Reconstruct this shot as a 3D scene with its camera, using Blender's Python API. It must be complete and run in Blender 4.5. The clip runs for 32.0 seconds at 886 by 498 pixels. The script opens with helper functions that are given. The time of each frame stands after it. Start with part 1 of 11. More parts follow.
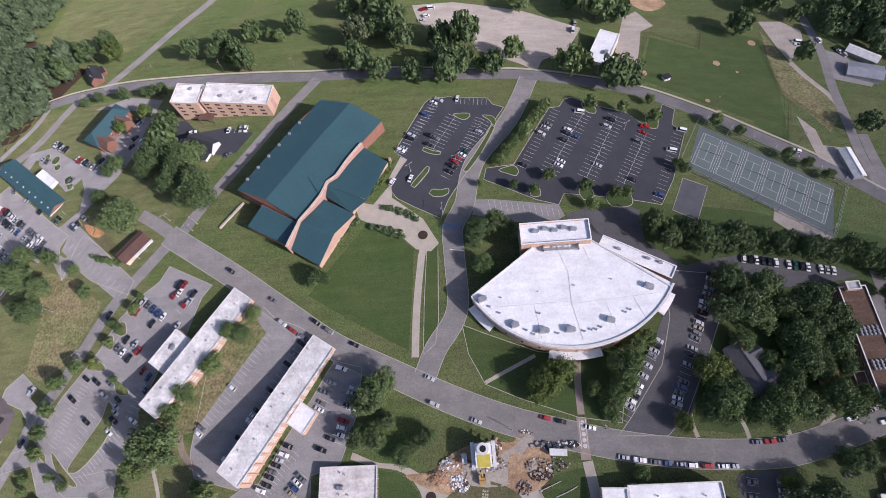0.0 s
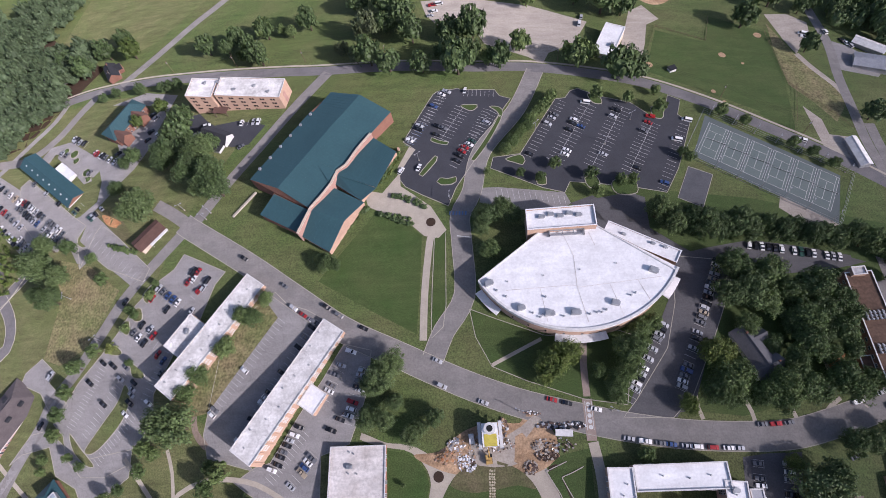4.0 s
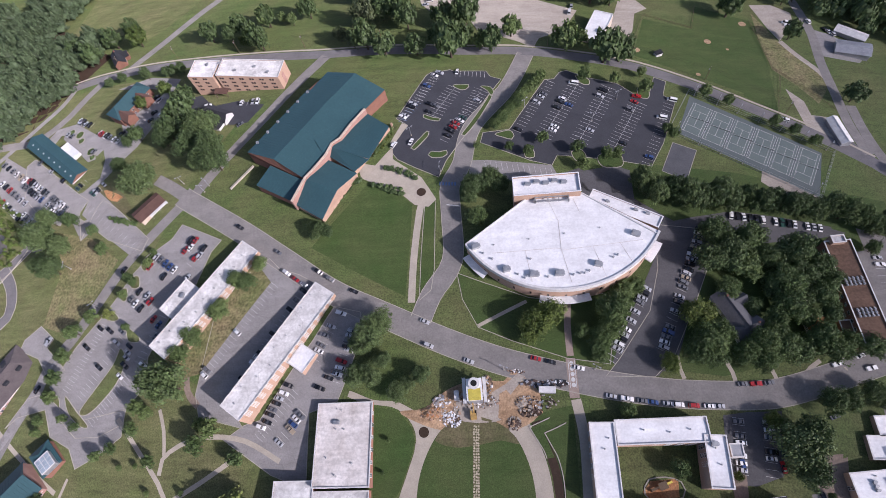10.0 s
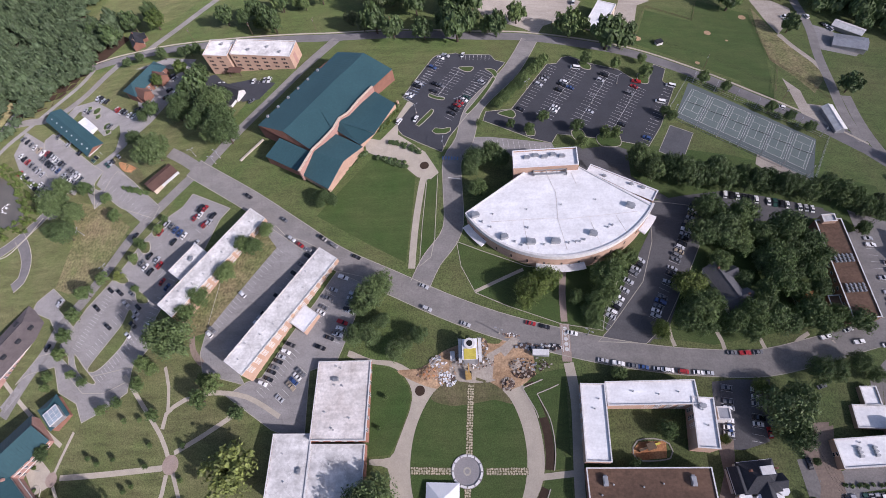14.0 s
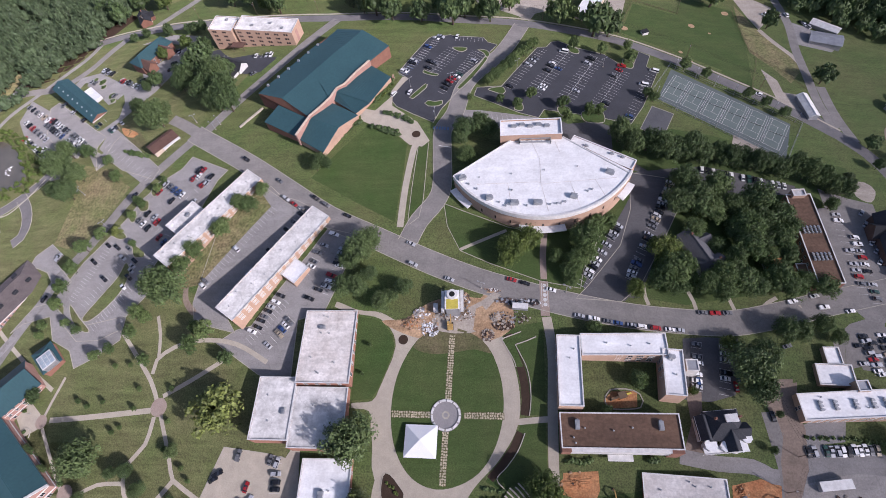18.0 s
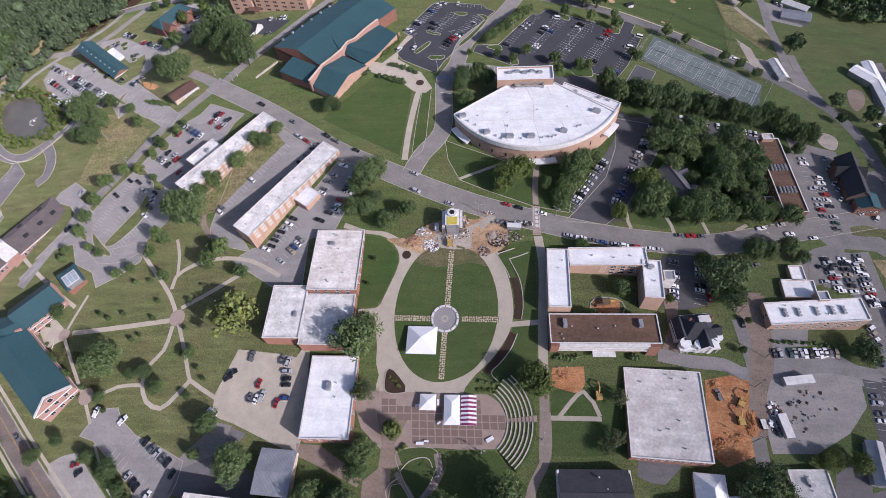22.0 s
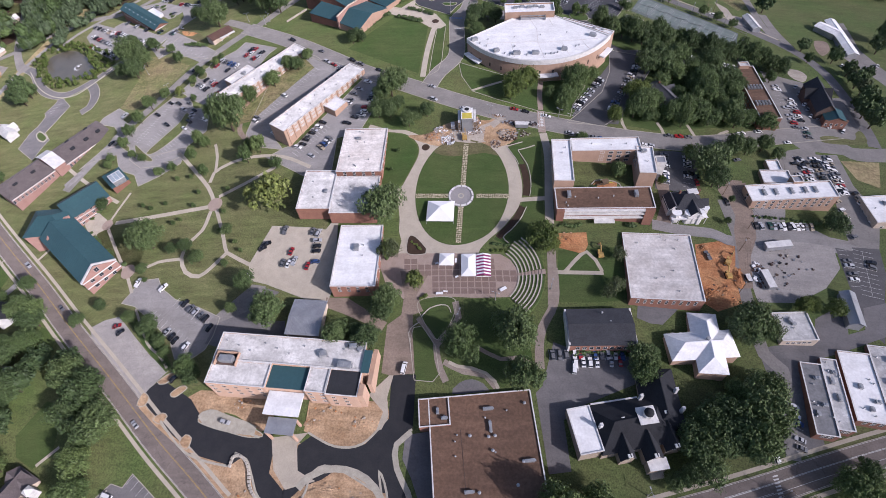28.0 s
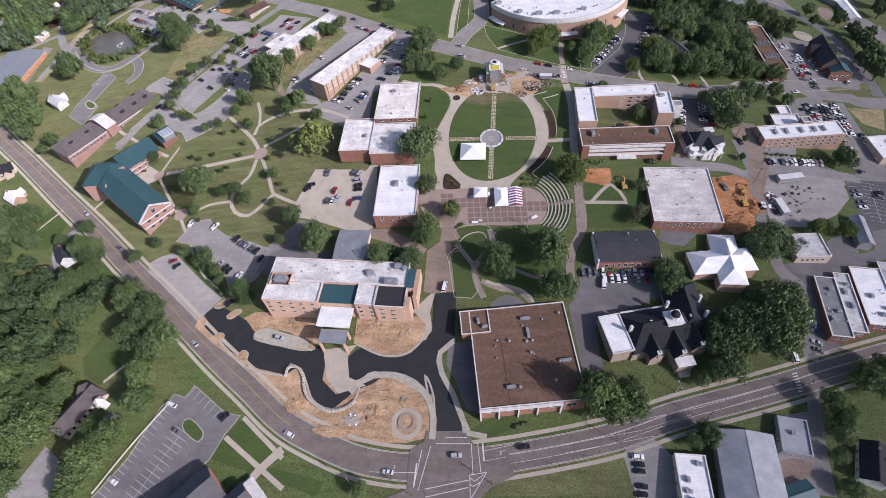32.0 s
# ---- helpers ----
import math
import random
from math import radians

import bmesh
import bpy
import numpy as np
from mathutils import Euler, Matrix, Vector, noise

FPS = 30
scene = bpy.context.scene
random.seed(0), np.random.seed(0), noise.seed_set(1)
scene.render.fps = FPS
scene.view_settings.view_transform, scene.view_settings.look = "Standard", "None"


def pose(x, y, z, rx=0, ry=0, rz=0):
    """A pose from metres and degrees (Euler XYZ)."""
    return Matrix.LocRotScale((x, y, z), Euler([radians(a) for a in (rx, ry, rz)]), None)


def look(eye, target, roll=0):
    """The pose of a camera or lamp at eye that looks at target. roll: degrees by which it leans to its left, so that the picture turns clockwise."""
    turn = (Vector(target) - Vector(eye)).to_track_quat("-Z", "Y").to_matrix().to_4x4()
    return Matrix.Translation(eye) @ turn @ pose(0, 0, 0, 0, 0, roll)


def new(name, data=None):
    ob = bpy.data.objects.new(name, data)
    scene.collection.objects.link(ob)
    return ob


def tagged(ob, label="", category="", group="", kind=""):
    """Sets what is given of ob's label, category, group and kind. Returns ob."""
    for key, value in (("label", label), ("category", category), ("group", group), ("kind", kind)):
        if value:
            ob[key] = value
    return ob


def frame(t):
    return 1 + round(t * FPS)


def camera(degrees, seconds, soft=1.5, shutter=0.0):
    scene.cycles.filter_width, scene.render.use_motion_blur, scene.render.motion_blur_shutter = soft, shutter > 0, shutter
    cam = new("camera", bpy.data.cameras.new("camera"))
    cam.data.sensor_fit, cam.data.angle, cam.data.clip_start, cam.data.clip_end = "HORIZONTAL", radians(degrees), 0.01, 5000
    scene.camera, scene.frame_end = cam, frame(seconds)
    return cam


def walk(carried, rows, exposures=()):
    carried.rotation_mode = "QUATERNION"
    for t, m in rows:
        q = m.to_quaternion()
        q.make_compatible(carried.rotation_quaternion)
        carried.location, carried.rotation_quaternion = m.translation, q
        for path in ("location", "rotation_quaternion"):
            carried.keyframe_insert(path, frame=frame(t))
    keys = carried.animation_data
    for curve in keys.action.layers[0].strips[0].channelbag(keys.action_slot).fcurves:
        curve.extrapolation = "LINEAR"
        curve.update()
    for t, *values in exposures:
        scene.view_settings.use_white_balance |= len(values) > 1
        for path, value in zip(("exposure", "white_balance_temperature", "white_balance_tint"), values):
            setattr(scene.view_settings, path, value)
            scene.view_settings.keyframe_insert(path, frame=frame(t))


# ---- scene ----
cam = camera(81.0, 32.0, soft=0.5)
PATH = [
    (0, (19.5, 71.1, 246.5), (10.86, 110.65, 155.06), -14.48),
    (0.5, (20.8, 69.9, 246.1), (12.18, 109.67, 154.72), -14.27),
    (1, (20.2, 69.0, 246.6), (11.42, 108.66, 155.25), -14.67),
    (1.5, (19.2, 68.1, 247.0), (10.03, 107.82, 155.70), -15.39),
    (2, (20.5, 66.3, 246.7), (11.08, 106.35, 155.56), -15.30),
    (2.5, (21.1, 64.8, 246.4), (11.79, 105.03, 155.29), -14.61),
    (3, (22.8, 63.4, 245.6), (13.90, 103.85, 154.60), -13.59),
    (3.5, (20.2, 62.3, 246.9), (10.24, 102.71, 156.03), -15.62),
    (5.5, (20.4, 55.8, 246.8), (9.76, 96.83, 156.23), -16.70),
    (6, (22.5, 53.8, 245.7), (12.09, 95.19, 155.28), -16.02),
    (6.5, (24.0, 51.5, 244.6), (13.80, 93.33, 154.29), -15.33),
    (7, (23.5, 49.5, 244.5), (13.09, 91.45, 154.35), -15.76),
    (7.5, (23.8, 47.5, 244.2), (13.27, 89.77, 154.15), -15.85),
    (8, (24.3, 45.7, 244.0), (13.72, 88.13, 154.09), -15.89),
    (8.5, (24.9, 43.4, 243.6), (14.27, 86.01, 153.78), -15.81),
    (9, (26.6, 40.6, 242.5), (15.96, 83.70, 152.94), -15.40),
    (9.5, (26.5, 38.4, 242.3), (15.91, 81.74, 152.83), -15.30),
    (10, (26.5, 35.7, 242.0), (15.67, 79.32, 152.65), -15.46),
    (10.5, (26.0, 33.2, 241.8), (14.95, 77.02, 152.62), -15.54),
    (11, (26.4, 30.7, 242.0), (15.06, 74.62, 152.92), -15.59),
    (11.5, (26.5, 28.0, 241.7), (15.09, 72.21, 152.76), -15.37),
    (12, (27.3, 25.4, 241.3), (15.90, 69.75, 152.44), -14.98),
    (12.5, (27.6, 22.3, 240.7), (16.11, 67.13, 152.07), -14.83),
    (13, (27.4, 19.8, 240.9), (15.73, 64.78, 152.36), -14.92),
    (13.5, (27.3, 17.0, 240.6), (15.48, 62.16, 152.17), -14.87),
    (14, (29.0, 14.4, 240.0), (17.25, 59.70, 151.65), -14.50),
    (14.5, (30.2, 11.3, 239.6), (18.51, 56.87, 151.34), -14.19),
    (16.5, (34.6, -1.3, 237.4), (23.70, 45.50, 149.66), -12.07),
    (17, (34.1, -5.5, 236.9), (23.11, 41.71, 149.40), -11.88),
    (17.5, (35.0, -9.6, 236.4), (24.13, 37.95, 149.10), -11.43),
    (18, (34.4, -14.5, 236.2), (23.44, 33.50, 149.13), -11.16),
    (18.5, (34.1, -20.2, 235.3), (23.13, 28.38, 148.58), -10.97),
    (19, (33.7, -26.1, 234.2), (22.88, 23.05, 147.79), -10.61),
    (19.5, (34.9, -32.3, 233.1), (24.15, 17.37, 146.97), -10.25),
    (20, (34.3, -38.9, 231.8), (23.61, 11.41, 146.07), -9.98),
    (20.5, (34.1, -45.8, 231.1), (23.54, 4.97, 145.58), -9.57),
    (21, (33.2, -52.8, 231.0), (22.99, -1.68, 145.65), -9.19),
    (21.5, (33.0, -59.7, 233.7), (23.11, -8.90, 148.11), -8.90),
    (22, (33.3, -66.8, 231.9), (23.67, -15.46, 146.60), -8.32),
    (22.5, (32.2, -74.6, 229.8), (22.60, -22.39, 145.03), -8.10),
    (23, (32.0, -82.0, 227.7), (22.50, -29.03, 143.45), -7.81),
    (23.5, (30.0, -89.4, 226.2), (20.61, -35.90, 142.20), -7.72),
    (24, (26.8, -97.5, 224.0), (17.24, -43.21, 140.56), -8.06),
    (24.5, (24.2, -105.3, 221.9), (14.56, -50.32, 138.89), -8.32),
    (26.5, (27.4, -130.0, 215.6), (18.56, -73.28, 133.77), -6.60),
    (27, (26.4, -137.1, 213.4), (17.55, -79.63, 132.00), -6.38),
    (27.5, (25.6, -144.6, 211.3), (16.79, -86.44, 130.40), -6.29),
    (28, (25.2, -151.9, 209.1), (16.73, -93.01, 128.72), -5.78),
    (28.5, (23.1, -160.3, 206.9), (14.56, -100.67, 127.05), -5.97),
    (29, (20.4, -168.5, 204.6), (11.73, -108.48, 125.09), -6.32),
    (29.5, (18.7, -175.8, 203.3), (9.81, -115.22, 124.25), -6.56),
    (30, (16.4, -181.8, 202.3), (7.47, -120.95, 123.53), -6.80),
    (30.5, (13.5, -187.4, 202.0), (4.02, -126.45, 123.29), -7.37),
    (31, (11.3, -190.8, 202.7), (1.54, -130.20, 123.79), -7.30),
    (31.5, (11.0, -193.8, 202.2), (1.27, -133.27, 123.26), -7.21),
    (32, (11.7, -196.7, 200.4), (2.30, -135.82, 121.57), -6.82),
]
walk(cam, [(t, look(eye, target, roll)) for t, eye, target, roll in PATH], exposures=((0, 0.22, 6100, 25), (8, 0.18, 6100, 25), (14, 0.15, 6100, 25), (22, 0.10, 6060, 24), (32, 0.11, 6050, 24)))

# ---- light ----
SUN_AZ, SUN_EL = -29.0, 31.0
world = bpy.data.worlds.new("sky")
scene.world = world
world.use_nodes = True
wn = world.node_tree
sky = wn.nodes.new("ShaderNodeTexSky")
sky.sky_type = "NISHITA"
sky.sun_disc = False
sky.sun_elevation = radians(SUN_EL)
sky.sun_rotation = radians(90 - SUN_AZ)
sky.dust_density = 2.0
wn.links.new(sky.outputs[0], wn.nodes["Background"].inputs[0])
wn.nodes["Background"].inputs[1].default_value = 0.116
sun_dir = Vector((math.cos(radians(SUN_AZ)) * math.cos(radians(SUN_EL)), math.sin(radians(SUN_AZ)) * math.cos(radians(SUN_EL)), math.sin(radians(SUN_EL))))
sun = new("sun", bpy.data.lights.new("sun", "SUN"))
sun.data.energy, sun.data.angle, sun.data.color = 3.8, radians(0.6), (1.0, 0.965, 0.92)
sun.matrix_world = look(sun_dir * 900, (0, 0, 0))


# ---- materials ----
def mat(name, color, rough=0.85, metal=0.0, var=0.25, scale=0.3, fine=4.0, tint=None, amount=0.5, bump=0.0, island=0.0, spec=0.3, streak=0.0, each=0.0, crack=0.0):
    """A surface with broad patches towards a second colour, fine grain, and a little relief."""
    m = bpy.data.materials.new(name)
    m.use_nodes = True
    nt = m.node_tree
    nodes, links = nt.nodes, nt.links
    bsdf = nodes["Principled BSDF"]
    bsdf.inputs["Roughness"].default_value = rough
    bsdf.inputs["Metallic"].default_value = metal
    bsdf.inputs["Specular IOR Level"].default_value = spec
    bsdf.inputs["Diffuse Roughness"].default_value = 1.0 if rough > 0.65 else 0.3
    geo = nodes.new("ShaderNodeNewGeometry")
    broad = nodes.new("ShaderNodeTexNoise")
    broad.inputs["Scale"].default_value = scale
    broad.inputs["Detail"].default_value = 5.0
    broad.inputs["Roughness"].default_value = 0.62
    grain = nodes.new("ShaderNodeTexNoise")
    grain.inputs["Scale"].default_value = fine
    grain.inputs["Detail"].default_value = 3.0
    for n in (broad, grain):
        links.new(geo.outputs["Position"], n.inputs["Vector"])
    second = tint if tint else tuple(c * 0.72 for c in color)
    ramp = nodes.new("ShaderNodeValToRGB")
    ramp.color_ramp.elements[0].position = 0.5 - 0.28 * (1 - amount) - 0.06
    ramp.color_ramp.elements[1].position = 0.5 + 0.22
    ramp.color_ramp.elements[0].color = (*second, 1)
    ramp.color_ramp.elements[1].color = (*color, 1)
    links.new(broad.outputs["Fac"], ramp.inputs["Fac"])
    hsv = nodes.new("ShaderNodeHueSaturation")
    links.new(ramp.outputs["Color"], hsv.inputs["Color"])
    span = nodes.new("ShaderNodeMapRange")
    span.inputs["From Min"].default_value, span.inputs["From Max"].default_value = 0.3, 0.7
    span.inputs["To Min"].default_value, span.inputs["To Max"].default_value = 1 - var, 1 + var
    links.new(grain.outputs["Fac"], span.inputs["Value"])
    value = span.outputs["Result"]
    if streak:
        stretch = nodes.new("ShaderNodeMapping")
        stretch.inputs["Rotation"].default_value = (0, 0, 0.6)
        stretch.inputs["Scale"].default_value = (0.05, 0.28, 0.1)
        links.new(geo.outputs["Position"], stretch.inputs["Vector"])
        worn = nodes.new("ShaderNodeTexNoise")
        worn.inputs["Scale"].default_value = 1.0
        worn.inputs["Detail"].default_value = 6.0
        worn.inputs["Roughness"].default_value = 0.7
        links.new(stretch.outputs["Vector"], worn.inputs["Vector"])
        wide = nodes.new("ShaderNodeMapRange")
        wide.inputs["From Min"].default_value, wide.inputs["From Max"].default_value = 0.3, 0.7
        wide.inputs["To Min"].default_value, wide.inputs["To Max"].default_value = 1 - streak, 1 + streak
        links.new(worn.outputs["Fac"], wide.inputs["Value"])
        both = nodes.new("ShaderNodeMath")
        both.operation = "MULTIPLY"
        links.new(value, both.inputs[0])
        links.new(wide.outputs["Result"], both.inputs[1])
        value = both.outputs[0]
    if crack:
        bend = nodes.new("ShaderNodeVectorMath")
        bend.operation = "MULTIPLY_ADD"
        bend.inputs[1].default_value = (9.0, 9.0, 0.0)
        links.new(broad.outputs["Color"], bend.inputs[0])
        links.new(geo.outputs["Position"], bend.inputs[2])
        cells = nodes.new("ShaderNodeTexVoronoi")
        cells.feature = "DISTANCE_TO_EDGE"
        cells.voronoi_dimensions = "2D"
        cells.inputs["Scale"].default_value = 0.085
        links.new(bend.outputs[0], cells.inputs["Vector"])
        seam = nodes.new("ShaderNodeMapRange")
        seam.inputs["From Min"].default_value, seam.inputs["From Max"].default_value = 0.006, 0.022
        seam.inputs["To Min"].default_value, seam.inputs["To Max"].default_value = 1 - crack, 1.0
        links.new(cells.outputs["Distance"], seam.inputs["Value"])
        joined = nodes.new("ShaderNodeMath")
        joined.operation = "MULTIPLY"
        links.new(value, joined.inputs[0])
        links.new(seam.outputs["Result"], joined.inputs[1])
        value = joined.outputs[0]
    if each:
        info = nodes.new("ShaderNodeObjectInfo")
        own = nodes.new("ShaderNodeMapRange")
        own.inputs["To Min"].default_value, own.inputs["To Max"].default_value = 1 - each, 1 + each
        links.new(info.outputs["Random"], own.inputs["Value"])
        pair = nodes.new("ShaderNodeMath")
        pair.operation = "MULTIPLY"
        links.new(value, pair.inputs[0])
        links.new(own.outputs["Result"], pair.inputs[1])
        value = pair.outputs[0]
        turn = nodes.new("ShaderNodeMapRange")
        turn.inputs["To Min"].default_value, turn.inputs["To Max"].default_value = 0.51, 0.488
        links.new(info.outputs["Random"], turn.inputs["Value"])
        links.new(turn.outputs["Result"], hsv.inputs["Hue"])
    if island:
        rnd = nodes.new("ShaderNodeMapRange")
        rnd.inputs["To Min"].default_value, rnd.inputs["To Max"].default_value = 1 - island, 1 + island
        links.new(geo.outputs["Random Per Island"], rnd.inputs["Value"])
        mul = nodes.new("ShaderNodeMath")
        mul.operation = "MULTIPLY"
        links.new(value, mul.inputs[0])
        links.new(rnd.outputs["Result"], mul.inputs[1])
        value = mul.outputs[0]
    links.new(value, hsv.inputs["Value"])
    links.new(hsv.outputs["Color"], bsdf.inputs["Base Color"])
    if bump:
        bp = nodes.new("ShaderNodeBump")
        bp.inputs["Strength"].default_value = bump
        bp.inputs["Distance"].default_value = 0.2
        links.new(grain.outputs["Fac"], bp.inputs["Height"])
        links.new(bp.outputs["Normal"], bsdf.inputs["Normal"])
    return m


M_GRASS = mat("grass", (0.080, 0.124, 0.036), 0.95, var=0.40, scale=0.035, fine=1.5, tint=(0.120, 0.128, 0.052), amount=0.5, bump=0.4, streak=0.2)
M_OLIVE = mat("olive_grass", (0.108, 0.134, 0.047), 0.95, var=0.36, scale=0.05, fine=1.6, tint=(0.150, 0.146, 0.068), amount=0.5, bump=0.4, streak=0.3)
M_LAWN = mat("mown_lawn", (0.048, 0.088, 0.022), 0.95, var=0.32, scale=0.05, fine=2.2, tint=(0.078, 0.104, 0.034), amount=0.5, bump=0.3, streak=0.15)
M_DRY = mat("dry_grass", (0.24, 0.23, 0.105), 0.95, var=0.26, scale=0.05, fine=0.7, tint=(0.34, 0.26, 0.15), amount=0.5, bump=0.3, streak=0.3)
M_MEADOW = mat("mottled_meadow_grass", (0.135, 0.155, 0.058), 0.95, var=0.42, scale=0.06, fine=0.8, tint=(0.235, 0.19, 0.105), amount=0.55, bump=0.3, streak=0.3)
M_ROAD = mat("worn_asphalt_road", (0.262, 0.246, 0.232), 0.9, var=0.11, scale=0.12, fine=1.2, tint=(0.205, 0.194, 0.184), amount=0.5, streak=0.1, crack=0.1)
M_DARKROAD = mat("brown_grey_asphalt", (0.212, 0.178, 0.160), 0.88, var=0.12, scale=0.15, fine=1.5, tint=(0.160, 0.135, 0.122), amount=0.5, streak=0.15, crack=0.2)
M_ASPHALT = mat("dark_asphalt", (0.060, 0.062, 0.072), 0.85, var=0.12, scale=0.1, fine=2.0, tint=(0.047, 0.049, 0.057), amount=0.5)
M_COURT = mat("worn_slate_court", (0.115, 0.118, 0.128), 0.85, var=0.12, scale=0.2, fine=1.5, tint=(0.085, 0.088, 0.096), amount=0.5)
M_FRESH = mat("fresh_asphalt", (0.022, 0.023, 0.027), 0.75, var=0.12, scale=0.2, fine=2.0, tint=(0.035, 0.035, 0.038), amount=0.4)
M_GREYLOT = mat("grey_asphalt", (0.305, 0.290, 0.281), 0.9, var=0.12, scale=0.09, fine=1.5, tint=(0.235, 0.225, 0.218), amount=0.5, streak=0.12, crack=0.1)
M_MIDLOT = mat("mid_grey_asphalt", (0.20, 0.19, 0.19), 0.9, var=0.10, scale=0.09, fine=1.5, tint=(0.14, 0.135, 0.138), amount=0.5, streak=0.12, crack=0.1)
# dark asphalt, its colour lowered a little more for shade over the arena lots
M_ARENALOT = mat("dark_grey_asphalt", (0.122, 0.119, 0.124), 0.9, var=0.12, scale=0.09, fine=1.5, tint=(0.100, 0.098, 0.102), amount=0.5, streak=0.12, crack=0.1)
M_PALELOT = mat("pale_worn_asphalt", (0.37, 0.345, 0.325), 0.92, var=0.12, scale=0.12, fine=1.4, tint=(0.29, 0.275, 0.262), amount=0.5, streak=0.14, crack=0.1)
M_GRAVEL = mat("pale_gravel", (0.44, 0.395, 0.34), 0.95, var=0.14, scale=0.06, fine=1.2, tint=(0.34, 0.30, 0.255), amount=0.5, bump=0.2, streak=0.15)
M_WORN = mat("worn_brown_grass", (0.165, 0.138, 0.078), 0.95, var=0.3, scale=0.15, fine=1.4, tint=(0.095, 0.105, 0.042), amount=0.5, bump=0.3, streak=0.2)
M_MUD = mat("muddy_brown_paving", (0.30, 0.235, 0.19), 0.95, var=0.14, scale=0.1, fine=1.2, tint=(0.22, 0.17, 0.135), amount=0.5, streak=0.15)
M_CONCRETE = mat("concrete", (0.47, 0.42, 0.345), 0.9, var=0.08, scale=0.2, fine=2.0, tint=(0.38, 0.34, 0.28), amount=0.5)
M_KERB = mat("kerb_concrete", (0.46, 0.43, 0.36), 0.9, var=0.08, scale=0.4, fine=3.0)
M_PAVER = mat("brick_paver", (0.30, 0.23, 0.19), 0.9, var=0.15, scale=0.3, fine=3.0, tint=(0.36, 0.29, 0.25))
M_BRICKWALK = mat("worn_brick_walk", (0.31, 0.262, 0.225), 0.92, var=0.14, scale=0.25, fine=2.0, tint=(0.25, 0.205, 0.172), amount=0.5, streak=0.1)
M_DIRT = mat("bare_dirt", (0.50, 0.355, 0.225), 0.95, var=0.26, scale=0.14, fine=1.2, tint=(0.31, 0.20, 0.115), amount=0.55, bump=0.6, streak=0.3)
M_CLAY = mat("orange_clay", (0.50, 0.28, 0.135), 0.95, var=0.26, scale=0.16, fine=1.3, tint=(0.37, 0.155, 0.065), amount=0.5, bump=0.7, streak=0.25)
M_PAINT = mat("white_road_paint", (0.66, 0.66, 0.64), 0.7, var=0.10, scale=0.8, fine=5.0, tint=(0.5, 0.5, 0.49))
M_YELLOW = mat("yellow_road_paint", (0.42, 0.30, 0.11), 0.7, var=0.10, scale=0.8, fine=5.0)
M_BLUE = mat("blue_road_paint", (0.16, 0.26, 0.45), 0.7, var=0.10, scale=0.8, fine=5.0)
M_MEMBRANE = mat("white_roof_membrane", (0.82, 0.82, 0.815), 0.6, var=0.07, scale=0.16, fine=1.0, tint=(0.67, 0.665, 0.66), amount=0.42, streak=0.09)
M_OLDROOF = mat("weathered_white_roof", (0.74, 0.73, 0.71), 0.8, var=0.12, scale=0.17, fine=0.9, tint=(0.40, 0.39, 0.38), amount=0.42, streak=0.12, crack=0.16)
M_GREYROOF = mat("stained_grey_roof", (0.74, 0.715, 0.69), 0.85, var=0.13, scale=0.12, fine=0.9, tint=(0.50, 0.46, 0.43), amount=0.52, streak=0.18, crack=0.08)
M_BROWNROOF = mat("brown_gravel_roof", (0.200, 0.120, 0.080), 0.95, var=0.18, scale=0.06, fine=0.9, tint=(0.125, 0.078, 0.055), amount=0.5, streak=0.2)
M_GREENROOF = mat("green_metal_roof", (0.043, 0.102, 0.114), 0.5, metal=0.0, var=0.06, scale=0.06, fine=0.8, tint=(0.036, 0.086, 0.098), amount=0.5)
M_SLATE = mat("mid_grey_felt_roof", (0.30, 0.30, 0.305), 0.9, var=0.14, scale=0.12, fine=0.9, tint=(0.21, 0.21, 0.215), amount=0.5, streak=0.15)
M_BRICK = mat("pink_orange_brick", (0.455, 0.312, 0.228), 0.9, var=0.10, scale=0.3, fine=3.0, tint=(0.38, 0.255, 0.185))
M_REDBRICK = mat("red_brick", (0.27, 0.135, 0.095), 0.9, var=0.12, scale=0.3, fine=3.0, tint=(0.21, 0.105, 0.075))
M_ROSEBRICK = mat("rose_brick", (0.38, 0.235, 0.195), 0.9, var=0.10, scale=0.3, fine=3.0, tint=(0.32, 0.19, 0.155))
M_SHINGLE = mat("dark_grey_shingles", (0.036, 0.038, 0.044), 0.9, var=0.15, scale=0.3, fine=2.0)
M_DKSLATE = mat("blue_grey_slates", (0.062, 0.065, 0.074), 0.85, var=0.16, scale=0.25, fine=2.0, tint=(0.046, 0.048, 0.056))
M_ASHSHINGLE = mat("ash_grey_shingles", (0.150, 0.148, 0.154), 0.9, var=0.14, scale=0.3, fine=2.0, tint=(0.115, 0.114, 0.12))
M_BROWNSHINGLE = mat("taupe_shingles", (0.155, 0.132, 0.130), 0.9, var=0.12, scale=0.3, fine=2.0)
M_RUST = mat("rust_brown_roof", (0.13, 0.075, 0.06), 0.85, var=0.12, scale=0.3, fine=2.0)
M_STEEL = mat("grey_sheet_metal", (0.42, 0.43, 0.45), 0.45, metal=0.4, var=0.06, scale=0.2, fine=2.0)
M_GALV = mat("galvanised_steel", (0.45, 0.46, 0.47), 0.5, metal=0.5, var=0.08, scale=0.5, fine=3.0)
M_TRIM = mat("white_trim", (0.72, 0.71, 0.69), 0.6, var=0.04, scale=0.5, fine=3.0)
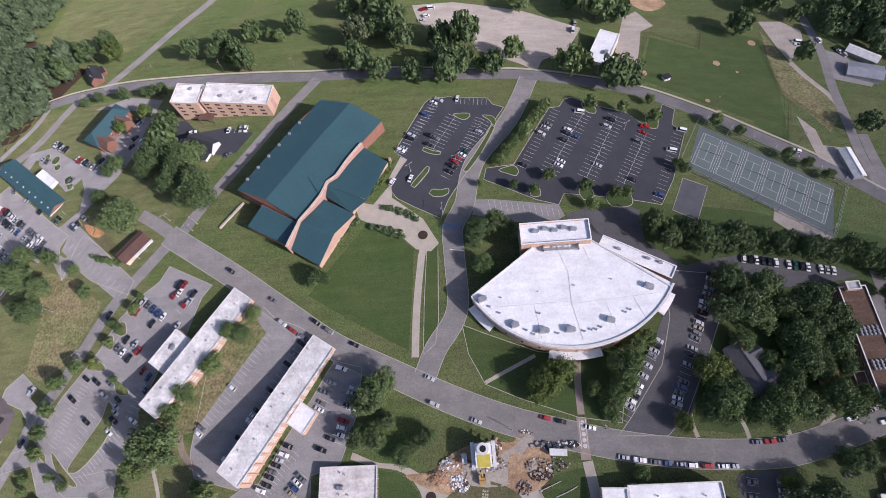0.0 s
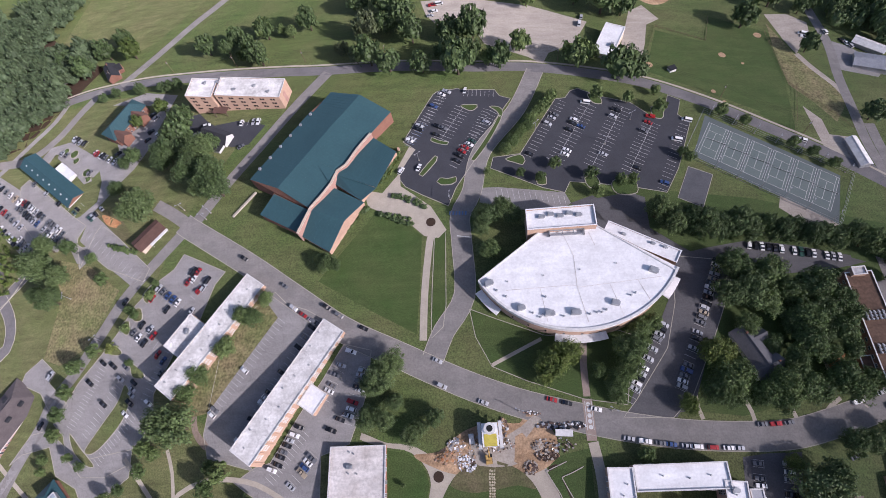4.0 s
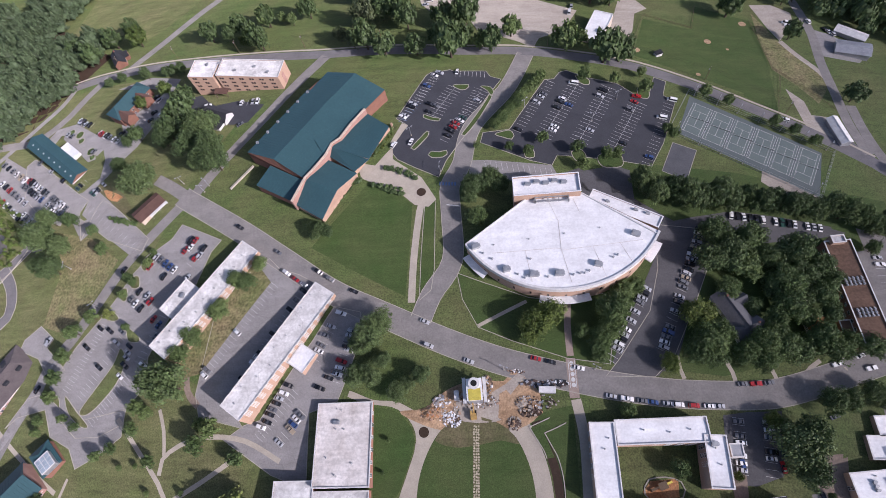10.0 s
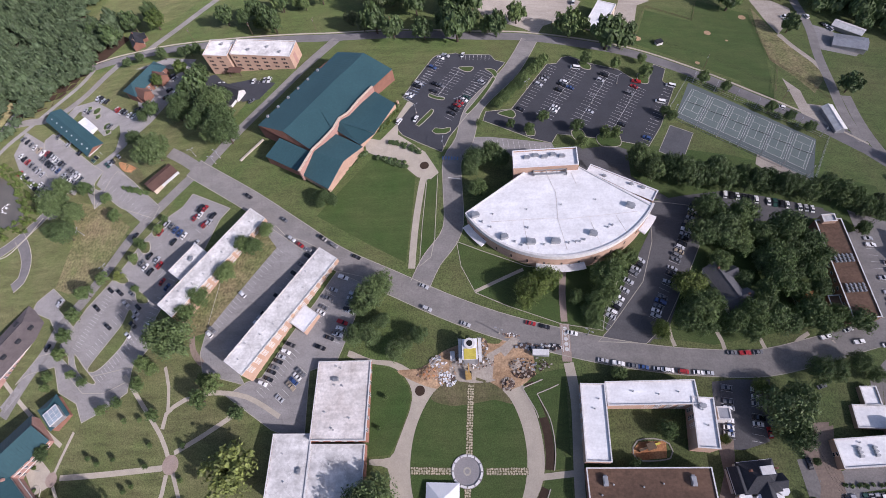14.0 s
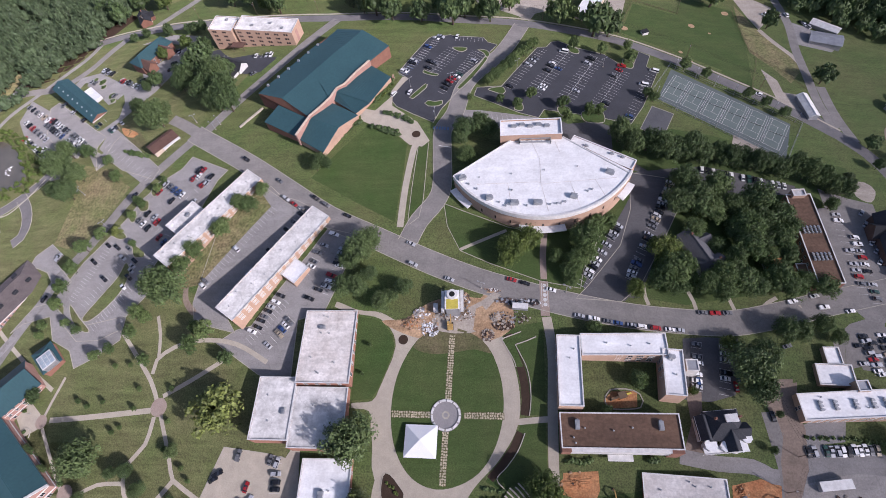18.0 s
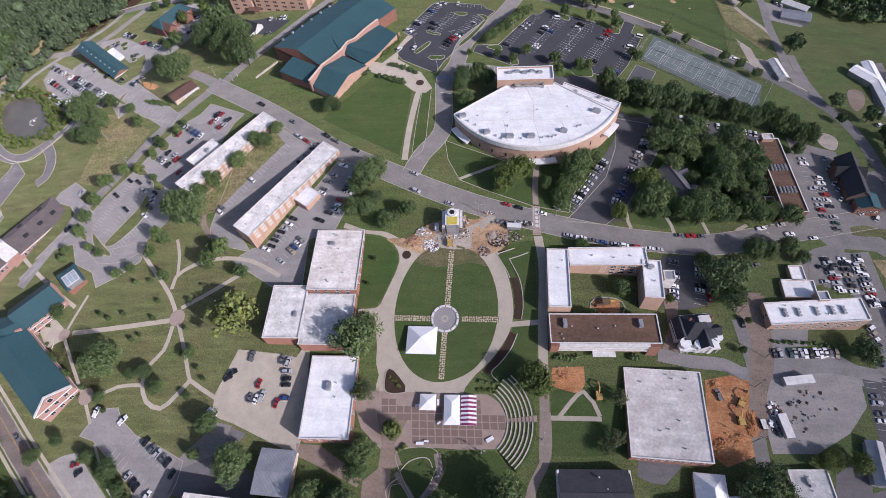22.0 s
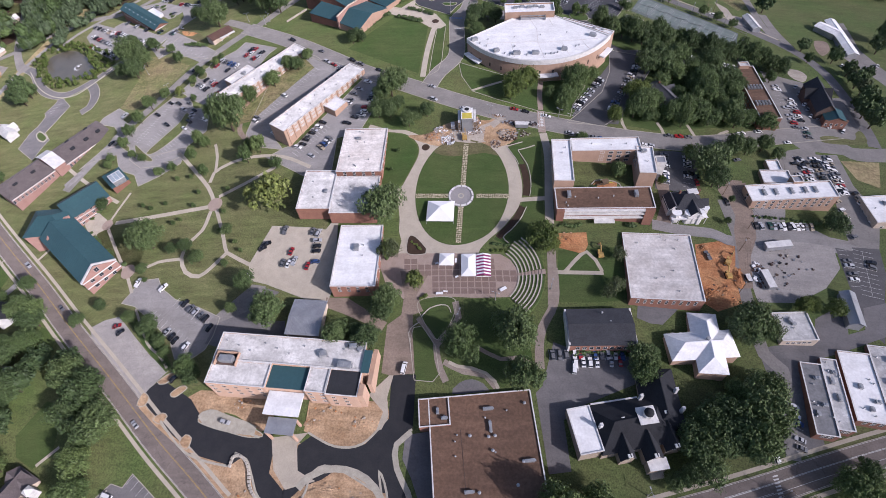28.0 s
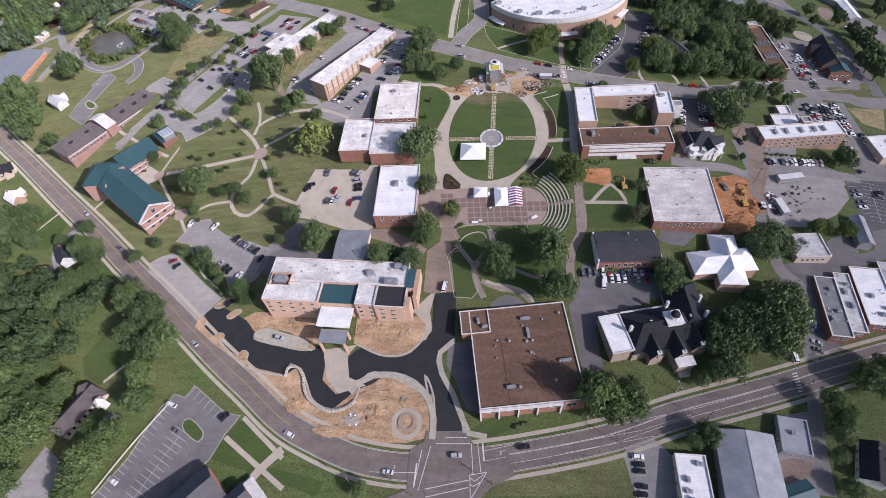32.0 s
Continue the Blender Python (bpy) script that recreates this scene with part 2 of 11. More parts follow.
M_GLASS = mat("dark_window_glass", (0.03, 0.035, 0.045), 0.08, var=0.05, scale=0.5, fine=2.0, spec=0.6)
M_WOOD = mat("weathered_wood", (0.20, 0.14, 0.09), 0.85, var=0.15, scale=0.8, fine=4.0)
M_BARK = mat("bark", (0.10, 0.075, 0.055), 0.95, var=0.2, scale=1.5, fine=6.0)
M_WATER = mat("muddy_pond_water", (0.17, 0.145, 0.11), 0.3, var=0.04, scale=0.1, fine=1.0, spec=0.4)
M_TENNIS = mat("grey_green_court", (0.125, 0.15, 0.15), 0.85, var=0.06, scale=0.1, fine=1.5, tint=(0.105, 0.13, 0.13))
M_BLACK = mat("black_rubber", (0.02, 0.02, 0.02), 0.8, var=0.05)
M_MULCH = mat("dark_mulch", (0.06, 0.038, 0.026), 0.95, var=0.2, scale=0.5, fine=3.0)
M_CREAM = mat("cream_panel", (0.60, 0.50, 0.40), 0.8, var=0.06, scale=0.4, fine=2.0)
M_STONE = mat("dark_stone", (0.13, 0.09, 0.075), 0.9, var=0.15, scale=0.4, fine=2.5)
M_LEAF = [mat("foliage_" + n, c, 0.62, var=0.28, scale=0.25, fine=1.5, tint=d, amount=0.5, island=0.42, spec=0.34, each=0.24) for n, c, d in (
    ("deep", (0.090, 0.134, 0.050), (0.069, 0.108, 0.039)),
    ("mid", (0.104, 0.154, 0.052), (0.080, 0.124, 0.042)),
    ("bright", (0.120, 0.158, 0.038), (0.084, 0.124, 0.029)),
    ("grey", (0.100, 0.124, 0.058), (0.072, 0.094, 0.042)),
    ("yellow", (0.140, 0.175, 0.048), (0.098, 0.130, 0.036)),
    # distance haze is mixed into this leaf colour as blue-grey
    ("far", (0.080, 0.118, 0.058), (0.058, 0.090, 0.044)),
    ("wood", (0.066, 0.102, 0.040), (0.048, 0.080, 0.030)))]


# ---- ground ----
def gz(x, y):
    """Height of the hill on which the campus stands."""
    u, v = (x - (-27)) / 290.1, (y - 170.8) / 309.5
    return (-43.67) + 63.09 * math.exp(-(u * u + v * v + 2 * 0.2016 * u * v))


def part(name, bm, material, parent=None, label=""):
    """Links a bmesh as one mesh object, under a thing or a part where one is given."""
    me = bpy.data.meshes.new(name)
    bm.to_mesh(me)
    bm.free()
    for m in material if isinstance(material, (list, tuple)) else [material]:
        me.materials.append(m)
    ob = new(name, me)
    if parent is not None:
        ob.parent = parent
    if label:
        ob["label"] = label
    return ob


def share(name, me, parent, m=None):
    ob = new(name, me)
    ob.parent = parent
    if m is not None:
        ob.matrix_basis = m
    return ob


def thing(name, x, y, rot=0.0, dz=0.0):
    ob = new(name)
    ob.matrix_world = pose(x, y, gz(x, y) + dz, 0, 0, rot)
    return ob


def axis_steps(near, far, step):
    out = [i * step for i in range(int(-near / step), int(near / step) + 1)]
    d, v = step, near
    while v < far:
        d *= 1.35
        v += d
        out += [v, -v]
    return sorted(out)


def make_ground():
    xs, ys = axis_steps(480, 4300, 6.0), axis_steps(480, 4300, 6.0)
    ys = [y + 100 for y in ys]
    verts = [(x, y, gz(x, y)) for y in ys for x in xs]
    n = len(xs)
    faces = [(j * n + i, j * n + i + 1, (j + 1) * n + i + 1, (j + 1) * n + i) for j in range(len(ys) - 1) for i in range(n - 1)]
    me = bpy.data.meshes.new("ground")
    me.from_pydata(verts, [], faces)
    me.materials.append(M_GRASS)
    return tagged(new("ground", me), "gently domed grassy hill of the campus", "ground", kind="structure")


ground = make_ground()


def drape(bm, lift, step=7.0):
    """Cuts flat faces into strips and lays them on the hill."""
    xs = [v.co.x for v in bm.verts]
    ys = [v.co.y for v in bm.verts]
    for lo, hi, axis in ((min(xs), max(xs), 0), (min(ys), max(ys), 1)):
        k = math.floor(lo / step) + 1
        while k * step < hi:
            co, no = [0, 0, 0], [0, 0, 0]
            co[axis], no[axis] = k * step, 1
            bmesh.ops.bisect_plane(bm, geom=bm.verts[:] + bm.edges[:] + bm.faces[:], plane_co=co, plane_no=no)
            k += 1
    for v in bm.verts:
        v.co.z = gz(v.co.x, v.co.y) + lift


def smooth_line(pts, step=4.0, closed=False):
    """A Catmull-Rom line through the points, at even steps."""
    p = [Vector(q) for q in pts]
    n = len(p)
    out = []
    for i in range(n if closed else n - 1):
        a, b, c, d = (p[(i + k) % n] if closed else p[min(max(i + k, 0), n - 1)] for k in (-1, 0, 1, 2))
        m = max(1, int((c - b).length / step))
        for j in range(m):
            t = j / m
            out.append(0.5 * ((2 * b) + (c - a) * t + (2 * a - 5 * b + 4 * c - d) * t * t + (3 * b - a - 3 * c + d) * t ** 3))
    if not closed:
        out.append(p[-1])
    return out


def sides(line, closed=False):
    n, out = len(line), []
    for i, q in enumerate(line):
        a = line[(i - 1) % n] if closed or i else q
        b = line[(i + 1) % n] if closed or i < n - 1 else q
        d = (b - a).normalized()
        out.append(Vector((-d.y, d.x)))
    return out


def ribbon_bm(line, lo, hi, lift, closed=False, thick=0.0, bm=None):
    """A strip along a line, from lo to hi metres to its left, laid on the hill; thick: with a top and two sides."""
    bm = bm or bmesh.new()
    rows = []
    for q, s in zip(line, sides(line, closed)):
        row = []
        for off, dz in ((lo, -0.05), (lo, thick), (hi, thick), (hi, -0.05)) if thick else ((lo, 0), (hi, 0)):
            w = q + s * off
            row.append(bm.verts.new((w.x, w.y, gz(w.x, w.y) + lift + dz)))
        rows.append(row)
    n = len(rows)
    for i in range(n if closed else n - 1):
        a, b = rows[i], rows[(i + 1) % n]
        for k in range(len(a) - 1):
            bm.faces.new((a[k], b[k], b[k + 1], a[k + 1]))
    bmesh.ops.recalc_face_normals(bm, faces=bm.faces)
    if not thick and bm.faces and bm.faces[0].normal.z < 0:
        bmesh.ops.reverse_faces(bm, faces=bm.faces)
    return bm


def strip(name, pts, width, material, lift=0.06, label="", category="road", kind="structure", smooth=True, parent=None, closed=False):
    line = smooth_line(pts, 4.0, closed) if smooth else dense(pts)
    ob = part(name, ribbon_bm(line, -width / 2, width / 2, lift, closed), material, parent, label if parent else "")
    return ob if parent else tagged(ob, label, category, kind=kind)


def dense(pts, step=5.0):
    p = [Vector(q) for q in pts]
    out = []
    for a, b in zip(p, p[1:]):
        m = max(1, int((b - a).length / step))
        out += [a.lerp(b, j / m) for j in range(m)]
    return out + [p[-1]]


def flat_poly(pts, bm=None):
    bm = bm or bmesh.new()
    f = bm.faces.new([bm.verts.new((x, y, 0)) for x, y in pts])
    f.normal_update()
    if f.normal.z < 0:
        f.normal_flip()
    return bm


def patch(name, pts, material, lift=0.04, label="", category="pavement", kind="structure", rounded=False, parent=None):
    """A level area with the given outline, laid on the hill."""
    line = smooth_line(pts, 2.5, True) if rounded else [Vector(q) for q in pts]
    bm = flat_poly([(q.x, q.y) for q in line])
    bmesh.ops.triangulate(bm, faces=bm.faces)
    drape(bm, lift)
    ob = part(name, bm, material, parent, label if parent else "")
    return ob if parent else tagged(ob, label, category, kind=kind)


def kerb(parent, pts, width=0.3, rise=0.16, closed=False, smooth=True, lift=0.0, name="kerb"):
    line = smooth_line(pts, 2.5, closed) if smooth else dense(list(pts) + ([pts[0]] if closed else []), 4.0)
    return part(name, ribbon_bm(line, -width / 2, width / 2, lift, closed, thick=rise), M_KERB, parent)


# ---- building blocks ----
def box(bm, x0, x1, y0, y1, z0, z1, mi=0):
    v = [bm.verts.new(p) for p in ((x0, y0, z0), (x1, y0, z0), (x1, y1, z0), (x0, y1, z0), (x0, y0, z1), (x1, y0, z1), (x1, y1, z1), (x0, y1, z1))]
    for f in ((0, 3, 2, 1), (4, 5, 6, 7), (0, 1, 5, 4), (1, 2, 6, 5), (2, 3, 7, 6), (3, 0, 4, 7)):
        bm.faces.new([v[i] for i in f]).material_index = mi
    return bm


def boxes(*rows):
    bm = bmesh.new()
    for r in rows:
        box(bm, *r)
    return bm


def prism(bm, pts, z0, z1, cap=True):
    """An upright prism over a plan outline."""
    lo = [bm.verts.new((x, y, z0)) for x, y in pts]
    hi = [bm.verts.new((x, y, z1)) for x, y in pts]
    n = len(pts)
    for i in range(n):
        bm.faces.new((lo[i], lo[(i + 1) % n], hi[(i + 1) % n], hi[i]))
    if cap:
        bm.faces.new(hi)
        bm.faces.new(lo[::-1])
    bmesh.ops.recalc_face_normals(bm, faces=bm.faces)
    return bm


WINDOWS = {}


def window(parent, x, y, z, rot, w=1.6, h=1.5, frame_m=None, pane_m=None):
    """A framed window on a wall, its face towards local -y when rot is 0; the pane is a part of it."""
    key = (w, h, frame_m and frame_m.name, pane_m and pane_m.name)
    if key not in WINDOWS:
        t = 0.12
        bm = boxes((-w / 2, w / 2, -0.07, 0.02, 0, t), (-w / 2, w / 2, -0.07, 0.02, h - t, h), (-w / 2, -w / 2 + t, -0.07, 0.02, t, h - t), (w / 2 - t, w / 2, -0.07, 0.02, t, h - t), (-0.04, 0.04, -0.06, 0.02, t, h - t))
        a = bpy.data.meshes.new("window")
        bm.to_mesh(a)
        bm.free()
        a.materials.append(frame_m or M_TRIM)
        bm = boxes((-w / 2 + t, w / 2 - t, -0.03, 0.01, t, h - t))
        b = bpy.data.meshes.new("pane")
        bm.to_mesh(b)
        bm.free()
        b.materials.append(pane_m or M_GLASS)
        WINDOWS[key] = (a, b)
    a, b = WINDOWS[key]
    ob = share("window", a, parent, pose(x, y, z, 0, 0, rot))
    share("pane", b, ob)
    return ob


def window_rows(parent, l, w, floors, fh, z0, bays, faces="snew", size=(1.6, 1.5), frame_m=None, pane_m=None, margin=2.0, short=2):
    """Rows of windows on the faces s, n (long) and e, w (short) of a block l by w."""
    for fl in range(floors):
        z = z0 + fl * fh
        for f in faces:
            n = bays if f in "sn" else short
            span = (l if f in "sn" else w) - 2 * margin
            for i in range(n):
                p = -span / 2 + span * (i + 0.5) / n
                x, y, r = {"s": (p, -w / 2, 0), "n": (p, w / 2, 180), "e": (l / 2, p, 90), "w": (-l / 2, p, -90)}[f]
                window(parent, x, y, z, r, size[0], size[1], frame_m, pane_m)


def roof_unit(parent, x, y, z, rot=0, l=2.4, w=1.6, h=1.3):
    """A rooftop air handler on skids, with a fan cowl and a grille."""
    bm = boxes((-l / 2, l / 2, -w / 2, w / 2, 0.2, h), (-l / 2, l / 2, -w / 2, -w / 2 + 0.15, 0, 0.2), (-l / 2, l / 2, w / 2 - 0.15, w / 2, 0, 0.2), (l / 2, l / 2 + 0.5, -w / 3, w / 3, 0.3, h * 0.7))
    bmesh.ops.create_cone(bm, cap_ends=True, segments=12, radius1=w * 0.36, radius2=w * 0.36, depth=0.25, matrix=Matrix.Translation((-l / 5, 0, h + 0.12)))
    ob = part("roof_unit", bm, M_GALV, parent, "grey metal rooftop air handler")
    ob.matrix_basis = pose(x, y, z, 0, 0, rot)
    return ob


def vent(parent, x, y, z, r=0.25, h=0.7):
    bm = bmesh.new()
    bmesh.ops.create_cone(bm, cap_ends=True, segments=8, radius1=r, radius2=r, depth=h, matrix=Matrix.Translation((0, 0, h / 2)))
    bmesh.ops.create_cone(bm, cap_ends=True, segments=8, radius1=r * 1.6, radius2=r * 0.4, depth=0.2, matrix=Matrix.Translation((0, 0, h + 0.1)))
    ob = part("roof_vent", bm, M_GALV, parent)
    ob.matrix_basis = pose(x, y, z)
    return ob


def flat_block(parent, l, w, h, wall_m, roof_m, x=0, y=0, rot=0, parapet=0.5, trim_m=None, down=6.0, thick=0.35, base=0.0):
    """Walls, a flat roof set below a parapet, and its coping, as parts of a building. base: the lower edge where it stands on a roof."""
    m = pose(x, y, 0, 0, 0, rot)
    bm = boxes((-l / 2, l / 2, -w / 2, -w / 2 + thick, base - down, h), (-l / 2, l / 2, w / 2 - thick, w / 2, base - down, h), (-l / 2, -l / 2 + thick, -w / 2 + thick, w / 2 - thick, base - down, h), (l / 2 - thick, l / 2, -w / 2 + thick, w / 2 - thick, base - down, h))
    part("wall", bm, wall_m, parent).matrix_basis = m
    i = thick + 0.002
    part("roof", boxes((-l / 2 + i, l / 2 - i, -w / 2 + i, w / 2 - i, h - parapet - 0.3, h - parapet)), roof_m, parent).matrix_basis = m
    o, t, z = 0.08, thick + 0.08, h
    bm = boxes((-l / 2 - o, l / 2 + o, -w / 2 - o, -w / 2 + t, z, z + 0.12), (-l / 2 - o, l / 2 + o, w / 2 - t, w / 2 + o, z, z + 0.12), (-l / 2 - o, -l / 2 + t, -w / 2 + t, w / 2 - t, z, z + 0.12), (l / 2 - t, l / 2 + o, -w / 2 + t, w / 2 - t, z, z + 0.12))
    part("coping", bm, trim_m or roof_m, parent).matrix_basis = m


def gable_block(parent, l, w, h, rise, wall_m, roof_m, x=0, y=0, rot=0, over=0.5, down=6.0, hip=0.0, z0=0.0, seams=0.0):
    """Walls and a pitched roof with its ridge along x. hip: how far the ridge ends stand in from the gables."""
    m = pose(x, y, z0, 0, 0, rot)
    bm = bmesh.new()
    a = [(-l / 2, -w / 2), (l / 2, -w / 2), (l / 2, w / 2), (-l / 2, w / 2)]
    lo = [bm.verts.new((*p, -down)) for p in a]
    hi = [bm.verts.new((*p, h)) for p in a]
    for i in range(4):
        bm.faces.new((lo[i], lo[(i + 1) % 4], hi[(i + 1) % 4], hi[i]))
    if not hip:
        for s, i, j in ((1, 1, 2), (-1, 3, 0)):
            bm.faces.new((hi[i], hi[j], bm.verts.new((s * l / 2, 0, h + rise))))
    part("wall", bm, wall_m, parent).matrix_basis = m
    bm = bmesh.new()
    L, Wd = l / 2 + over, w / 2 + over
    drop = rise * over / (w / 2)
    e = [(-L, -Wd), (L, -Wd), (L, Wd), (-L, Wd)]
    r = [(-(l / 2 - hip) - (0 if hip else over), 0), ((l / 2 - hip) + (0 if hip else over), 0)]
    rows = []
    for dz in (0.05, 0.3):
        rows.append([bm.verts.new((*p, h - drop + dz)) for p in e] + [bm.verts.new((*p, h + rise + dz)) for p in r])
    for k, q in enumerate(rows):
        for f in ((0, 1, 5, 4), (2, 3, 4, 5), (1, 2, 5), (3, 0, 4)):
            if len(f) == 4 or hip:
                bm.faces.new([q[i] for i in (f if k else f[::-1])])
    rim = (0, 1, 2, 3) if hip else (0, 1, 5, 2, 3, 4)
    for i, j in zip(rim, rim[1:] + rim[:1]):
        bm.faces.new((rows[0][i], rows[0][j], rows[1][j], rows[1][i]))
    roof = part("roof", bm, roof_m, parent)
    roof.matrix_basis = m
    bm = bmesh.new()
    rl = abs(r[1][0])
    box(bm, -rl, rl, -0.18, 0.18, h + rise + 0.24, h + rise + 0.4)
    part("ridge_cap", bm, roof_m, roof)
    if seams:
        bm = bmesh.new()
        n = int(2 * L / seams)
        for i in range(1, n):
            x1 = -L + i * 2 * L / n
            top = 1.0 if abs(x1) <= rl else (L - abs(x1)) / max(0.01, L - rl)
            for s in (-1, 1):
                p = [(x1 - 0.04, s * Wd, h - drop + 0.3), (x1 + 0.04, s * Wd, h - drop + 0.3), (x1 + 0.04, s * Wd * (1 - top), h - drop + 0.3 + (rise + drop) * top), (x1 - 0.04, s * Wd * (1 - top), h - drop + 0.3 + (rise + drop) * top)]
                lo_v = [bm.verts.new(q) for q in p]
                hi_v = [bm.verts.new((q[0], q[1], q[2] + 0.08)) for q in p]
                bm.faces.new(hi_v)
                for i2 in range(4):
                    bm.faces.new((lo_v[i2], lo_v[(i2 + 1) % 4], hi_v[(i2 + 1) % 4], hi_v[i2]))
        part("roof_seams", bm, roof_m, roof)
    return roof


def building(name, x, y, rot, label, category="building", group=""):
    return tagged(thing(name, x, y, rot), label, category, group)


# ---- buildings ----
def world_part(name, bm, material, parent, label=""):
    """A part whose mesh is given in world places."""
    ob = part(name, bm, material, parent, label)
    ob.matrix_parent_inverse = parent.matrix_world.inverted()
    return ob


def slab(parent, pts, material, name="roof", thick=0.28, seams=0.0):
    """A flat or pitched roof slab through the given corners."""
    bm = bmesh.new()
    hi = [bm.verts.new(p) for p in pts]
    lo = [bm.verts.new((p[0], p[1], p[2] - thick)) for p in pts]
    n = len(pts)
    bm.faces.new(hi)
    bm.faces.new(lo[::-1])
    for i in range(n):
        bm.faces.new((lo[i], lo[(i + 1) % n], hi[(i + 1) % n], hi[i]))
    bmesh.ops.recalc_face_normals(bm, faces=bm.faces)
    ob = world_part(name, bm, material, parent)
    if seams:
        a, b, c, d = (Vector(pts[i]) for i in (0, 1, -2, -1))
        bm = bmesh.new()
        k = max(2, int((b - a).length / seams))
        for i in range(1, k):
            p, q = a.lerp(b, i / k), d.lerp(c, i / k)
            w = (b - a).normalized() * 0.03
            v = [bm.verts.new(x) for x in (p - w, p + w, q + w, q - w)]
            u = [bm.verts.new(x.co + Vector((0, 0, 0.05))) for x in v]
            bm.faces.new(u)
            for j in range(4):
                bm.faces.new((v[j], v[(j + 1) % 4], u[(j + 1) % 4], u[j]))
        bmesh.ops.recalc_face_normals(bm, faces=bm.faces)
        world_part("standing_seams", bm, material, ob)
    return ob


def walls(parent, pts, z1, material, z0=-6.0, name="wall"):
    """Upright walls over a plan outline; heights are over the building's base."""
    b = parent.matrix_world.translation.z
    return world_part(name, prism(bmesh.new(), pts, b + z0, b + z1), material, parent)


def dormitory(x, y, l, w, rot, h, floors, label, face=-1):
    b = building("dormitory", x, y, rot, label, "dormitory", "brick dormitories")
    flat_block(b, l, w, h, M_BRICK, M_OLDROOF, parapet=0.25, trim_m=M_TRIM)
    window_rows(b, l, w, floors, h / floors, 1.0, 14, "sn", (2.6, 1.5), short=1, pane_m=M_CREAMPANE)
    for i in range(15):
        px = -l / 2 + 2.0 + (l - 4) * i / 14
        part("pilaster", boxes((px - 0.25, px + 0.25, -w / 2 - 0.4, -w / 2, -5, h - 0.05)), M_BRICK, b)
    for i in range(9):
        vent(b, -l / 2 + l * (i + 0.6) / 9.5, random.uniform(-w / 3, w / 3), h - 0.25)
    return b


M_CREAMPANE = mat("pale_window_panel", (0.55, 0.50, 0.44), 0.5, var=0.08, scale=0.6, fine=2.0, tint=(0.35, 0.33, 0.31))
dorm_a = dormitory(-118.0, 125.2, 65.5, 11.7, 55.5, 7.4, 3, "long three-storey orange brick dormitory with weathered white roof")
flat_block(dorm_a, 19, 12.5, 4.2, M_BRICK, M_OLDROOF, -8, 12.4, 0, trim_m=M_TRIM, parapet=0.2)
roof_unit(dorm_a, -6, 13, 4.0, 30)
dorm_b = dormitory(-75.6, 98.2, 68.0, 12.0, 57.0, 6.8, 3, "long orange brick dormitory with patched white flat roof")
flat_block(dorm_b, 10.5, 9, 4.0, M_BRICK, M_MEMBRANE, 2, -11, 0, trim_m=M_TRIM, parapet=0.2)


def apartment():
    b = building("apartment_block", -128, 273.4, -8.4, "four-storey peach brick apartment block with white roof", "apartments")
    flat_block(b, 41, 13.6, 13.5, M_BRICK, M_OLDROOF, 9.5, 0, parapet=0.4, trim_m=M_TRIM)
    flat_block(b, 17, 13.6, 13, M_BRICK, M_OLDROOF, -21.5, -1, 0, parapet=0.4, trim_m=M_TRIM)
    flat_block(b, 3, 10, 12.5, M_STONE, M_OLDROOF, -12, 0.5, 0, parapet=0.4)
    for fl in range(4):
        for i in range(6):
            for d in (-0.8, 0.8):
                window(b, -8 + i * 6.6 + d, -6.8, 1.2 + fl * 3.1, 0, 1.3, 1.3, M_STONE)
        for i in range(2):
            for d in (-0.8, 0.8):
                window(b, -26 + i * 7 + d, -7.8, 1.2 + fl * 3.1, 0, 1.3, 1.3, M_STONE)
    part("stair_panel", boxes((29.98, 30.1, -2.5, 0.5, 0, 11)), M_ROSEBRICK, b)
    part("porch_roof", boxes((-16, -7, -12, -7.2, 3.2, 3.6)), M_RUST, b, "rust-brown flat porch roof")
    for px in (-15.5, -7.5):
        part("post", boxes((px - 0.15, px + 0.15, -11.7, -11.4, -2, 3.2)), M_STONE, b)
    for x, y in ((-20, 2), (-12, 3), (0, -2), (12, 1), (22, -3)):
        roof_unit(b, x, y, 13.1, random.uniform(0, 90), 1.6, 1.2, 0.9)
    return b


apartment()


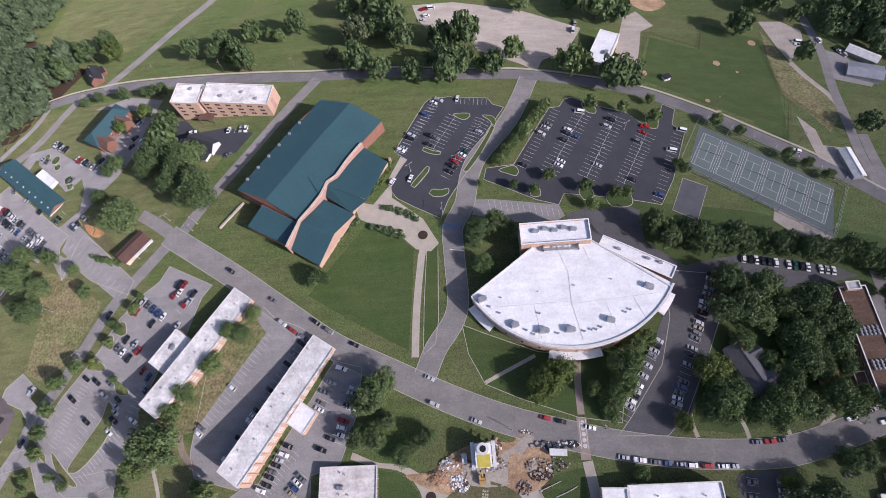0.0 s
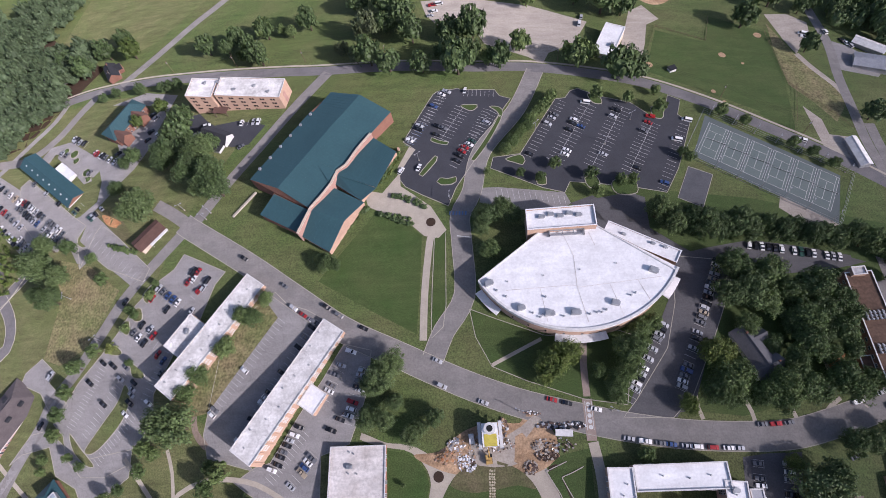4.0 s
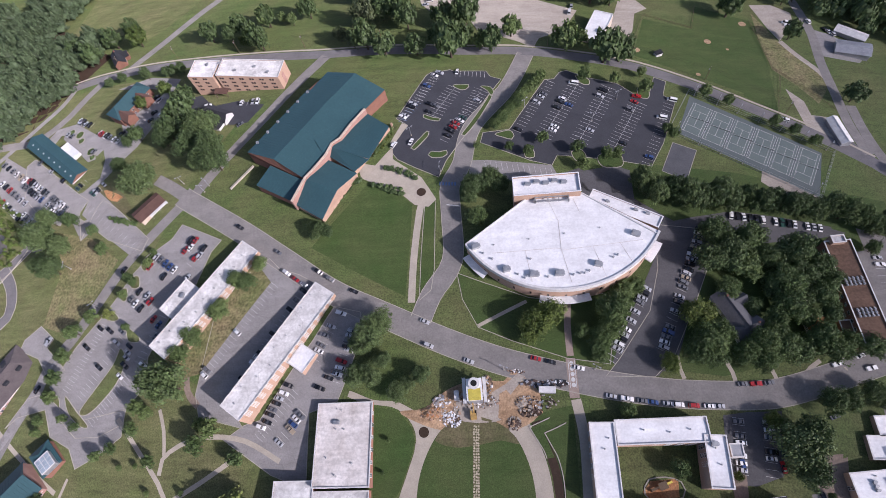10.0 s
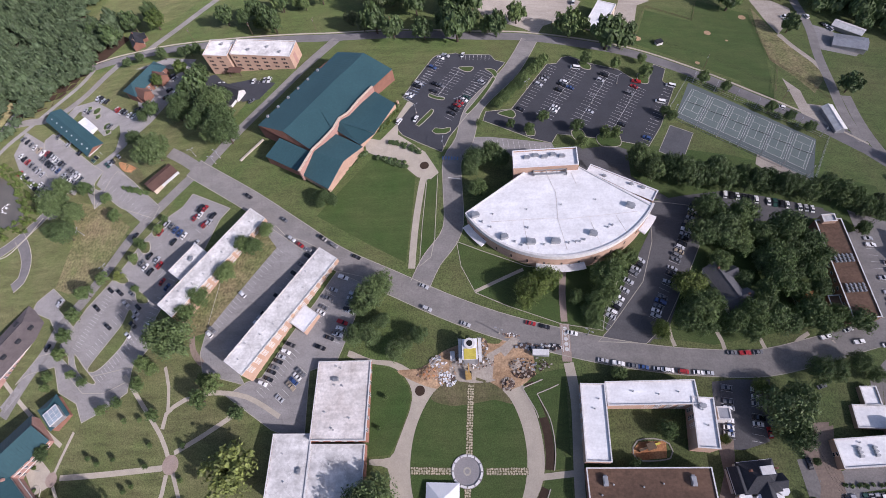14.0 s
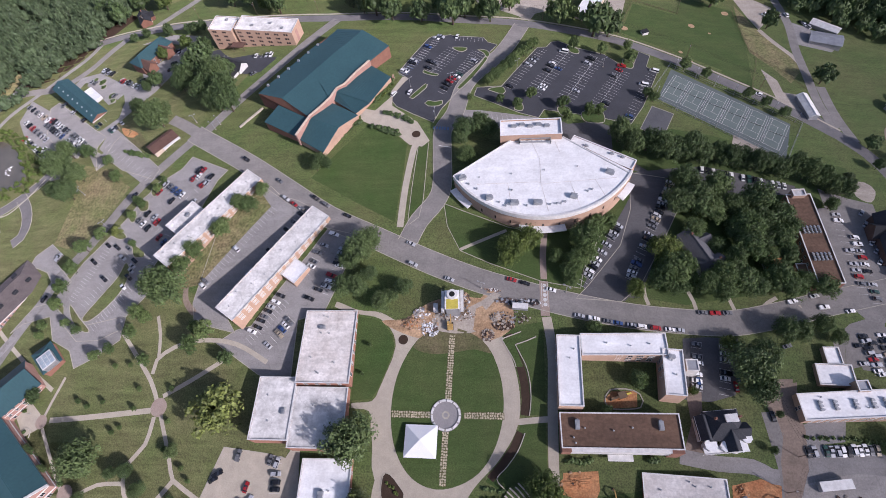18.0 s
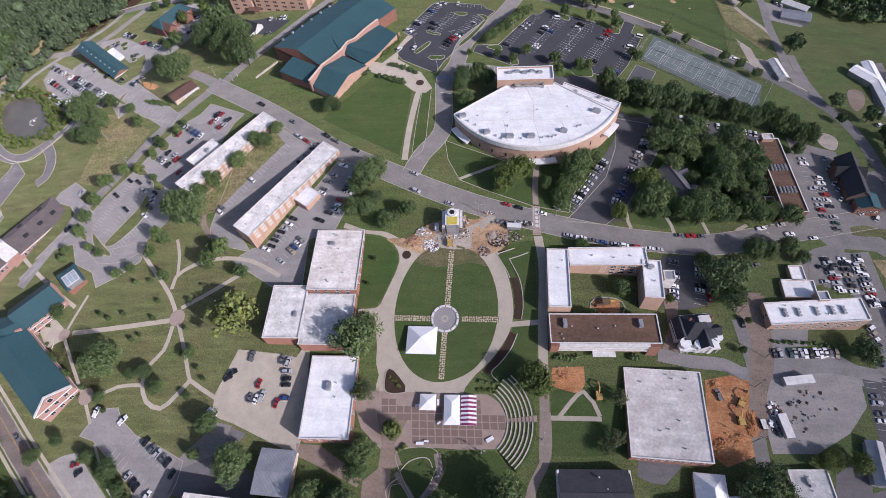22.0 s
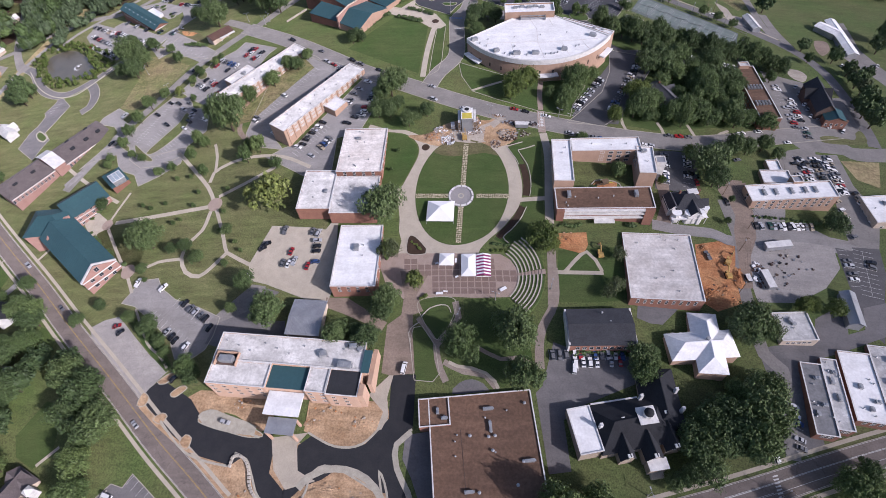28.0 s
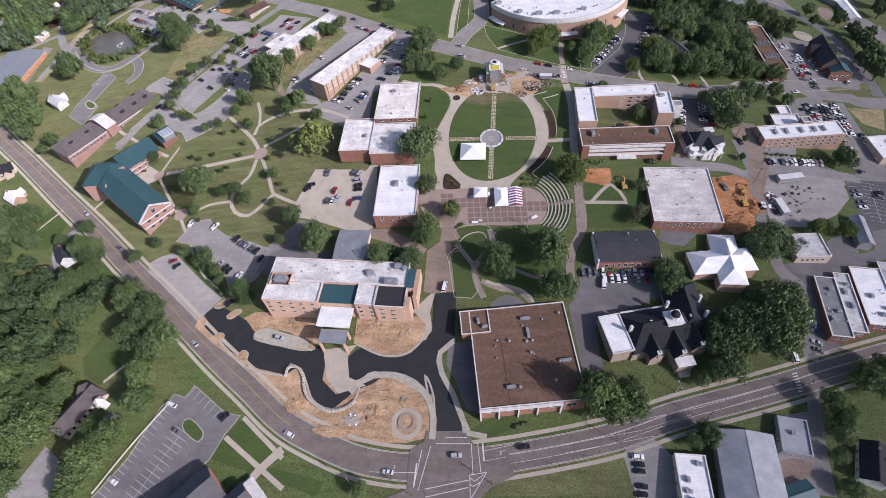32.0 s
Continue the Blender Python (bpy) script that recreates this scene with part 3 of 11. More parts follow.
def arena():
    b = building("arena", 54, 142, 0, "fan-shaped brick arena with a bright white membrane roof", "arena")
    cx, cy, rad, h = 0.0, 26.0, 50.0, 13.0
    ang = [211 + 120 * i / 40 for i in range(41)]
    arc = [(cx + rad * math.cos(radians(a)), cy + rad * math.sin(radians(a))) for a in ang]
    outline = arc + [(12, 24), (-12, 24)]
    part("wall", prism(bmesh.new(), outline, -6, h, cap=False), M_BRICK, b)
    roof = part("roof", prism(bmesh.new(), outline, h - 0.6, h - 0.3), M_MEMBRANE, b)
    line = [Vector(p) for p in arc]
    nrm = [(Vector((cx, cy)) - p).normalized() for p in line]
    for k in range(20):
        bm = bmesh.new()
        rows = [[bm.verts.new((*(line[i] + nrm[i] * d), z)) for d, z in ((0.6, h + 0.25), (-0.4, h + 0.25), (-0.4, h - 2.7), (0.0, h - 2.7))] for i in (2 * k, 2 * k + 1, 2 * k + 2)]
        for a, c in zip(rows, rows[1:]):
            for j in range(3):
                bm.faces.new((a[j], a[j + 1], c[j + 1], c[j]))
        bmesh.ops.recalc_face_normals(bm, faces=bm.faces)
        part("fascia_panel", bm, M_TRIM, b)
    for i in range(2, 40, 3):
        a = ang[i]
        window(b, cx + rad * math.cos(radians(a)), cy + rad * math.sin(radians(a)), 3.5, a + 90, 0.9, 2.6, M_STONE)
    for s in (-1, 1):
        p, q = Vector((s * 42.9, 0.2)), Vector((s * 12, 24))
        d = (q - p).normalized() * 0.25
        n = Vector((-d.y, d.x))
        v = [p + n, q + n, q - n, p - n]
        part("side_coping", prism(bmesh.new(), [(u.x, u.y) for u in v], h - 0.4, h + 0.2), M_TRIM, b)
    for p, q in (((-31, -5), (-2, -4)), ((-2, -4), (2, -5)), ((2, -5), (36, -2)), ((-16, -4.5), (-14, -20)), ((0, -4.5), (3, -21)), ((14, -4), (18, -19)), ((26, -3), (30, -13)), ((-4, 22), (0, 10)), ((0, 10), (0, -4)), ((8, 21), (10, 14))):
        d = (Vector(q) - Vector(p)).normalized() * 0.12
        n = Vector((-d.y, d.x))
        part("roof_seam", prism(bmesh.new(), [tuple(Vector(p) + n), tuple(Vector(q) + n), tuple(Vector(q) - n), tuple(Vector(p) - n)], h - 0.32, h - 0.22), M_GREYROOF, roof)
    for x, y, rot, l in ((-38.5, -1.5, 20, 3.6), (-25, -13.5, 10, 3), (-13, -16.5, 0, 3.8), (-2, -16.5, 0, 3.8), (15, -13, -15, 3), (33, 1, -25, 3.6)):
        roof_unit(b, x, y, h - 0.3, rot, l, 2.4, 1.8)
    for x, y in ((-35, -5), (-31, -8), (-20, -16), (-17, -18), (-7, -18), (4, -17.5), (7, -17), (11, -16), (22, -10), (24, -9), (-14, -9), (-16, -17), (9, -17)):
        vent(b, x, y, h - 0.3, 0.35, 0.9)
    for i in range(4):
        vent(b, -30 + 16 * i, -1 + 2 * i, h - 0.3, 0.25, 0.6)
    flat_block(b, 31, 10.5, 17, M_BRICK, M_MEMBRANE, -4.2, 27.5, 1, parapet=0.9, trim_m=M_MEMBRANE)
    part("roof_frame", boxes((-10, 6, 19.5, 20, 14, 14.6), (-10, 6, 22, 22.4, 14, 14.6), (-10, -9.5, 19.5, 22.4, 13, 14.6), (5.5, 6, 19.5, 22.4, 13, 14.6), (-4, -3.6, 19.5, 22.4, 14, 14.5), (1, 1.4, 19.5, 22.4, 14, 14.5)), M_GALV, b, "grey steel frame on the roof")
    for i in range(5):
        roof_unit(b, -13 + 4.2 * i, 28.5 + (i % 2), 16.1, 0, 2.6, 1.8, 1.0)
    flat_block(b, 34, 6.5, 9.5, M_BRICK, M_MEMBRANE, 31.5, 16.5, -30, parapet=0.4, trim_m=M_MEMBRANE)
    for x in (24, 36, 41):
        roof_unit(b, x, 31.5 - 0.45 * x, 9.1, -30, 1.6, 1.2, 0.9)
    for a0, a1, hh in ((213, 228, 5.0), (258, 283, 4.2), (318, 330, 5.0)):
        pts = [(cx + r * math.cos(radians(a)), cy + r * math.sin(radians(a))) for r, rng_a in ((rad + 0.1, 1), (rad + 3.6, -1)) for a in ([a0 + (a1 - a0) * i / 6 for i in range(7)][::rng_a])]
        part("entrance_canopy", prism(bmesh.new(), pts, hh - 0.7, hh), M_MEMBRANE, b, "low white entrance canopy")
    return b


arena()


def field_house():
    b = building("field_house", -77.2, 214.6, 0, "brick recreation hall with broad dark green metal roofs", "gymnasium")
    B = b.matrix_world.translation.z

    def at(h, *xy):
        return [(xy[i], xy[i + 1], B + h) for i in range(0, len(xy), 2)]
    ws, wn = at(8, -107.3, 206.4)[0], at(8, -78.2, 248.0)[0]
    rs, rn = at(13, -88.9, 196.7)[0], at(13, -60.4, 237.3)[0]
    es, en = at(9, -72.3, 185.9)[0], at(9, -43.5, 229.5)[0]
    nw, nr, ne = at(8, -67.7, 260.2)[0], at(12.5, -49.4, 252.6)[0], at(8, -32.9, 242.9)[0]
    slab(b, [ws, wn, rn, rs], M_GREENROOF, seams=1.6)
    slab(b, [en, es, rs, rn], M_GREENROOF, seams=1.6)
    slab(b, [(wn[0] + 1, wn[1] - 1, wn[2] - 0.4), nw, nr, (rn[0], rn[1], B + 12.5)], M_GREENROOF, seams=1.6)
    slab(b, [ne, (en[0] + 0.5, en[1], en[2] - 0.5), (rn[0], rn[1], B + 12.5), nr], M_GREENROOF, seams=1.6)
    walls(b, [p[:2] for p in (ws, wn, nw, nr, ne, en, es)], 7.4, M_REDBRICK)
    for tri in ((ws, rs, es), (nw, nr, ne)):
        bm = bmesh.new()
        lo = [bm.verts.new((p[0], p[1], B + 5)) for p in (tri[0], tri[2])]
        hi = [bm.verts.new((p[0], p[1], p[2] - 0.15)) for p in (tri[2], tri[1], tri[0])]
        bm.faces.new(lo + hi)
        world_part("gable_wall", bm, M_REDBRICK, b)
    slab(b, at(8.3, -92.6, 196.3, -73.1, 185.5) + at(5.6, -78.8, 174.7, -100.0, 186.2), M_GREENROOF, seams=1.6)
    walls(b, [(-99.8, 186.5), (-94.2, 198.7), (-74.5, 188.1), (-78.8, 175.0)], 5.3, M_REDBRICK)
    slab(b, at(9, -70.9, 185.1, -53.9, 177.7) + at(6.2, -45.3, 189.0, -61.9, 198.9), M_GREENROOF, seams=1.6)
    slab(b, at(9, -53.9, 177.7, -70.9, 185.1) + at(5.8, -78.0, 173.5, -61.2, 162.7), M_GREENROOF, seams=1.6)
    walls(b, [(-77.8, 174.0), (-61.3, 163.1), (-45.7, 189.6), (-62.0, 199.0)], 5.5, M_BRICK)
    bm = bmesh.new()
    bm.faces.new([bm.verts.new(p) for p in at(4, -61.3, 162.9, -45.3, 189.1) + at(6, -45.3, 189.1) + at(8.8, -53.8, 177.7) + at(5.6, -61.3, 162.9)])
    world_part("gable_wall", bm, M_BRICK, b)
    slab(b, at(9, -38.6, 195.2, -59.3, 204.8) + at(6.4, -62.2, 201.6, -46.7, 190.0), M_GREENROOF, seams=1.6)
    slab(b, at(9, -59.3, 204.8, -38.6, 195.5) + at(6.4, -29.4, 217.9, -44.2, 229.6), M_GREENROOF, seams=1.6)
    walls(b, [(-61.7, 201.6), (-46.6, 190.9), (-40.0, 201.8), (-29.9, 218.4), (-44.0, 229.5)], 6.0, M_BRICK)
    slab(b, at(11.5, -69.4, 210.1) + at(10, -58.9, 206.7) + at(9.6, -62.8, 199.5), M_GREENROOF)
    pts = [Vector(q) for q in ((-76.7, 171.6), (-71.4, 185.6), (-66.3, 192.3), (-61.8, 199.0), (-59.2, 206.3), (-54.8, 209.5), (-49.4, 218.8), (-42.6, 228.1))]
    n = sides(pts)
    for i in range(len(pts) - 1):
        q = [pts[i] + n[i] * 0.5, pts[i + 1] + n[i + 1] * 0.5, pts[i + 1] - n[i + 1] * 0.5, pts[i] - n[i] * 0.5]
        world_part("parapet", prism(bmesh.new(), [(v.x, v.y) for v in q], B + 2, B + 10.3), M_ROSEBRICK, b)
        q = [pts[i] + n[i] * 0.62, pts[i + 1] + n[i + 1] * 0.62, pts[i + 1] - n[i + 1] * 0.62, pts[i] - n[i] * 0.62]
        world_part("coping", prism(bmesh.new(), [(v.x, v.y) for v in q], B + 10.3, B + 10.55), M_CREAM, b)
    for i in range(8):
        q = Vector((-40.7, 204.7)).lerp(Vector((-28.9, 221.5)), i / 7)
        world_part("column", boxes((q.x - 0.5, q.x + 0.5, q.y - 0.5, q.y + 0.5, B - 5, B + 4.5)), M_BRICK, b)
    for i in range(6):
        q = Vector((-102.1, 211.8)).lerp(Vector((-77.6, 245.0)), i / 5)
        world_part("roof_vent", boxes((q.x - 0.6, q.x + 0.6, q.y - 0.6, q.y + 0.6, B + 8.3, B + 9.6)), M_GALV, b)
    for i in range(5):
        q = Vector((-79.0, 175.6)).lerp(Vector((-63.3, 165.4)), (i + 0.5) / 5)
        d = Vector((-63.3, 165.4)) - Vector((-79.0, 175.6))
        ob = window(b, 0, 0, 0, 0, 1.8, 2.4)
        ob.matrix_parent_inverse = b.matrix_world.inverted()
        ob.matrix_basis = pose(q.x, q.y, B + 1, 0, 0, math.degrees(math.atan2(d.y, d.x)))
    return b


field_house()


def flat_hall(name, x, y, l, w, rot, h, wall_m, roof_m, label, floors=2, bays=8, faces="snew", short=4, units=3, vents=5, trim=None, parapet=0.4, size=(1.6, 1.6), pane=None, category="building"):
    b = building(name, x, y, rot, label, category)
    flat_block(b, l, w, h, wall_m, roof_m, trim_m=trim or M_TRIM, parapet=parapet)
    window_rows(b, l, w, floors, (h - 1.0) / floors, 1.0, bays, faces, size, short=short, pane_m=pane)
    rng = random.Random(int(abs(x * 7 + y)))
    for i in range(units):
        roof_unit(b, rng.uniform(-0.38, 0.38) * l, rng.uniform(-0.3, 0.3) * w, h - parapet, rng.choice((0, 90)), rng.uniform(1.6, 3.0), 1.5, 1.2)
    for i in range(vents):
        vent(b, rng.uniform(-0.45, 0.45) * l, rng.uniform(-0.4, 0.4) * w, h - parapet)
    return b


b = flat_hall("classroom_block", -43.6, 57.2, 34, 24.4, 91, 4.4, M_REDBRICK, M_GREYROOF, "brick classroom block with stained grey-pink flat roof", bays=6, units=1, vents=8)
flat_block(b, 27, 17.4, 2.4, M_REDBRICK, M_OLDROOF, -27.4, 20.8, 0, parapet=0.4, trim_m=M_TRIM)
flat_block(b, 25.6, 23.6, 2.1, M_REDBRICK, M_OLDROOF, -30.9, 0.2, 0, parapet=0.3, trim_m=M_TRIM)
roof_unit(b, -29, 16, 2.0, 0, 2.2, 1.6, 1.0)
for vx, vy in ((-22, 24), (-33, 22), (-26, 3), (-35, -4), (-31, 7)):
    vent(b, vx, vy, 1.9)
b = flat_hall("student_hall", -37.7, -7.8, 36.6, 21.6, 91.5, 5.8, M_REDBRICK, M_MEMBRANE, "brick student hall with clean white membrane roof", bays=5, units=0, vents=2)
roof_unit(b, 4, 1, 5.4, 0, 3.4, 2.4, 1.6)
b = building("metal_shed", -58.2, -39.2, -2.0, "low shed with grey ribbed metal roof beside the hall", "shed")
gable_block(b, 15.2, 17.6, 5.4, 1.0, M_CREAM, M_STEEL, seams=0.6)
b = building("residence_hall", 80, 56.2, 0, "u-shaped brick residence hall with white flat roofs", "dormitory")
flat_block(b, 30.5, 10, 8.4, M_BRICK, M_MEMBRANE, -16.2, -7, 89.4, trim_m=M_TRIM)
flat_block(b, 36, 9.8, 8.4, M_BRICK, M_MEMBRANE, 7.2, 4.6, 1.5, trim_m=M_TRIM)
flat_block(b, 19.5, 8.4, 8.2, M_BRICK, M_MEMBRANE, 26.4, -6.8, 87, trim_m=M_TRIM)
flat_block(b, 5, 5, 4, M_TRIM, M_STEEL, 35.5, -2.5, 0, trim_m=M_TRIM, parapet=0.2)
for fl in range(3):
    for i in range(7):
        window(b, -8 + i * 4.4, -0.3, 0.8 + fl * 2.6, 1.5, 2.4, 1.6)
        window(b, -8 + i * 4.4, 9.4, 0.8 + fl * 2.6, 181.5, 2.0, 1.5)
        window(b, -21.2, -20 + i * 4, 0.8 + fl * 2.6, -90.6, 2.0, 1.5)
    for i in range(5):
        window(b, -11.2, -20 + i * 3.6, 0.8 + fl * 2.6, 89.4, 2.0, 1.5)
        window(b, 22.2, -14 + i * 3.2, 0.8 + fl * 2.6, -93, 1.8, 1.5)
for x, y in ((-16, -2), (-14, 2), (0, 5), (10, 4), (18, 5), (26, -2), (25, 0), (27, -8)):
    vent(b, x, y, 7.9)
roof_unit(b, 26, -0.5, 7.7, 0, 2.6, 1.8, 1.2)
b = flat_hall("science_hall", 82.8, 25.6, 47.6, 14.0, 1.4, 8.6, M_REDBRICK, M_BROWNROOF, "brick hall with brown gravel roof and white balcony bands", bays=9, faces="n", units=0, vents=5)
for z in (2.0, 4.8, 7.2):
    part("balcony_band", boxes((-20, 19, -8.2, -7.0, z, z + 0.9)), M_TRIM, b, "white concrete balcony band")
part("end_bay", boxes((19, 23.7, -8.3, -7.0, -5, 8.2)), M_REDBRICK, b)
part("end_bay", boxes((-23.7, -20, -8.3, -7.0, -5, 8.2)), M_REDBRICK, b)
part("entrance_canopy", boxes((-5, 5, -10.8, -8.3, 1.6, 2.1)), M_TRIM, b)
for x in (-17, 16):
    roof_unit(b, x, 2, 8.2, 90, 3.6, 1.8, 1.8)
b = flat_hall("storage_hall", 107.2, -7.9, 37.6, 32.4, 88.2, 5.2, M_REDBRICK, M_GREYROOF, "square brick hall with stained pale flat roof", floors=1, bays=6, short=9, faces="sw", units=0, vents=9, parapet=0.35, size=(1.2, 3.2))
b = flat_hall("east_hall", 182.2, 42.0, 44.0, 11.2, 4.8, 8.0, M_BRICK, M_MEMBRANE, "brick hall with white flat roof and rows of windows", floors=3, bays=11, short=1, units=0, vents=2)
flat_block(b, 15.0, 9.4, 5.0, M_BRICK, M_MEMBRANE, -1.2, 13.4, -6, trim_m=M_TRIM)
flat_block(b, 6.6, 8.0, 5.0, M_BRICK, M_MEMBRANE, 0.8, 21.8, -4, trim_m=M_TRIM)
flat_block(b, 5.0, 4.6, 9.2, M_BRICK, M_STEEL, 5.4, 7.2, 0, trim_m=M_TRIM)
for x in (-14, -8, 0, 7, 12):
    for j in range(3):
        roof_unit(b, x, -1.5 + 1.5 * j, 7.6, 0, 1.3, 1.1, 0.9)
b = flat_hall("brown_hall", 25.6, -93.6, 43.6, 46.4, 7.4, 6.5, M_REDBRICK, M_BROWNROOF, "broad square hall with brown gravel roof and white edge", floors=1, bays=5, short=5, faces="sn", units=0, vents=8, size=(4.5, 3.2))
flat_block(b, 13, 12, 7.1, M_REDBRICK, M_BROWNROOF, -19.5, 17.0, 0, trim_m=M_TRIM)
for x, y, r, l in ((3, 16.5, 0, 4.2), (3.2, 9, 90, 4.4), (-8, -15, 0, 3.4), (17, -5.5, 0, 3.8), (-18, 17, 90, 2.4), (-15.5, 14, 0, 2.4)):
    roof_unit(b, x, y, 6.1 if x > -12 or y < 12 else 6.7, r, l, 1.2, 1.2)
for x, y in ((2.0, 5.0), (4.6, 5.2), (-5.5, 6.0), (18.5, 17.5), (3.0, -0.5), (-4.0, -15.5), (14.5, -5.5), (11, -14)):
    vent(b, x, y, 6.1, 0.45, 0.9)
part("roof_joint", boxes((-9.2, -9.0, -22.6, 9, 6.05, 6.2)), M_STONE, b)
part("porch_beam", boxes((-22.0, 12.0, -24.4, -23.3, 5.1, 6.0)), M_TRIM, b, "white beam along the open front")
for x in (-21.6, -14.0, -6.0, 2.0, 11.6):
    part("porch_post", boxes((x - 0.3, x + 0.3, -24.2, -23.5, -8, 5.1)), M_TRIM, b)


def works_hall():
    b = building("college_hall", -61, -62.8, -2.8, "orange brick hall under renovation with white and green roofs", "building")
    flat_block(b, 67, 13, 12.5, M_BRICK, M_OLDROOF, 0, 5.4, 0, trim_m=M_TRIM)
    flat_block(b, 27, 11, 12.2, M_BRICK, M_OLDROOF, -20, -6.6, 0, trim_m=M_TRIM)
    flat_block(b, 9, 11, 12.2, M_BRICK, M_OLDROOF, 15.5, -6.6, 0, trim_m=M_TRIM)
    flat_block(b, 14, 11.5, 12.2, M_BRICK, M_SHINGLE, 27, -6.9, 0, trim_m=M_TRIM)
    part("green_roof", boxes((-6.6, 11.2, -11.2, -1.2, 10.2, 10.8)), M_GREENROOF, b, "dark green flat roof in the middle")
    part("wall", boxes((-6.6, 11.2, -11.0, -10.6, -6, 10.2)), M_BRICK, b)
    part("green_dormer", boxes((33.6, 36.6, -2, 8, -6, 12.6)), M_BRICK, b)
    part("green_roof", boxes((33.4, 37.0, -2.2, 8.2, 12.6, 13.0)), M_GREENROOF, b)
    part("stair_tower", boxes((36.7, 38.6, -6, 10, -6, 10.5), (34.1, 36.4, -12.2, -7, -6, 12.6)), M_BRICK, b)
    part("porch_roof", boxes((-6, 9.6, -21.5, -11.3, 6.6, 7.2)), M_MEMBRANE, b, "white porch roof under construction")
    part("porch_wall", boxes((-5.6, 9.2, -21.1, -11.5, 5.4, 6.6)), M_TRIM, b)
    part("canopy", boxes((-4, 8.6, -28.5, -21.6, 4.2, 4.5)), M_STEEL, b, "grey ribbed metal canopy")
    for x in (-3.4, 8.0):
        for y in (-28, -22):
            part("pillar", boxes((x - 0.45, x + 0.45, y - 0.45, y + 0.45, -5, 4.2)), M_BRICK, b)
    part("well_floor", boxes((-31.5, -22.5, -3.5, 2, 11.85, 12.0)), M_STONE, b)
    part("well_wall", boxes((-32, -22, 2, 2.4, 12, 13.6), (-32, -31.6, -4, 2, 12, 13.6), (-22.4, -22, -4, 2, 12, 13.6)), M_BRICK, b)
    roof_unit(b, -27, -1, 12, 0, 6.0, 3.0, 2.4)
    roof_unit(b, 26, 0.5, 12, 0, 6.0, 3.0, 2.2)
    roof_unit(b, 15, 5, 12, 20, 3.0, 2.6, 1.6)
    roof_unit(b, 28, 9.5, 12, 10, 3.4, 2.0, 2.0)
    roof_unit(b, 31, 8.5, 12, 40, 2.0, 2.0, 1.6)
    for fl in range(3):
        for i in range(5):
            window(b, -31 + i * 5.4, -12.1, 1.5 + fl * 3.6, 0, 2.0, 1.6)
        for i in range(4):
            window(b, 13 + i * 5.2, -12.7 if i > 1 else -12.1, 1.5 + fl * 3.6, 0, 2.0, 1.6)
        for i in range(12):
            window(b, -31 + i * 5.4, 11.9, 1.5 + fl * 3.6, 180, 2.0, 1.6)
    for i in range(10):
        vent(b, -30 + i * 6, 8 - (i % 3) * 2, 12)
    return b


works_hall()


def brick_hall():
    """The rose brick hall with green roofs: two wings that meet at a hipped corner."""
    b = building("brick_hall", -200, 10, 0, "rose brick hall with white bands and green metal roofs", "building")
    B = b.matrix_world.translation.z
    gable_block(b, 48, 19, 9, 5.4, M_ROSEBRICK, M_GREENROOF, 3.9, -8.7, -36.4, seams=1.6)
    gable_block(b, 23, 18, 8.6, 5.2, M_ROSEBRICK, M_GREENROOF, -10.8, 27.2, 51, seams=1.6)
    gable_block(b, 24, 19, 8.8, 5.3, M_ROSEBRICK, M_GREENROOF, -21.5, 10, 8, seams=1.6, hip=8)
    e = pose(3.9, -8.7, -1.0, 0, 0, -36.4) @ pose(2.0, 0, 0)
    for fl in range(3):
        for i in range(3):
            p = e @ Vector((22.0, -5 + i * 5, 0))
            if fl < 2 or i == 1:
                window(b, p.x, p.y, 1.2 + fl * 4.2, 90 - 36.4, 2.2, 2.8)
    for z in (4.2, 8.6):
        ob = part("stone_band", boxes((22.0, 22.15, -9.5, 9.5, z, z + 0.6), (-26, 22, 9.5, 9.65, z, z + 0.6), (-26, 22, -9.65, -9.5, z, z + 0.6)), M_TRIM, b, "white stone band")
        ob.matrix_basis = e
    ob = part("gable_coping", boxes((21.9, 22.7, -0.3, 0.3, 15.9, 16.6)), M_TRIM, b)
    ob.matrix_basis = e
    for s in (-1, 1):
        bm = bmesh.new()
        v = [bm.verts.new((x, y, z)) for x in (21.4, 22.6) for y, z in ((s * 10.0, 9.7), (0, 16.0), (0, 16.55), (s * 10.0, 10.25))]
        for f in ((0, 1, 2, 3), (7, 6, 5, 4), (3, 2, 6, 7), (0, 4, 5, 1), (0, 3, 7, 4)):
            bm.faces.new([v[i] for i in f])
        bmesh.ops.recalc_face_normals(bm, faces=bm.faces)
        ob = part("gable_coping", bm, M_TRIM, b)
        ob.matrix_basis = e
    n = pose(-10.8, 27.2, -0.6, 0, 0, 51) @ pose(0, 0.5, 0)
    for fl in range(3):
        for i in range(5):
            p = n @ Vector((-8 + i * 4, -9.5, 0))
            window(b, p.x, p.y, 1.0 + fl * 3.0, 51, 1.6, 1.7)
    for z in (3.4, 6.6):
        part("stone_band", boxes((-10.5, 10.5, -9.65, -9.5, z, z + 0.4)), M_TRIM, b).matrix_basis = n
    pts = [Vector(q) for q in ((-214.0, 5.8), (-218.7, 17.5), (-210.5, 22.5))]
    s = sides(pts)
    for i in range(2):
        q = [pts[i] + s[i] * 0.6, pts[i + 1] + s[i + 1] * 0.6, pts[i + 1] - s[i + 1] * 0.6, pts[i] - s[i] * 0.6]
        world_part("parapet", prism(bmesh.new(), [(v.x, v.y) for v in q], B + 4, B + 11.4), M_ROSEBRICK, b)
    return b


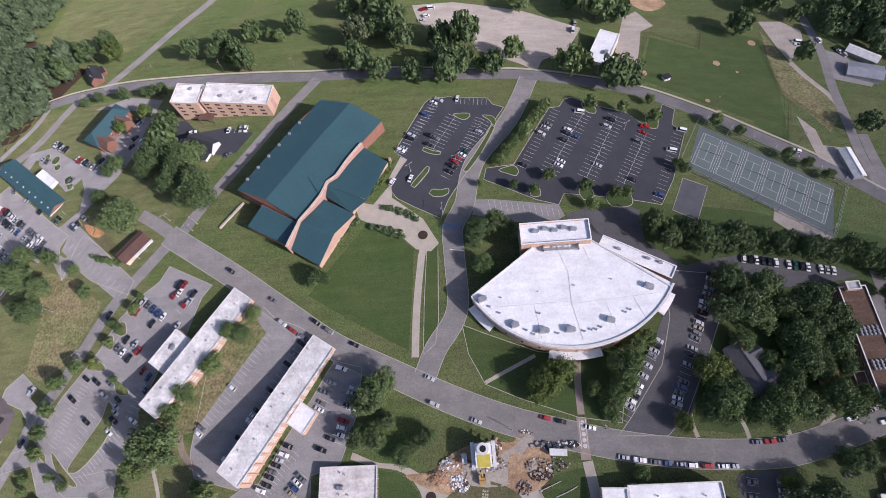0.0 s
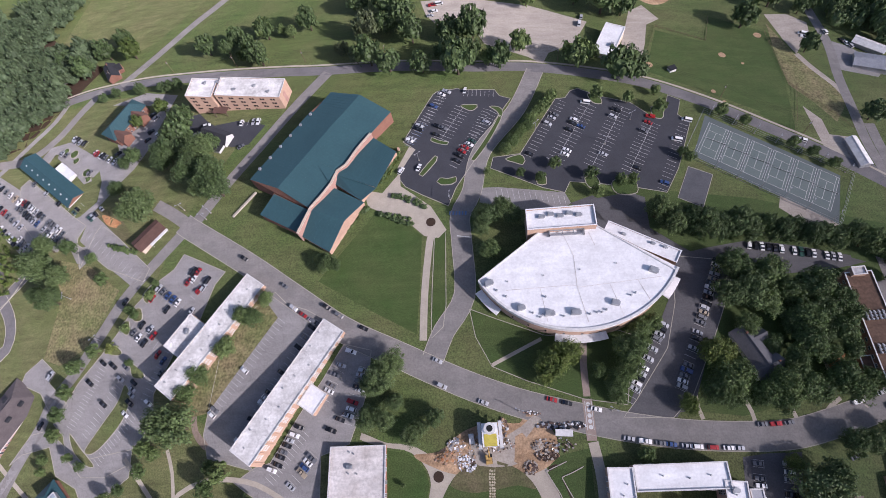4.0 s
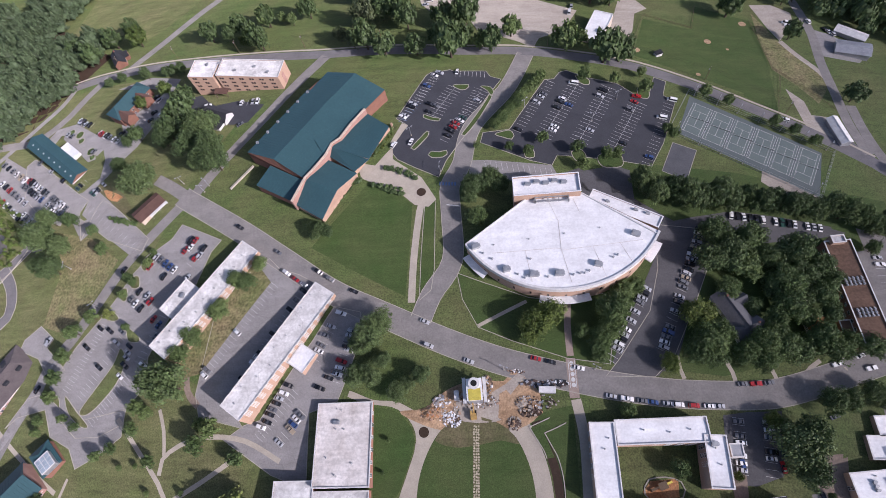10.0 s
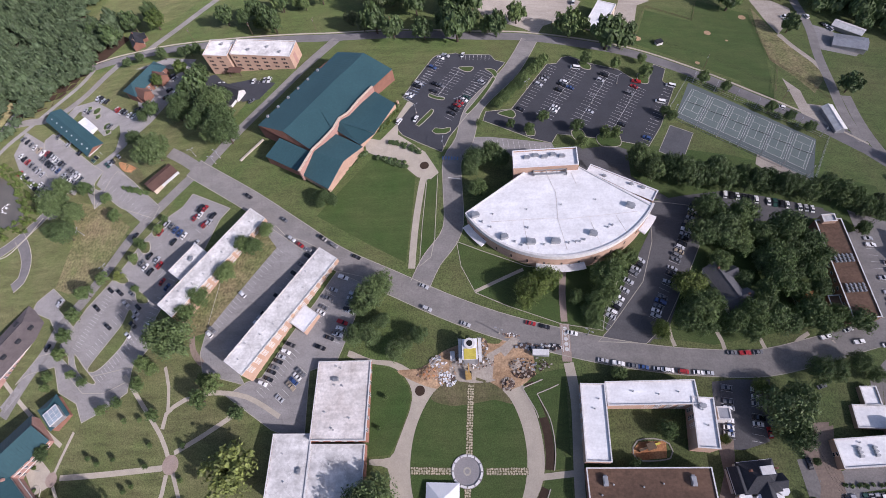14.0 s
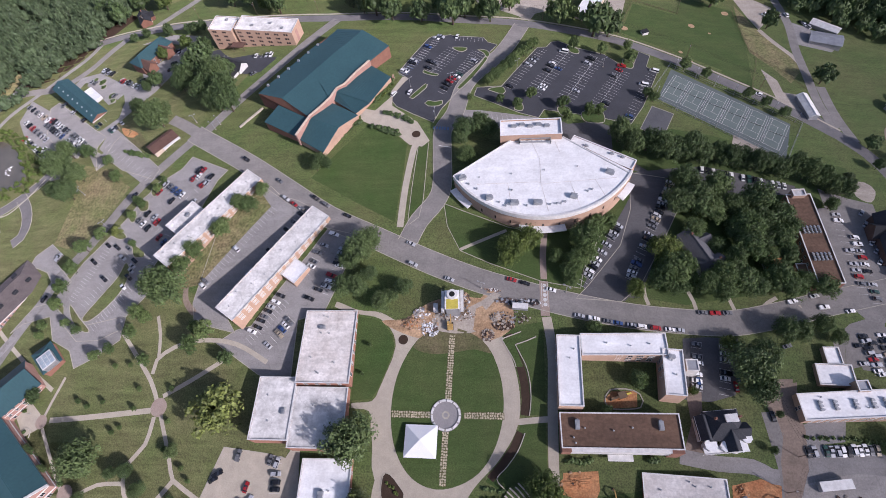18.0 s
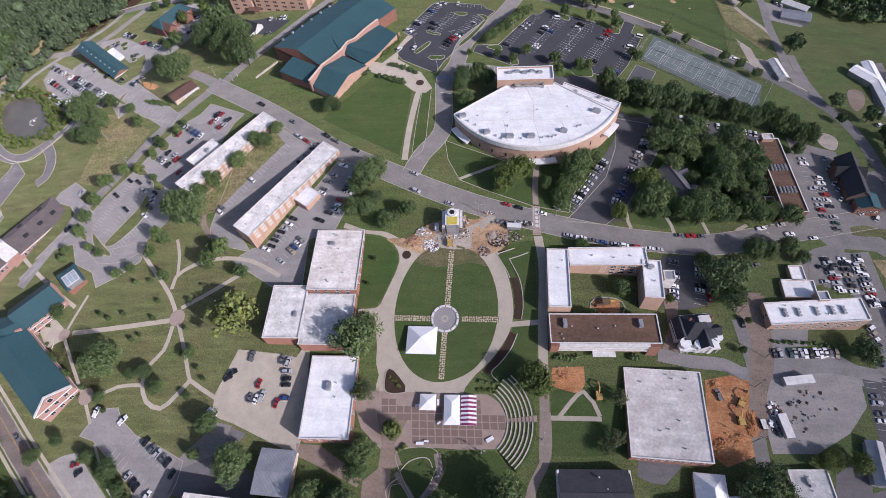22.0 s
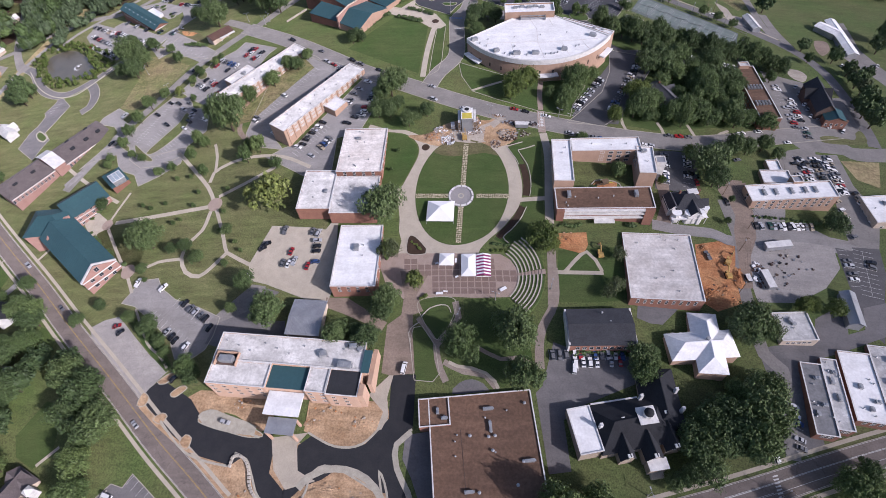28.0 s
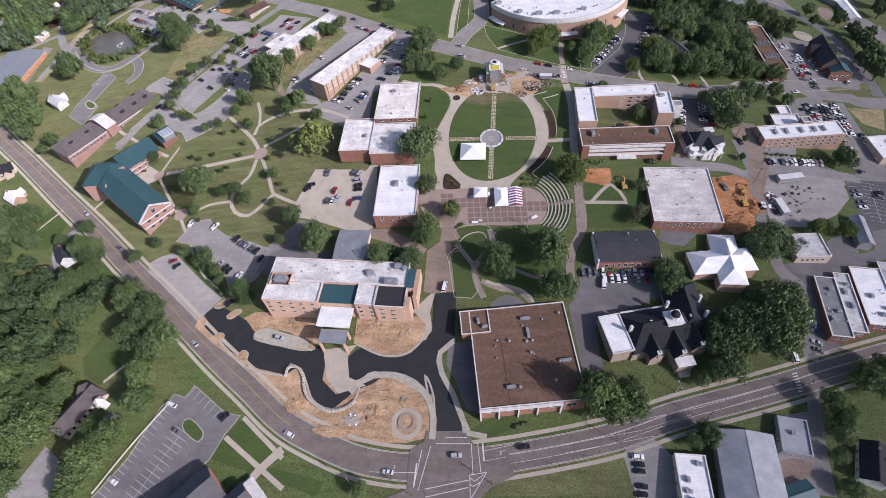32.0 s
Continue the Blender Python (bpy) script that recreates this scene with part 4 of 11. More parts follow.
brick_hall()
M_PANEGLASS = mat("pale_roof_glass", (0.40, 0.47, 0.52), 0.15, var=0.05, scale=0.5, fine=2.0, spec=0.6)
b = building("kiosk", -197.5, 53.6, 138.7, "small green-roofed pavilion with a glazed roof lantern", "pavilion")
gable_block(b, 14, 10, 4.5, 2.6, M_REDBRICK, M_GREENROOF, hip=4.5, seams=1.2)
part("lantern", boxes((-7.5, 0.5, -4.0, 3.0, 4.0, 7.4)), M_GALV, b)
part("lantern_rim", boxes((-7.7, 0.7, -4.2, 3.2, 7.4, 7.6)), M_TRIM, b, "white lantern rim")
for i in range(3):
    for j in range(3):
        part("lantern_pane", boxes((-7.2 + i * 2.5, -5.0 + i * 2.5, -3.8 + j * 2.3, -1.8 + j * 2.3, 7.6, 7.75)), M_PANEGLASS, b)


def library():
    b = building("library", -248.4, 77, 61, "long brick library with taupe shingle roofs and white gable", "library")
    gable_block(b, 38, 20, 4.6, 4.6, M_ROSEBRICK, M_BROWNSHINGLE, 15, 2, 0, hip=7)
    gable_block(b, 31, 19, 4.6, 4.6, M_ROSEBRICK, M_BROWNSHINGLE, -23, 3.5, 0, hip=7)
    gable_block(b, 7, 20, 7, 3.5, M_ROSEBRICK, M_TRIM, -5.5, 1.5, 0)
    for i in range(13):
        window(b, -3 + i * 2.8, -8.0, 0.8, 0, 1.4, 2.4)
        if i < 11:
            window(b, -38 + i * 2.6, -6.0, 0.8, 0, 1.4, 2.4)
    for x, y in ((8, -3), (18, -3), (27, -3), (-18, 0), (-30, 0), (10, 6), (24, 6)):
        part("roof_dormer", prism(bmesh.new(), [(x - 1.3, y - 0.8), (x + 1.3, y - 0.8), (x + 1.6, y), (x + 1.3, y + 0.8), (x - 1.3, y + 0.8), (x - 1.6, y)], 5.8, 8.2), M_SHINGLE, b)
    part("stone_band", boxes((-4, 34, -8.15, -8.0, 3.6, 4.1), (-38.5, -8, -6.15, -6.0, 3.6, 4.1)), M_TRIM, b)
    return b


library()
b = building("office_block", -257.2, 236.2, 143.3, "long low brick office with a green metal roof", "office")
gable_block(b, 54, 12, 5, 2.5, M_REDBRICK, M_GREENROOF, seams=1.5)
window_rows(b, 54, 12, 1, 3, 1.2, 14, "sn", (1.6, 1.6))
part("end_band", boxes((-27.2, -27.0, -6, 6, 4.0, 4.6)), M_TRIM, b)
for i in range(8):
    part("skylight", boxes((-24 + i * 6.5, -23 + i * 6.5, 2.4, 3.2, 6.5, 6.9)), M_TRIM, b)
b = building("annexe", -249.9, 241.9, 142.2, "low white-roofed annexe beside the office", "annexe")
flat_block(b, 15, 6, 3.5, M_TRIM, M_MEMBRANE, parapet=0.3)
b = building("office_house", -210.5, 271.5, 61.5, "red brick office with green hipped metal roof", "office")
gable_block(b, 29, 12, 7, 4, M_REDBRICK, M_GREENROOF, hip=5, seams=1.4)
for x in (-10, 6):
    gable_block(b, 8, 7, 6.5, 3, M_REDBRICK, M_RUST, x, -8, 90)
window_rows(b, 29, 12, 2, 3.0, 1.2, 7, "sn", (1.3, 1.6))
b = building("brown_shed", -170, 185, 51.2, "small building with rust-brown gabled roof and porch", "shed")
gable_block(b, 17, 8.5, 3.2, 1.8, M_CREAM, M_RUST)
part("porch", boxes((-3, 9, -6.4, -4.6, 2.6, 2.9)), M_TRIM, b)
for x in (-2.5, 3, 8.5):
    part("post", boxes((x - 0.1, x + 0.1, -6.3, -6.1, -2, 2.6)), M_TRIM, b)
b = building("cottage", -139, 245.9, 156.5, "grey-roofed cottage with white gable ends", "house")
gable_block(b, 17, 8, 4, 3, M_TRIM, M_SHINGLE)
gable_block(b, 8, 6, 3.6, 2.4, M_TRIM, M_SHINGLE, -4, 5, 90)
b = building("service_building", 93.7, 300.3, 63.7, "plain building with bright white flat roof", "building")
flat_block(b, 24.5, 12, 6, M_CREAM, M_MEMBRANE, parapet=0.2)
flat_block(b, 8, 6, 5, M_CREAM, M_MEMBRANE, -8, -8, 0, parapet=0.2)
roof_unit(b, -4, -3, 5.8, 0, 2.8, 2, 1.4)
b = building("barn", 216.1, 219.8, 99, "long narrow metal barn with pale ridged roof", "barn")
gable_block(b, 17.5, 5.6, 3.4, 1.3, M_STEEL, M_TRIM, seams=0.8)
for x, y, l, w, rot, rf in ((254.4, 302.2, 18, 6, 141, M_TRIM), (250.1, 287.8, 19, 10, 160, M_STEEL)):
    b = building("far_shed", x, y, rot, "low metal shed at the wood's edge", "shed")
    gable_block(b, l, w, 3.6, 1.2, M_STEEL, rf, seams=0.8)
for x, y, l, w, rot, rf, wl, lab in ((-240.7, 323.5, 13, 8, 121, M_SHINGLE, M_REDBRICK, "red brick farmhouse with dark shingle roof"), (-292, 330, 14, 8, 20, M_SHINGLE, M_TRIM, "white farmhouse half hidden by trees"), (128.3, 112.4, 18, 9, 113.7, M_ASHSHINGLE, M_TRIM, "grey-roofed white house hidden among trees"), (133, 104, 12, 8, 20, M_ASHSHINGLE, M_TRIM, "small grey-roofed house among trees"), (163.1, 107, 7, 4.5, 97.6, M_CLAY, M_CREAM, "little orange-roofed hut under trees"), (-293.9, 16, 11, 7.5, 151.9, M_GREYROOF, M_BRICK, "small house with pale grey roof"), (-230.8, -31.9, 12, 7, 130, M_SHINGLE, M_TRIM, "dark-roofed house beside the street"), (-212.2, -65.9, 9, 6, 103, M_STEEL, M_TRIM, "small pale-roofed house under trees"), (-237.5, -45, 10, 7, 60, M_SHINGLE, M_TRIM, "dark-roofed village house under trees"), (-314.4, 112.1, 14, 8, 147, M_TRIM, M_TRIM, "white-roofed house beside the lane"), (-320, 44, 12, 8, 35, M_SHINGLE, M_CREAM, "dark-roofed house beside the street"), (157.7, -131, 15, 9, 69, M_SHINGLE, M_TRIM, "large grey-roofed house with white porch")):
    b = building("house", x, y, rot, lab, "house", "village houses")
    gable_block(b, l, w, 4.5, 3, wl, rf)
    gable_block(b, w * 0.7, w * 0.6, 4.0, 2.2, wl, rf, l * 0.15, -w * 0.55, 90)
    window_rows(b, l, w, 1, 3, 1.2, 3, "sn", (1.1, 1.4), short=1)
    part("chimney", boxes((l * 0.3, l * 0.3 + 0.8, -0.4, 0.4, 5, 8.6)), M_REDBRICK, b)
b = building("mill", -394, 165, 92, "long low mill with a pale grey roof and orange front", "mill")
gable_block(b, 62, 34, 5.5, 1.6, M_BRICK, M_GALV, seams=2.0)
part("front_canopy", boxes((-24, 26, -20.5, -17, 3.4, 3.7)), M_CLAY, b, "faded orange front canopy")


def long_hall():
    b = building("long_hall", 186.6, 121.8, 92.4, "long brick hall with brown roof and white edge", "building")
    flat_block(b, 50.4, 12.0, 8, M_REDBRICK, M_BROWNROOF, trim_m=M_TRIM)
    flat_block(b, 4, 6, 10, M_BRICK, M_OLDROOF, 25.0, 0.5, 0, trim_m=M_TRIM)
    flat_block(b, 9, 5, 4.5, M_REDBRICK, M_BROWNROOF, -17, 8.4, 0, trim_m=M_TRIM)
    for x in (4, -11):
        for j in range(5):
            for k in range(3):
                roof_unit(b, x + k * 1.5 - 1.5, -3.6 + j * 1.8, 7.6, 0, 0.9, 0.9, 0.9)
    window_rows(b, 50.4, 12.0, 2, 3.4, 1.2, 12, "sn", (1.8, 1.5), short=1)
    return b


long_hall()
b = building("parish_church", 228.9, 124.7, 87.3, "dark stone church with steep grey-green roof", "church")
gable_block(b, 27, 11, 6.5, 5.0, M_STONE, M_DKSLATE, 2, 0, 0)
gable_block(b, 15, 8, 6, 4.2, M_STONE, M_SHINGLE, 6, 1, 90)
gable_block(b, 9, 11, 5.0, 2.6, M_REDBRICK, M_GREENROOF, -13.5, -4, 0)
part("end_wall", boxes((-18.4, -17.8, -10.5, 2.5, -5, 5.6)), M_REDBRICK, b, "brick end wall with white-framed windows")
for y in (-8, -5, -2, 1):
    window(b, -18.42, y, 1.6, -90, 1.4, 1.8)
b = building("chapel_hall", 75.3, -40.6, 2.4, "brick hall with dark grey shingled gable roof", "hall")
gable_block(b, 27.6, 17.2, 6, 2.6, M_REDBRICK, M_DKSLATE, over=0.5)
window_rows(b, 27.6, 17.2, 1, 3, 1.4, 8, "sn", (1.8, 2.4))
for vx, vy in ((4.5, 1.5), (1.5, 6.0)):
    vent(b, vx, vy, 7.2, 0.3, 1.2)
for x in (-14.3, 14.3):
    part("end_parapet", boxes((x - 0.4, x + 0.4, -8.8, 8.8, -4, 6.6)), M_TRIM, b)


def cross_house():
    b = building("cross_hall", 117, -45.5, 6, "white metal-roofed hall on a cross plan", "hall")
    gable_block(b, 28, 12, 5.2, 3.6, M_BRICK, M_MEMBRANE, 1.6, -0.5, 0, hip=6)
    gable_block(b, 28, 11.5, 5.3, 3.6, M_BRICK, M_MEMBRANE, 4.5, 0.5, 82, hip=5.5)
    roof_unit(b, 3.5, 0.5, 8.9, 45, 1.5, 1.5, 0.9)
    vent(b, -10, -4, 6.4)
    window_rows(b, 26, 12, 2, 3, 1.0, 6, "sn", (1.3, 1.6))
    return b


cross_house()


M_OLDSTONE = mat("weathered_tan_stone", (0.36, 0.30, 0.23), 0.9, var=0.18, scale=0.5, fine=2.5, tint=(0.24, 0.19, 0.15))


def old_hall():
    b = building("old_stone_hall", 84.2, -80.6, 11, "old tan stone hall with steep dark roofs and white belfry", "hall")
    flat_block(b, 9.6, 18.6, 6.8, M_OLDSTONE, M_MEMBRANE, -19.0, 0.2, 2, trim_m=M_TRIM, parapet=0.3)
    gable_block(b, 31, 19, 5.4, 6.2, M_OLDSTONE, M_SHINGLE, 0.5, 0.2, 2, hip=7)
    gable_block(b, 27, 15, 5.4, 5.8, M_OLDSTONE, M_SHINGLE, 15.0, 7.5, 82, hip=6)
    for x, y, sz in ((-5.5, -8.6, 5.5), (4.5, -9.4, 6.5), (13.5, -7.0, 6.5)):
        gable_block(b, sz + 3, sz, 5.4, 4.0, M_OLDSTONE, M_SHINGLE, x, y, 92)
        window(b, x, y - (sz + 3) / 2 - 0.02, 4.2, 2, 1.4, 2.0)
        part("gable_cap", boxes((x - 0.9, x + 0.9, y - (sz + 3) / 2 - 0.6, y - (sz + 3) / 2 + 0.8, 9.0, 9.7)), M_TRIM, b, "white gable cap")
    part("roof_edge", boxes((-13.6, 6.0, 9.9, 10.5, 5.4, 6.0)), M_TRIM, b, "white eaves board")
    part("tower_base", boxes((2.0, 8.4, -2.4, 3.6, 8, 12.0)), M_TRIM, b, "white wooden belfry")
    part("tower_deck", boxes((1.5, 8.9, -2.9, 4.1, 12.0, 12.3)), M_TRIM, b)
    bm = bmesh.new()
    bmesh.ops.create_cone(bm, cap_ends=True, segments=8, radius1=2.1, radius2=2.1, depth=2.0, matrix=Matrix.Translation((5.6, 0.8, 13.3)))
    part("belfry", bm, M_TRIM, b)
    bm = bmesh.new()
    bmesh.ops.create_uvsphere(bm, u_segments=12, v_segments=7, radius=2.0, matrix=Matrix.Translation((5.6, 0.8, 14.2)))
    part("dome", bm, M_SHINGLE, b, "dark belfry dome")
    for x, y in ((-13.0, 0), (-4.0, 1.0), (6.6, 9.0), (13.5, 1.0), (21.5, 9.5), (21.0, 1.5)):
        part("chimney", boxes((x - 0.6, x + 0.6, y - 0.6, y + 0.6, 5, 11.2)), M_TRIM, b)
    window_rows(b, 29, 19, 2, 2.4, 0.6, 8, "sn", (1.2, 1.7))
    part("porch", boxes((2, 9, -18.0, -14.0, -4, 4.0)), M_OLDSTONE, b)
    part("porch_roof", boxes((1.6, 9.4, -18.4, -13.9, 4.0, 4.4)), M_TRIM, b)
    for i in range(4):
        part("step", boxes((3, 8, -18.6 - 0.5 * i, -18.0 - 0.5 * i, -5, -0.6 - 0.2 * i)), M_CONCRETE, b)
    return b


old_hall()
for x, y, l, w, rot, h, rf, lab in ((164.6, -64.6, 31.6, 8.8, 83.5, 4.0, M_SLATE, "brick shop with grey flat roof and vents"), (172.7, -62.2, 31.6, 6.6, 83.5, 4.3, M_OLDROOF, "narrow brick shop with pale flat roof"), (185.4, -58.2, 31.6, 13.4, 83.8, 4.2, M_MEMBRANE, "brick shop with bright white flat roof"), (201.8, -54.5, 31, 17, 84.5, 4.6, M_OLDROOF, "corner shop with pale flat roof")):
    b = flat_hall("shop", x, y, l, w, rot, h, M_REDBRICK, rf, lab, bays=5, faces="ew", short=3, units=3, vents=5, category="shop")
b = flat_hall("office_cube", 163.3, -33.0, 15.6, 14.2, 3.0, 4.2, M_CREAM, M_OLDROOF, "small block with patched white roof", floors=1, bays=5, short=3, units=2, vents=2)
b = building("long_shed", 193.3, -21.6, 84, "long shed with pale metal roof", "shed")
gable_block(b, 17, 6, 4, 1.6, M_STEEL, M_STEEL, seams=0.7)
b = building("warehouse", 110, -137, 85.4, "large grey metal warehouse with ribbed roof", "warehouse")
gable_block(b, 44, 21, 7, 2.2, M_STEEL, M_STEEL, -7.5, 0.6, seams=0.8)
b = flat_hall("white_workshop", 88.5, -144, 26, 11.5, 88, 5.5, M_CREAM, M_MEMBRANE, "small workshop with bright white roof", floors=1, bays=4, short=2, units=4, vents=0)
b = flat_hall("garage", 130.7, -122.3, 14.3, 10.8, 80.7, 4.5, M_STEEL, M_STEEL, "low garage with a flat grey metal roof", floors=1, bays=2, short=2, units=1, vents=0, trim=M_STEEL)
b = building("green_shed", 127, -143, 19, "low shed with a green metal roof", "shed")
gable_block(b, 11, 7, 3, 1.2, M_STEEL, M_GREENROOF)


def victorian():
    b = building("white_house", 125.2, 29.6, 7, "white wooden house with dark steep roofs and white bays", "house")
    gable_block(b, 13.5, 11, 6, 4.0, M_TRIM, M_DKSLATE, 0.5, 1.0, 0, hip=4.5)
    gable_block(b, 9, 5, 5.6, 2.6, M_TRIM, M_DKSLATE, -7.4, 0.5, 90)
    gable_block(b, 8, 5.5, 5.6, 2.8, M_TRIM, M_DKSLATE, 2.0, -5.0, 90)
    gable_block(b, 6, 5, 5.6, 2.6, M_TRIM, M_DKSLATE, 6.5, -1.5, 0)
    part("roof_deck", boxes((0.4, 5.4, 1.2, 4.4, 9.4, 10.3)), M_TRIM, b, "white flat roof deck")
    part("eaves_board", boxes((-10.2, -9.9, -4.4, 5.4, 5.3, 5.8), (-6.2, 7.4, 6.6, 6.9, 5.6, 6.1)), M_TRIM, b)
    part("porch_roof", boxes((-9.2, 8.6, -9.4, -6.4, 3.0, 3.3), (6.6, 9.4, -6.4, -3.4, 3.0, 3.3)), M_MEMBRANE, b, "white porch roof")
    for x, y, r in ((-6.6, -6.2, 2.3), (-0.8, -7.2, 2.0), (4.6, -7.6, 2.1), (8.2, -4.6, 1.9)):
        ring = [(x + r * math.cos(a), y + r * math.sin(a)) for a in [k * math.pi / 4 + 0.39 for k in range(8)]]
        bay = part("bay", prism(bmesh.new(), ring, -3.0, 5.4), M_TRIM, b, "white wooden bay")
        part("bay_roof", prism(bmesh.new(), [(x + (u - x) * 1.12, y + (v - y) * 1.12) for u, v in ring], 5.4, 5.8), M_MEMBRANE, bay)
    part("porch_rail", boxes((-9.2, 8.6, -9.6, -9.4, 3.3, 3.7)), M_TRIM, b)
    for i in range(6):
        part("porch_post", boxes((-9.0 + 3.4 * i, -8.8 + 3.4 * i, -9.3, -9.1, -3, 3.0)), M_TRIM, b)
    for x in (-3.5, 6.2):
        part("chimney", boxes((x, x + 0.8, 2.8, 3.6, 6, 10.6)), M_REDBRICK, b)
    window_rows(b, 13.2, 13.0, 2, 2.6, 1.0, 3, "ne", (1.1, 1.8), short=3)
    return b


victorian()


def village_church():
    b = building("village_church", -181.4, -118.8, 67, "grey-roofed village church with a white tower", "church")
    gable_block(b, 23, 9.6, 3.8, 3.4, M_CREAM, M_BROWNSHINGLE, 0, 0)
    gable_block(b, 13, 7, 3.8, 3.0, M_CREAM, M_BROWNSHINGLE, 8.5, -1, 90)
    x, y = 7.6, -9.6
    part("tower", boxes((x - 1.7, x + 1.7, y - 1.7, y + 1.7, -4, 7)), M_TRIM, b, "white square bell tower")
    bm = bmesh.new()
    bmesh.ops.create_cone(bm, cap_ends=True, segments=4, radius1=2.7, radius2=0.2, depth=2.6, matrix=Matrix.Translation((x, y, 8.3)) @ Matrix.Rotation(radians(45), 4, "Z"))
    part("spire", bm, M_TRIM, b)
    for k in range(5):
        for v in (-4.85, 4.85):
            part("window", boxes((-10 + 3.0 * k, -8.8 + 3.0 * k, v - 0.06, v + 0.06, 0.8, 2.8)), M_GLASS, b)
    b = building("brick_church", -101.8, -157, 48, "brick church with grey gabled roofs and wide steps", "church")
    gable_block(b, 34, 17, 6, 6, M_REDBRICK, M_ASHSHINGLE, -10, 6)
    gable_block(b, 16, 12, 5.5, 4.5, M_REDBRICK, M_ASHSHINGLE, 6, -8, 0)
    part("porch_roof", boxes((14.2, 18.6, -14.5, -2.5, 4.6, 5.0)), M_TRIM, b, "white porch roof over the steps")
    for v in (-13.8, -10.2, -6.6, -3.2):
        part("porch_post", boxes((18.0, 18.4, v - 0.2, v + 0.2, -4, 4.6)), M_TRIM, b)
    for i in range(6):
        part("step", boxes((15 + 0.6 * i, 15.6 + 0.6 * i, -14, -3, -4, 1.2 - 0.2 * i)), M_TRIM, b)


village_church()


# ---- roads, drives and paths ----
def road(name, pts, width, material, label, lift=0.08, kerbs=True, sidewalk=()):
    line = smooth_line(pts, 4.0)
    ob = tagged(part(name, ribbon_bm(line, -width / 2, width / 2, lift), material), label, "road", kind="structure")
    if kerbs:
        for s in (-1, 1):
            part("kerb", ribbon_bm(line, s * (width / 2 + 0.15) - 0.15, s * (width / 2 + 0.15) + 0.15, 0.0, thick=0.2), M_KERB, ob)
    for off, wd in sidewalk:
        part("sidewalk", ribbon_bm(line, off - wd / 2, off + wd / 2, 0.1), M_CONCRETE, ob, "pale concrete sidewalk")
    return ob


def dashes(parent, pts, off, material, on=3.0, gap=0.0, width=0.15, lift=0.115, name="road_line", first=0.0, last=1.0):
    line = smooth_line(pts, 1.5)
    line = line[int(len(line) * first):max(2, int(len(line) * last))]
    bm = bmesh.new()
    if not gap:
        ribbon_bm(line, off - width / 2, off + width / 2, lift, bm=bm)
    else:
        a, b = max(2, round(on / 1.5)), max(1, round(gap / 1.5))
        for i in range(0, len(line) - a, a + b):
            ribbon_bm(line[i:i + a + 1], off - width / 2, off + width / 2, lift, bm=bm)
    return part(name, bm, material, parent)


R_RIDGE = [(-306, 301), (-266, 309), (-238, 310), (-210, 309), (-166, 303), (-106, 294), (-77, 290), (-29, 287), (11, 283), (43, 282), (76, 277), (110, 269), (145, 253), (173, 237), (200, 221), (229, 200)]
ridge = road("ridge_road", R_RIDGE, 7.5, M_MIDLOT, "grey two-lane asphalt road with pale verges", kerbs=False, sidewalk=((5.2, 1.4),))
MAIN = [(-151, 191), (-147, 188), (-108, 163), (-78, 142), (-53, 125), (-26, 112), (0, 100), (24, 91), (47, 85), (71, 80), (94, 77), (117, 76), (141, 77), (168, 84), (187, 90), (235, 104)]
main_street = road("main_street", MAIN, 11.5, M_ROAD, "wide pale asphalt campus street with cars parked along it")
road("west_street", [(-147, 188), (-177.1, 154.2), (-190.8, 131.9), (-202.2, 113.9), (-214.9, 97.9), (-218.2, 87.2), (-227.8, 70.8), (-236.0, 52.2)], 7.0, M_ROAD, "pale asphalt lane sloping down past the car parks", kerbs=False)
road("north_street", [(-146, 186), (-128, 212), (-110, 237), (-93, 263), (-76, 288)], 7.0, M_ROAD, "pale asphalt lane beside the recreation hall", kerbs=False)
road("lane_to_west_lot", [(-148.2, 190.2), (-160.2, 198.6), (-172.4, 206.0)], 7.0, M_ROAD, "short asphalt lane shaded by trees", kerbs=False)
road("farm_road", [(-232, 312), (-210, 335), (-187, 364), (-160, 398), (-60, 540), (120, 800)], 6.5, M_ROAD, "straight pale country road between fields", kerbs=False)
road("valley_road", [(-247.1, 310.8), (-259.4, 293.9), (-272.4, 273.9), (-294.1, 260.3), (-341.3, 257.1), (-420, 205), (-700, 60)], 6.5, M_ROAD, "narrow pale road along the wooded slope", kerbs=False)
centre = road("centre_drive", [(-11, 110), (-6, 122), (3.9, 138.6), (3.4, 164.6), (3.0, 180.7), (9.0, 193.8), (15, 219), (35, 248), (48, 279)], 9.5, M_ROAD, "campus drive of pale worn asphalt with kerbs", lift=0.085)
road("east_lane", [(230.2, 340.4), (231.9, 307.6), (228.2, 277.7), (227.1, 252.2), (226.3, 227.1), (229.2, 205.6)], 6.0, M_ROAD, "narrow pale lane running down to the barn", kerbs=False)
road("gravel_track", [(209.1, 297.1), (214.6, 285.5), (224.4, 269.5), (226.9, 259.8)], 3.5, M_GRAVEL, "thin gravel track across the field", kerbs=False, lift=0.06)
SOUTH = [(-420, 140), (-355, 87), (-308, 52), (-261, 16), (-221, -14), (-188, -40), (-154, -66), (-121, -92), (-99, -108), (-80, -122), (-63, -130), (-42, -137), (-18, -139), (7, -136), (30, -132), (60, -125), (88, -115), (118, -106), (140, -99), (162, -91.5), (195, -81), (260, -62)]
south = road("south_street", SOUTH, 10.5, M_DARKROAD, "brown-grey two-lane street with yellow centre lines", sidewalk=((7.6, 1.6), (-7.4, 1.6)))
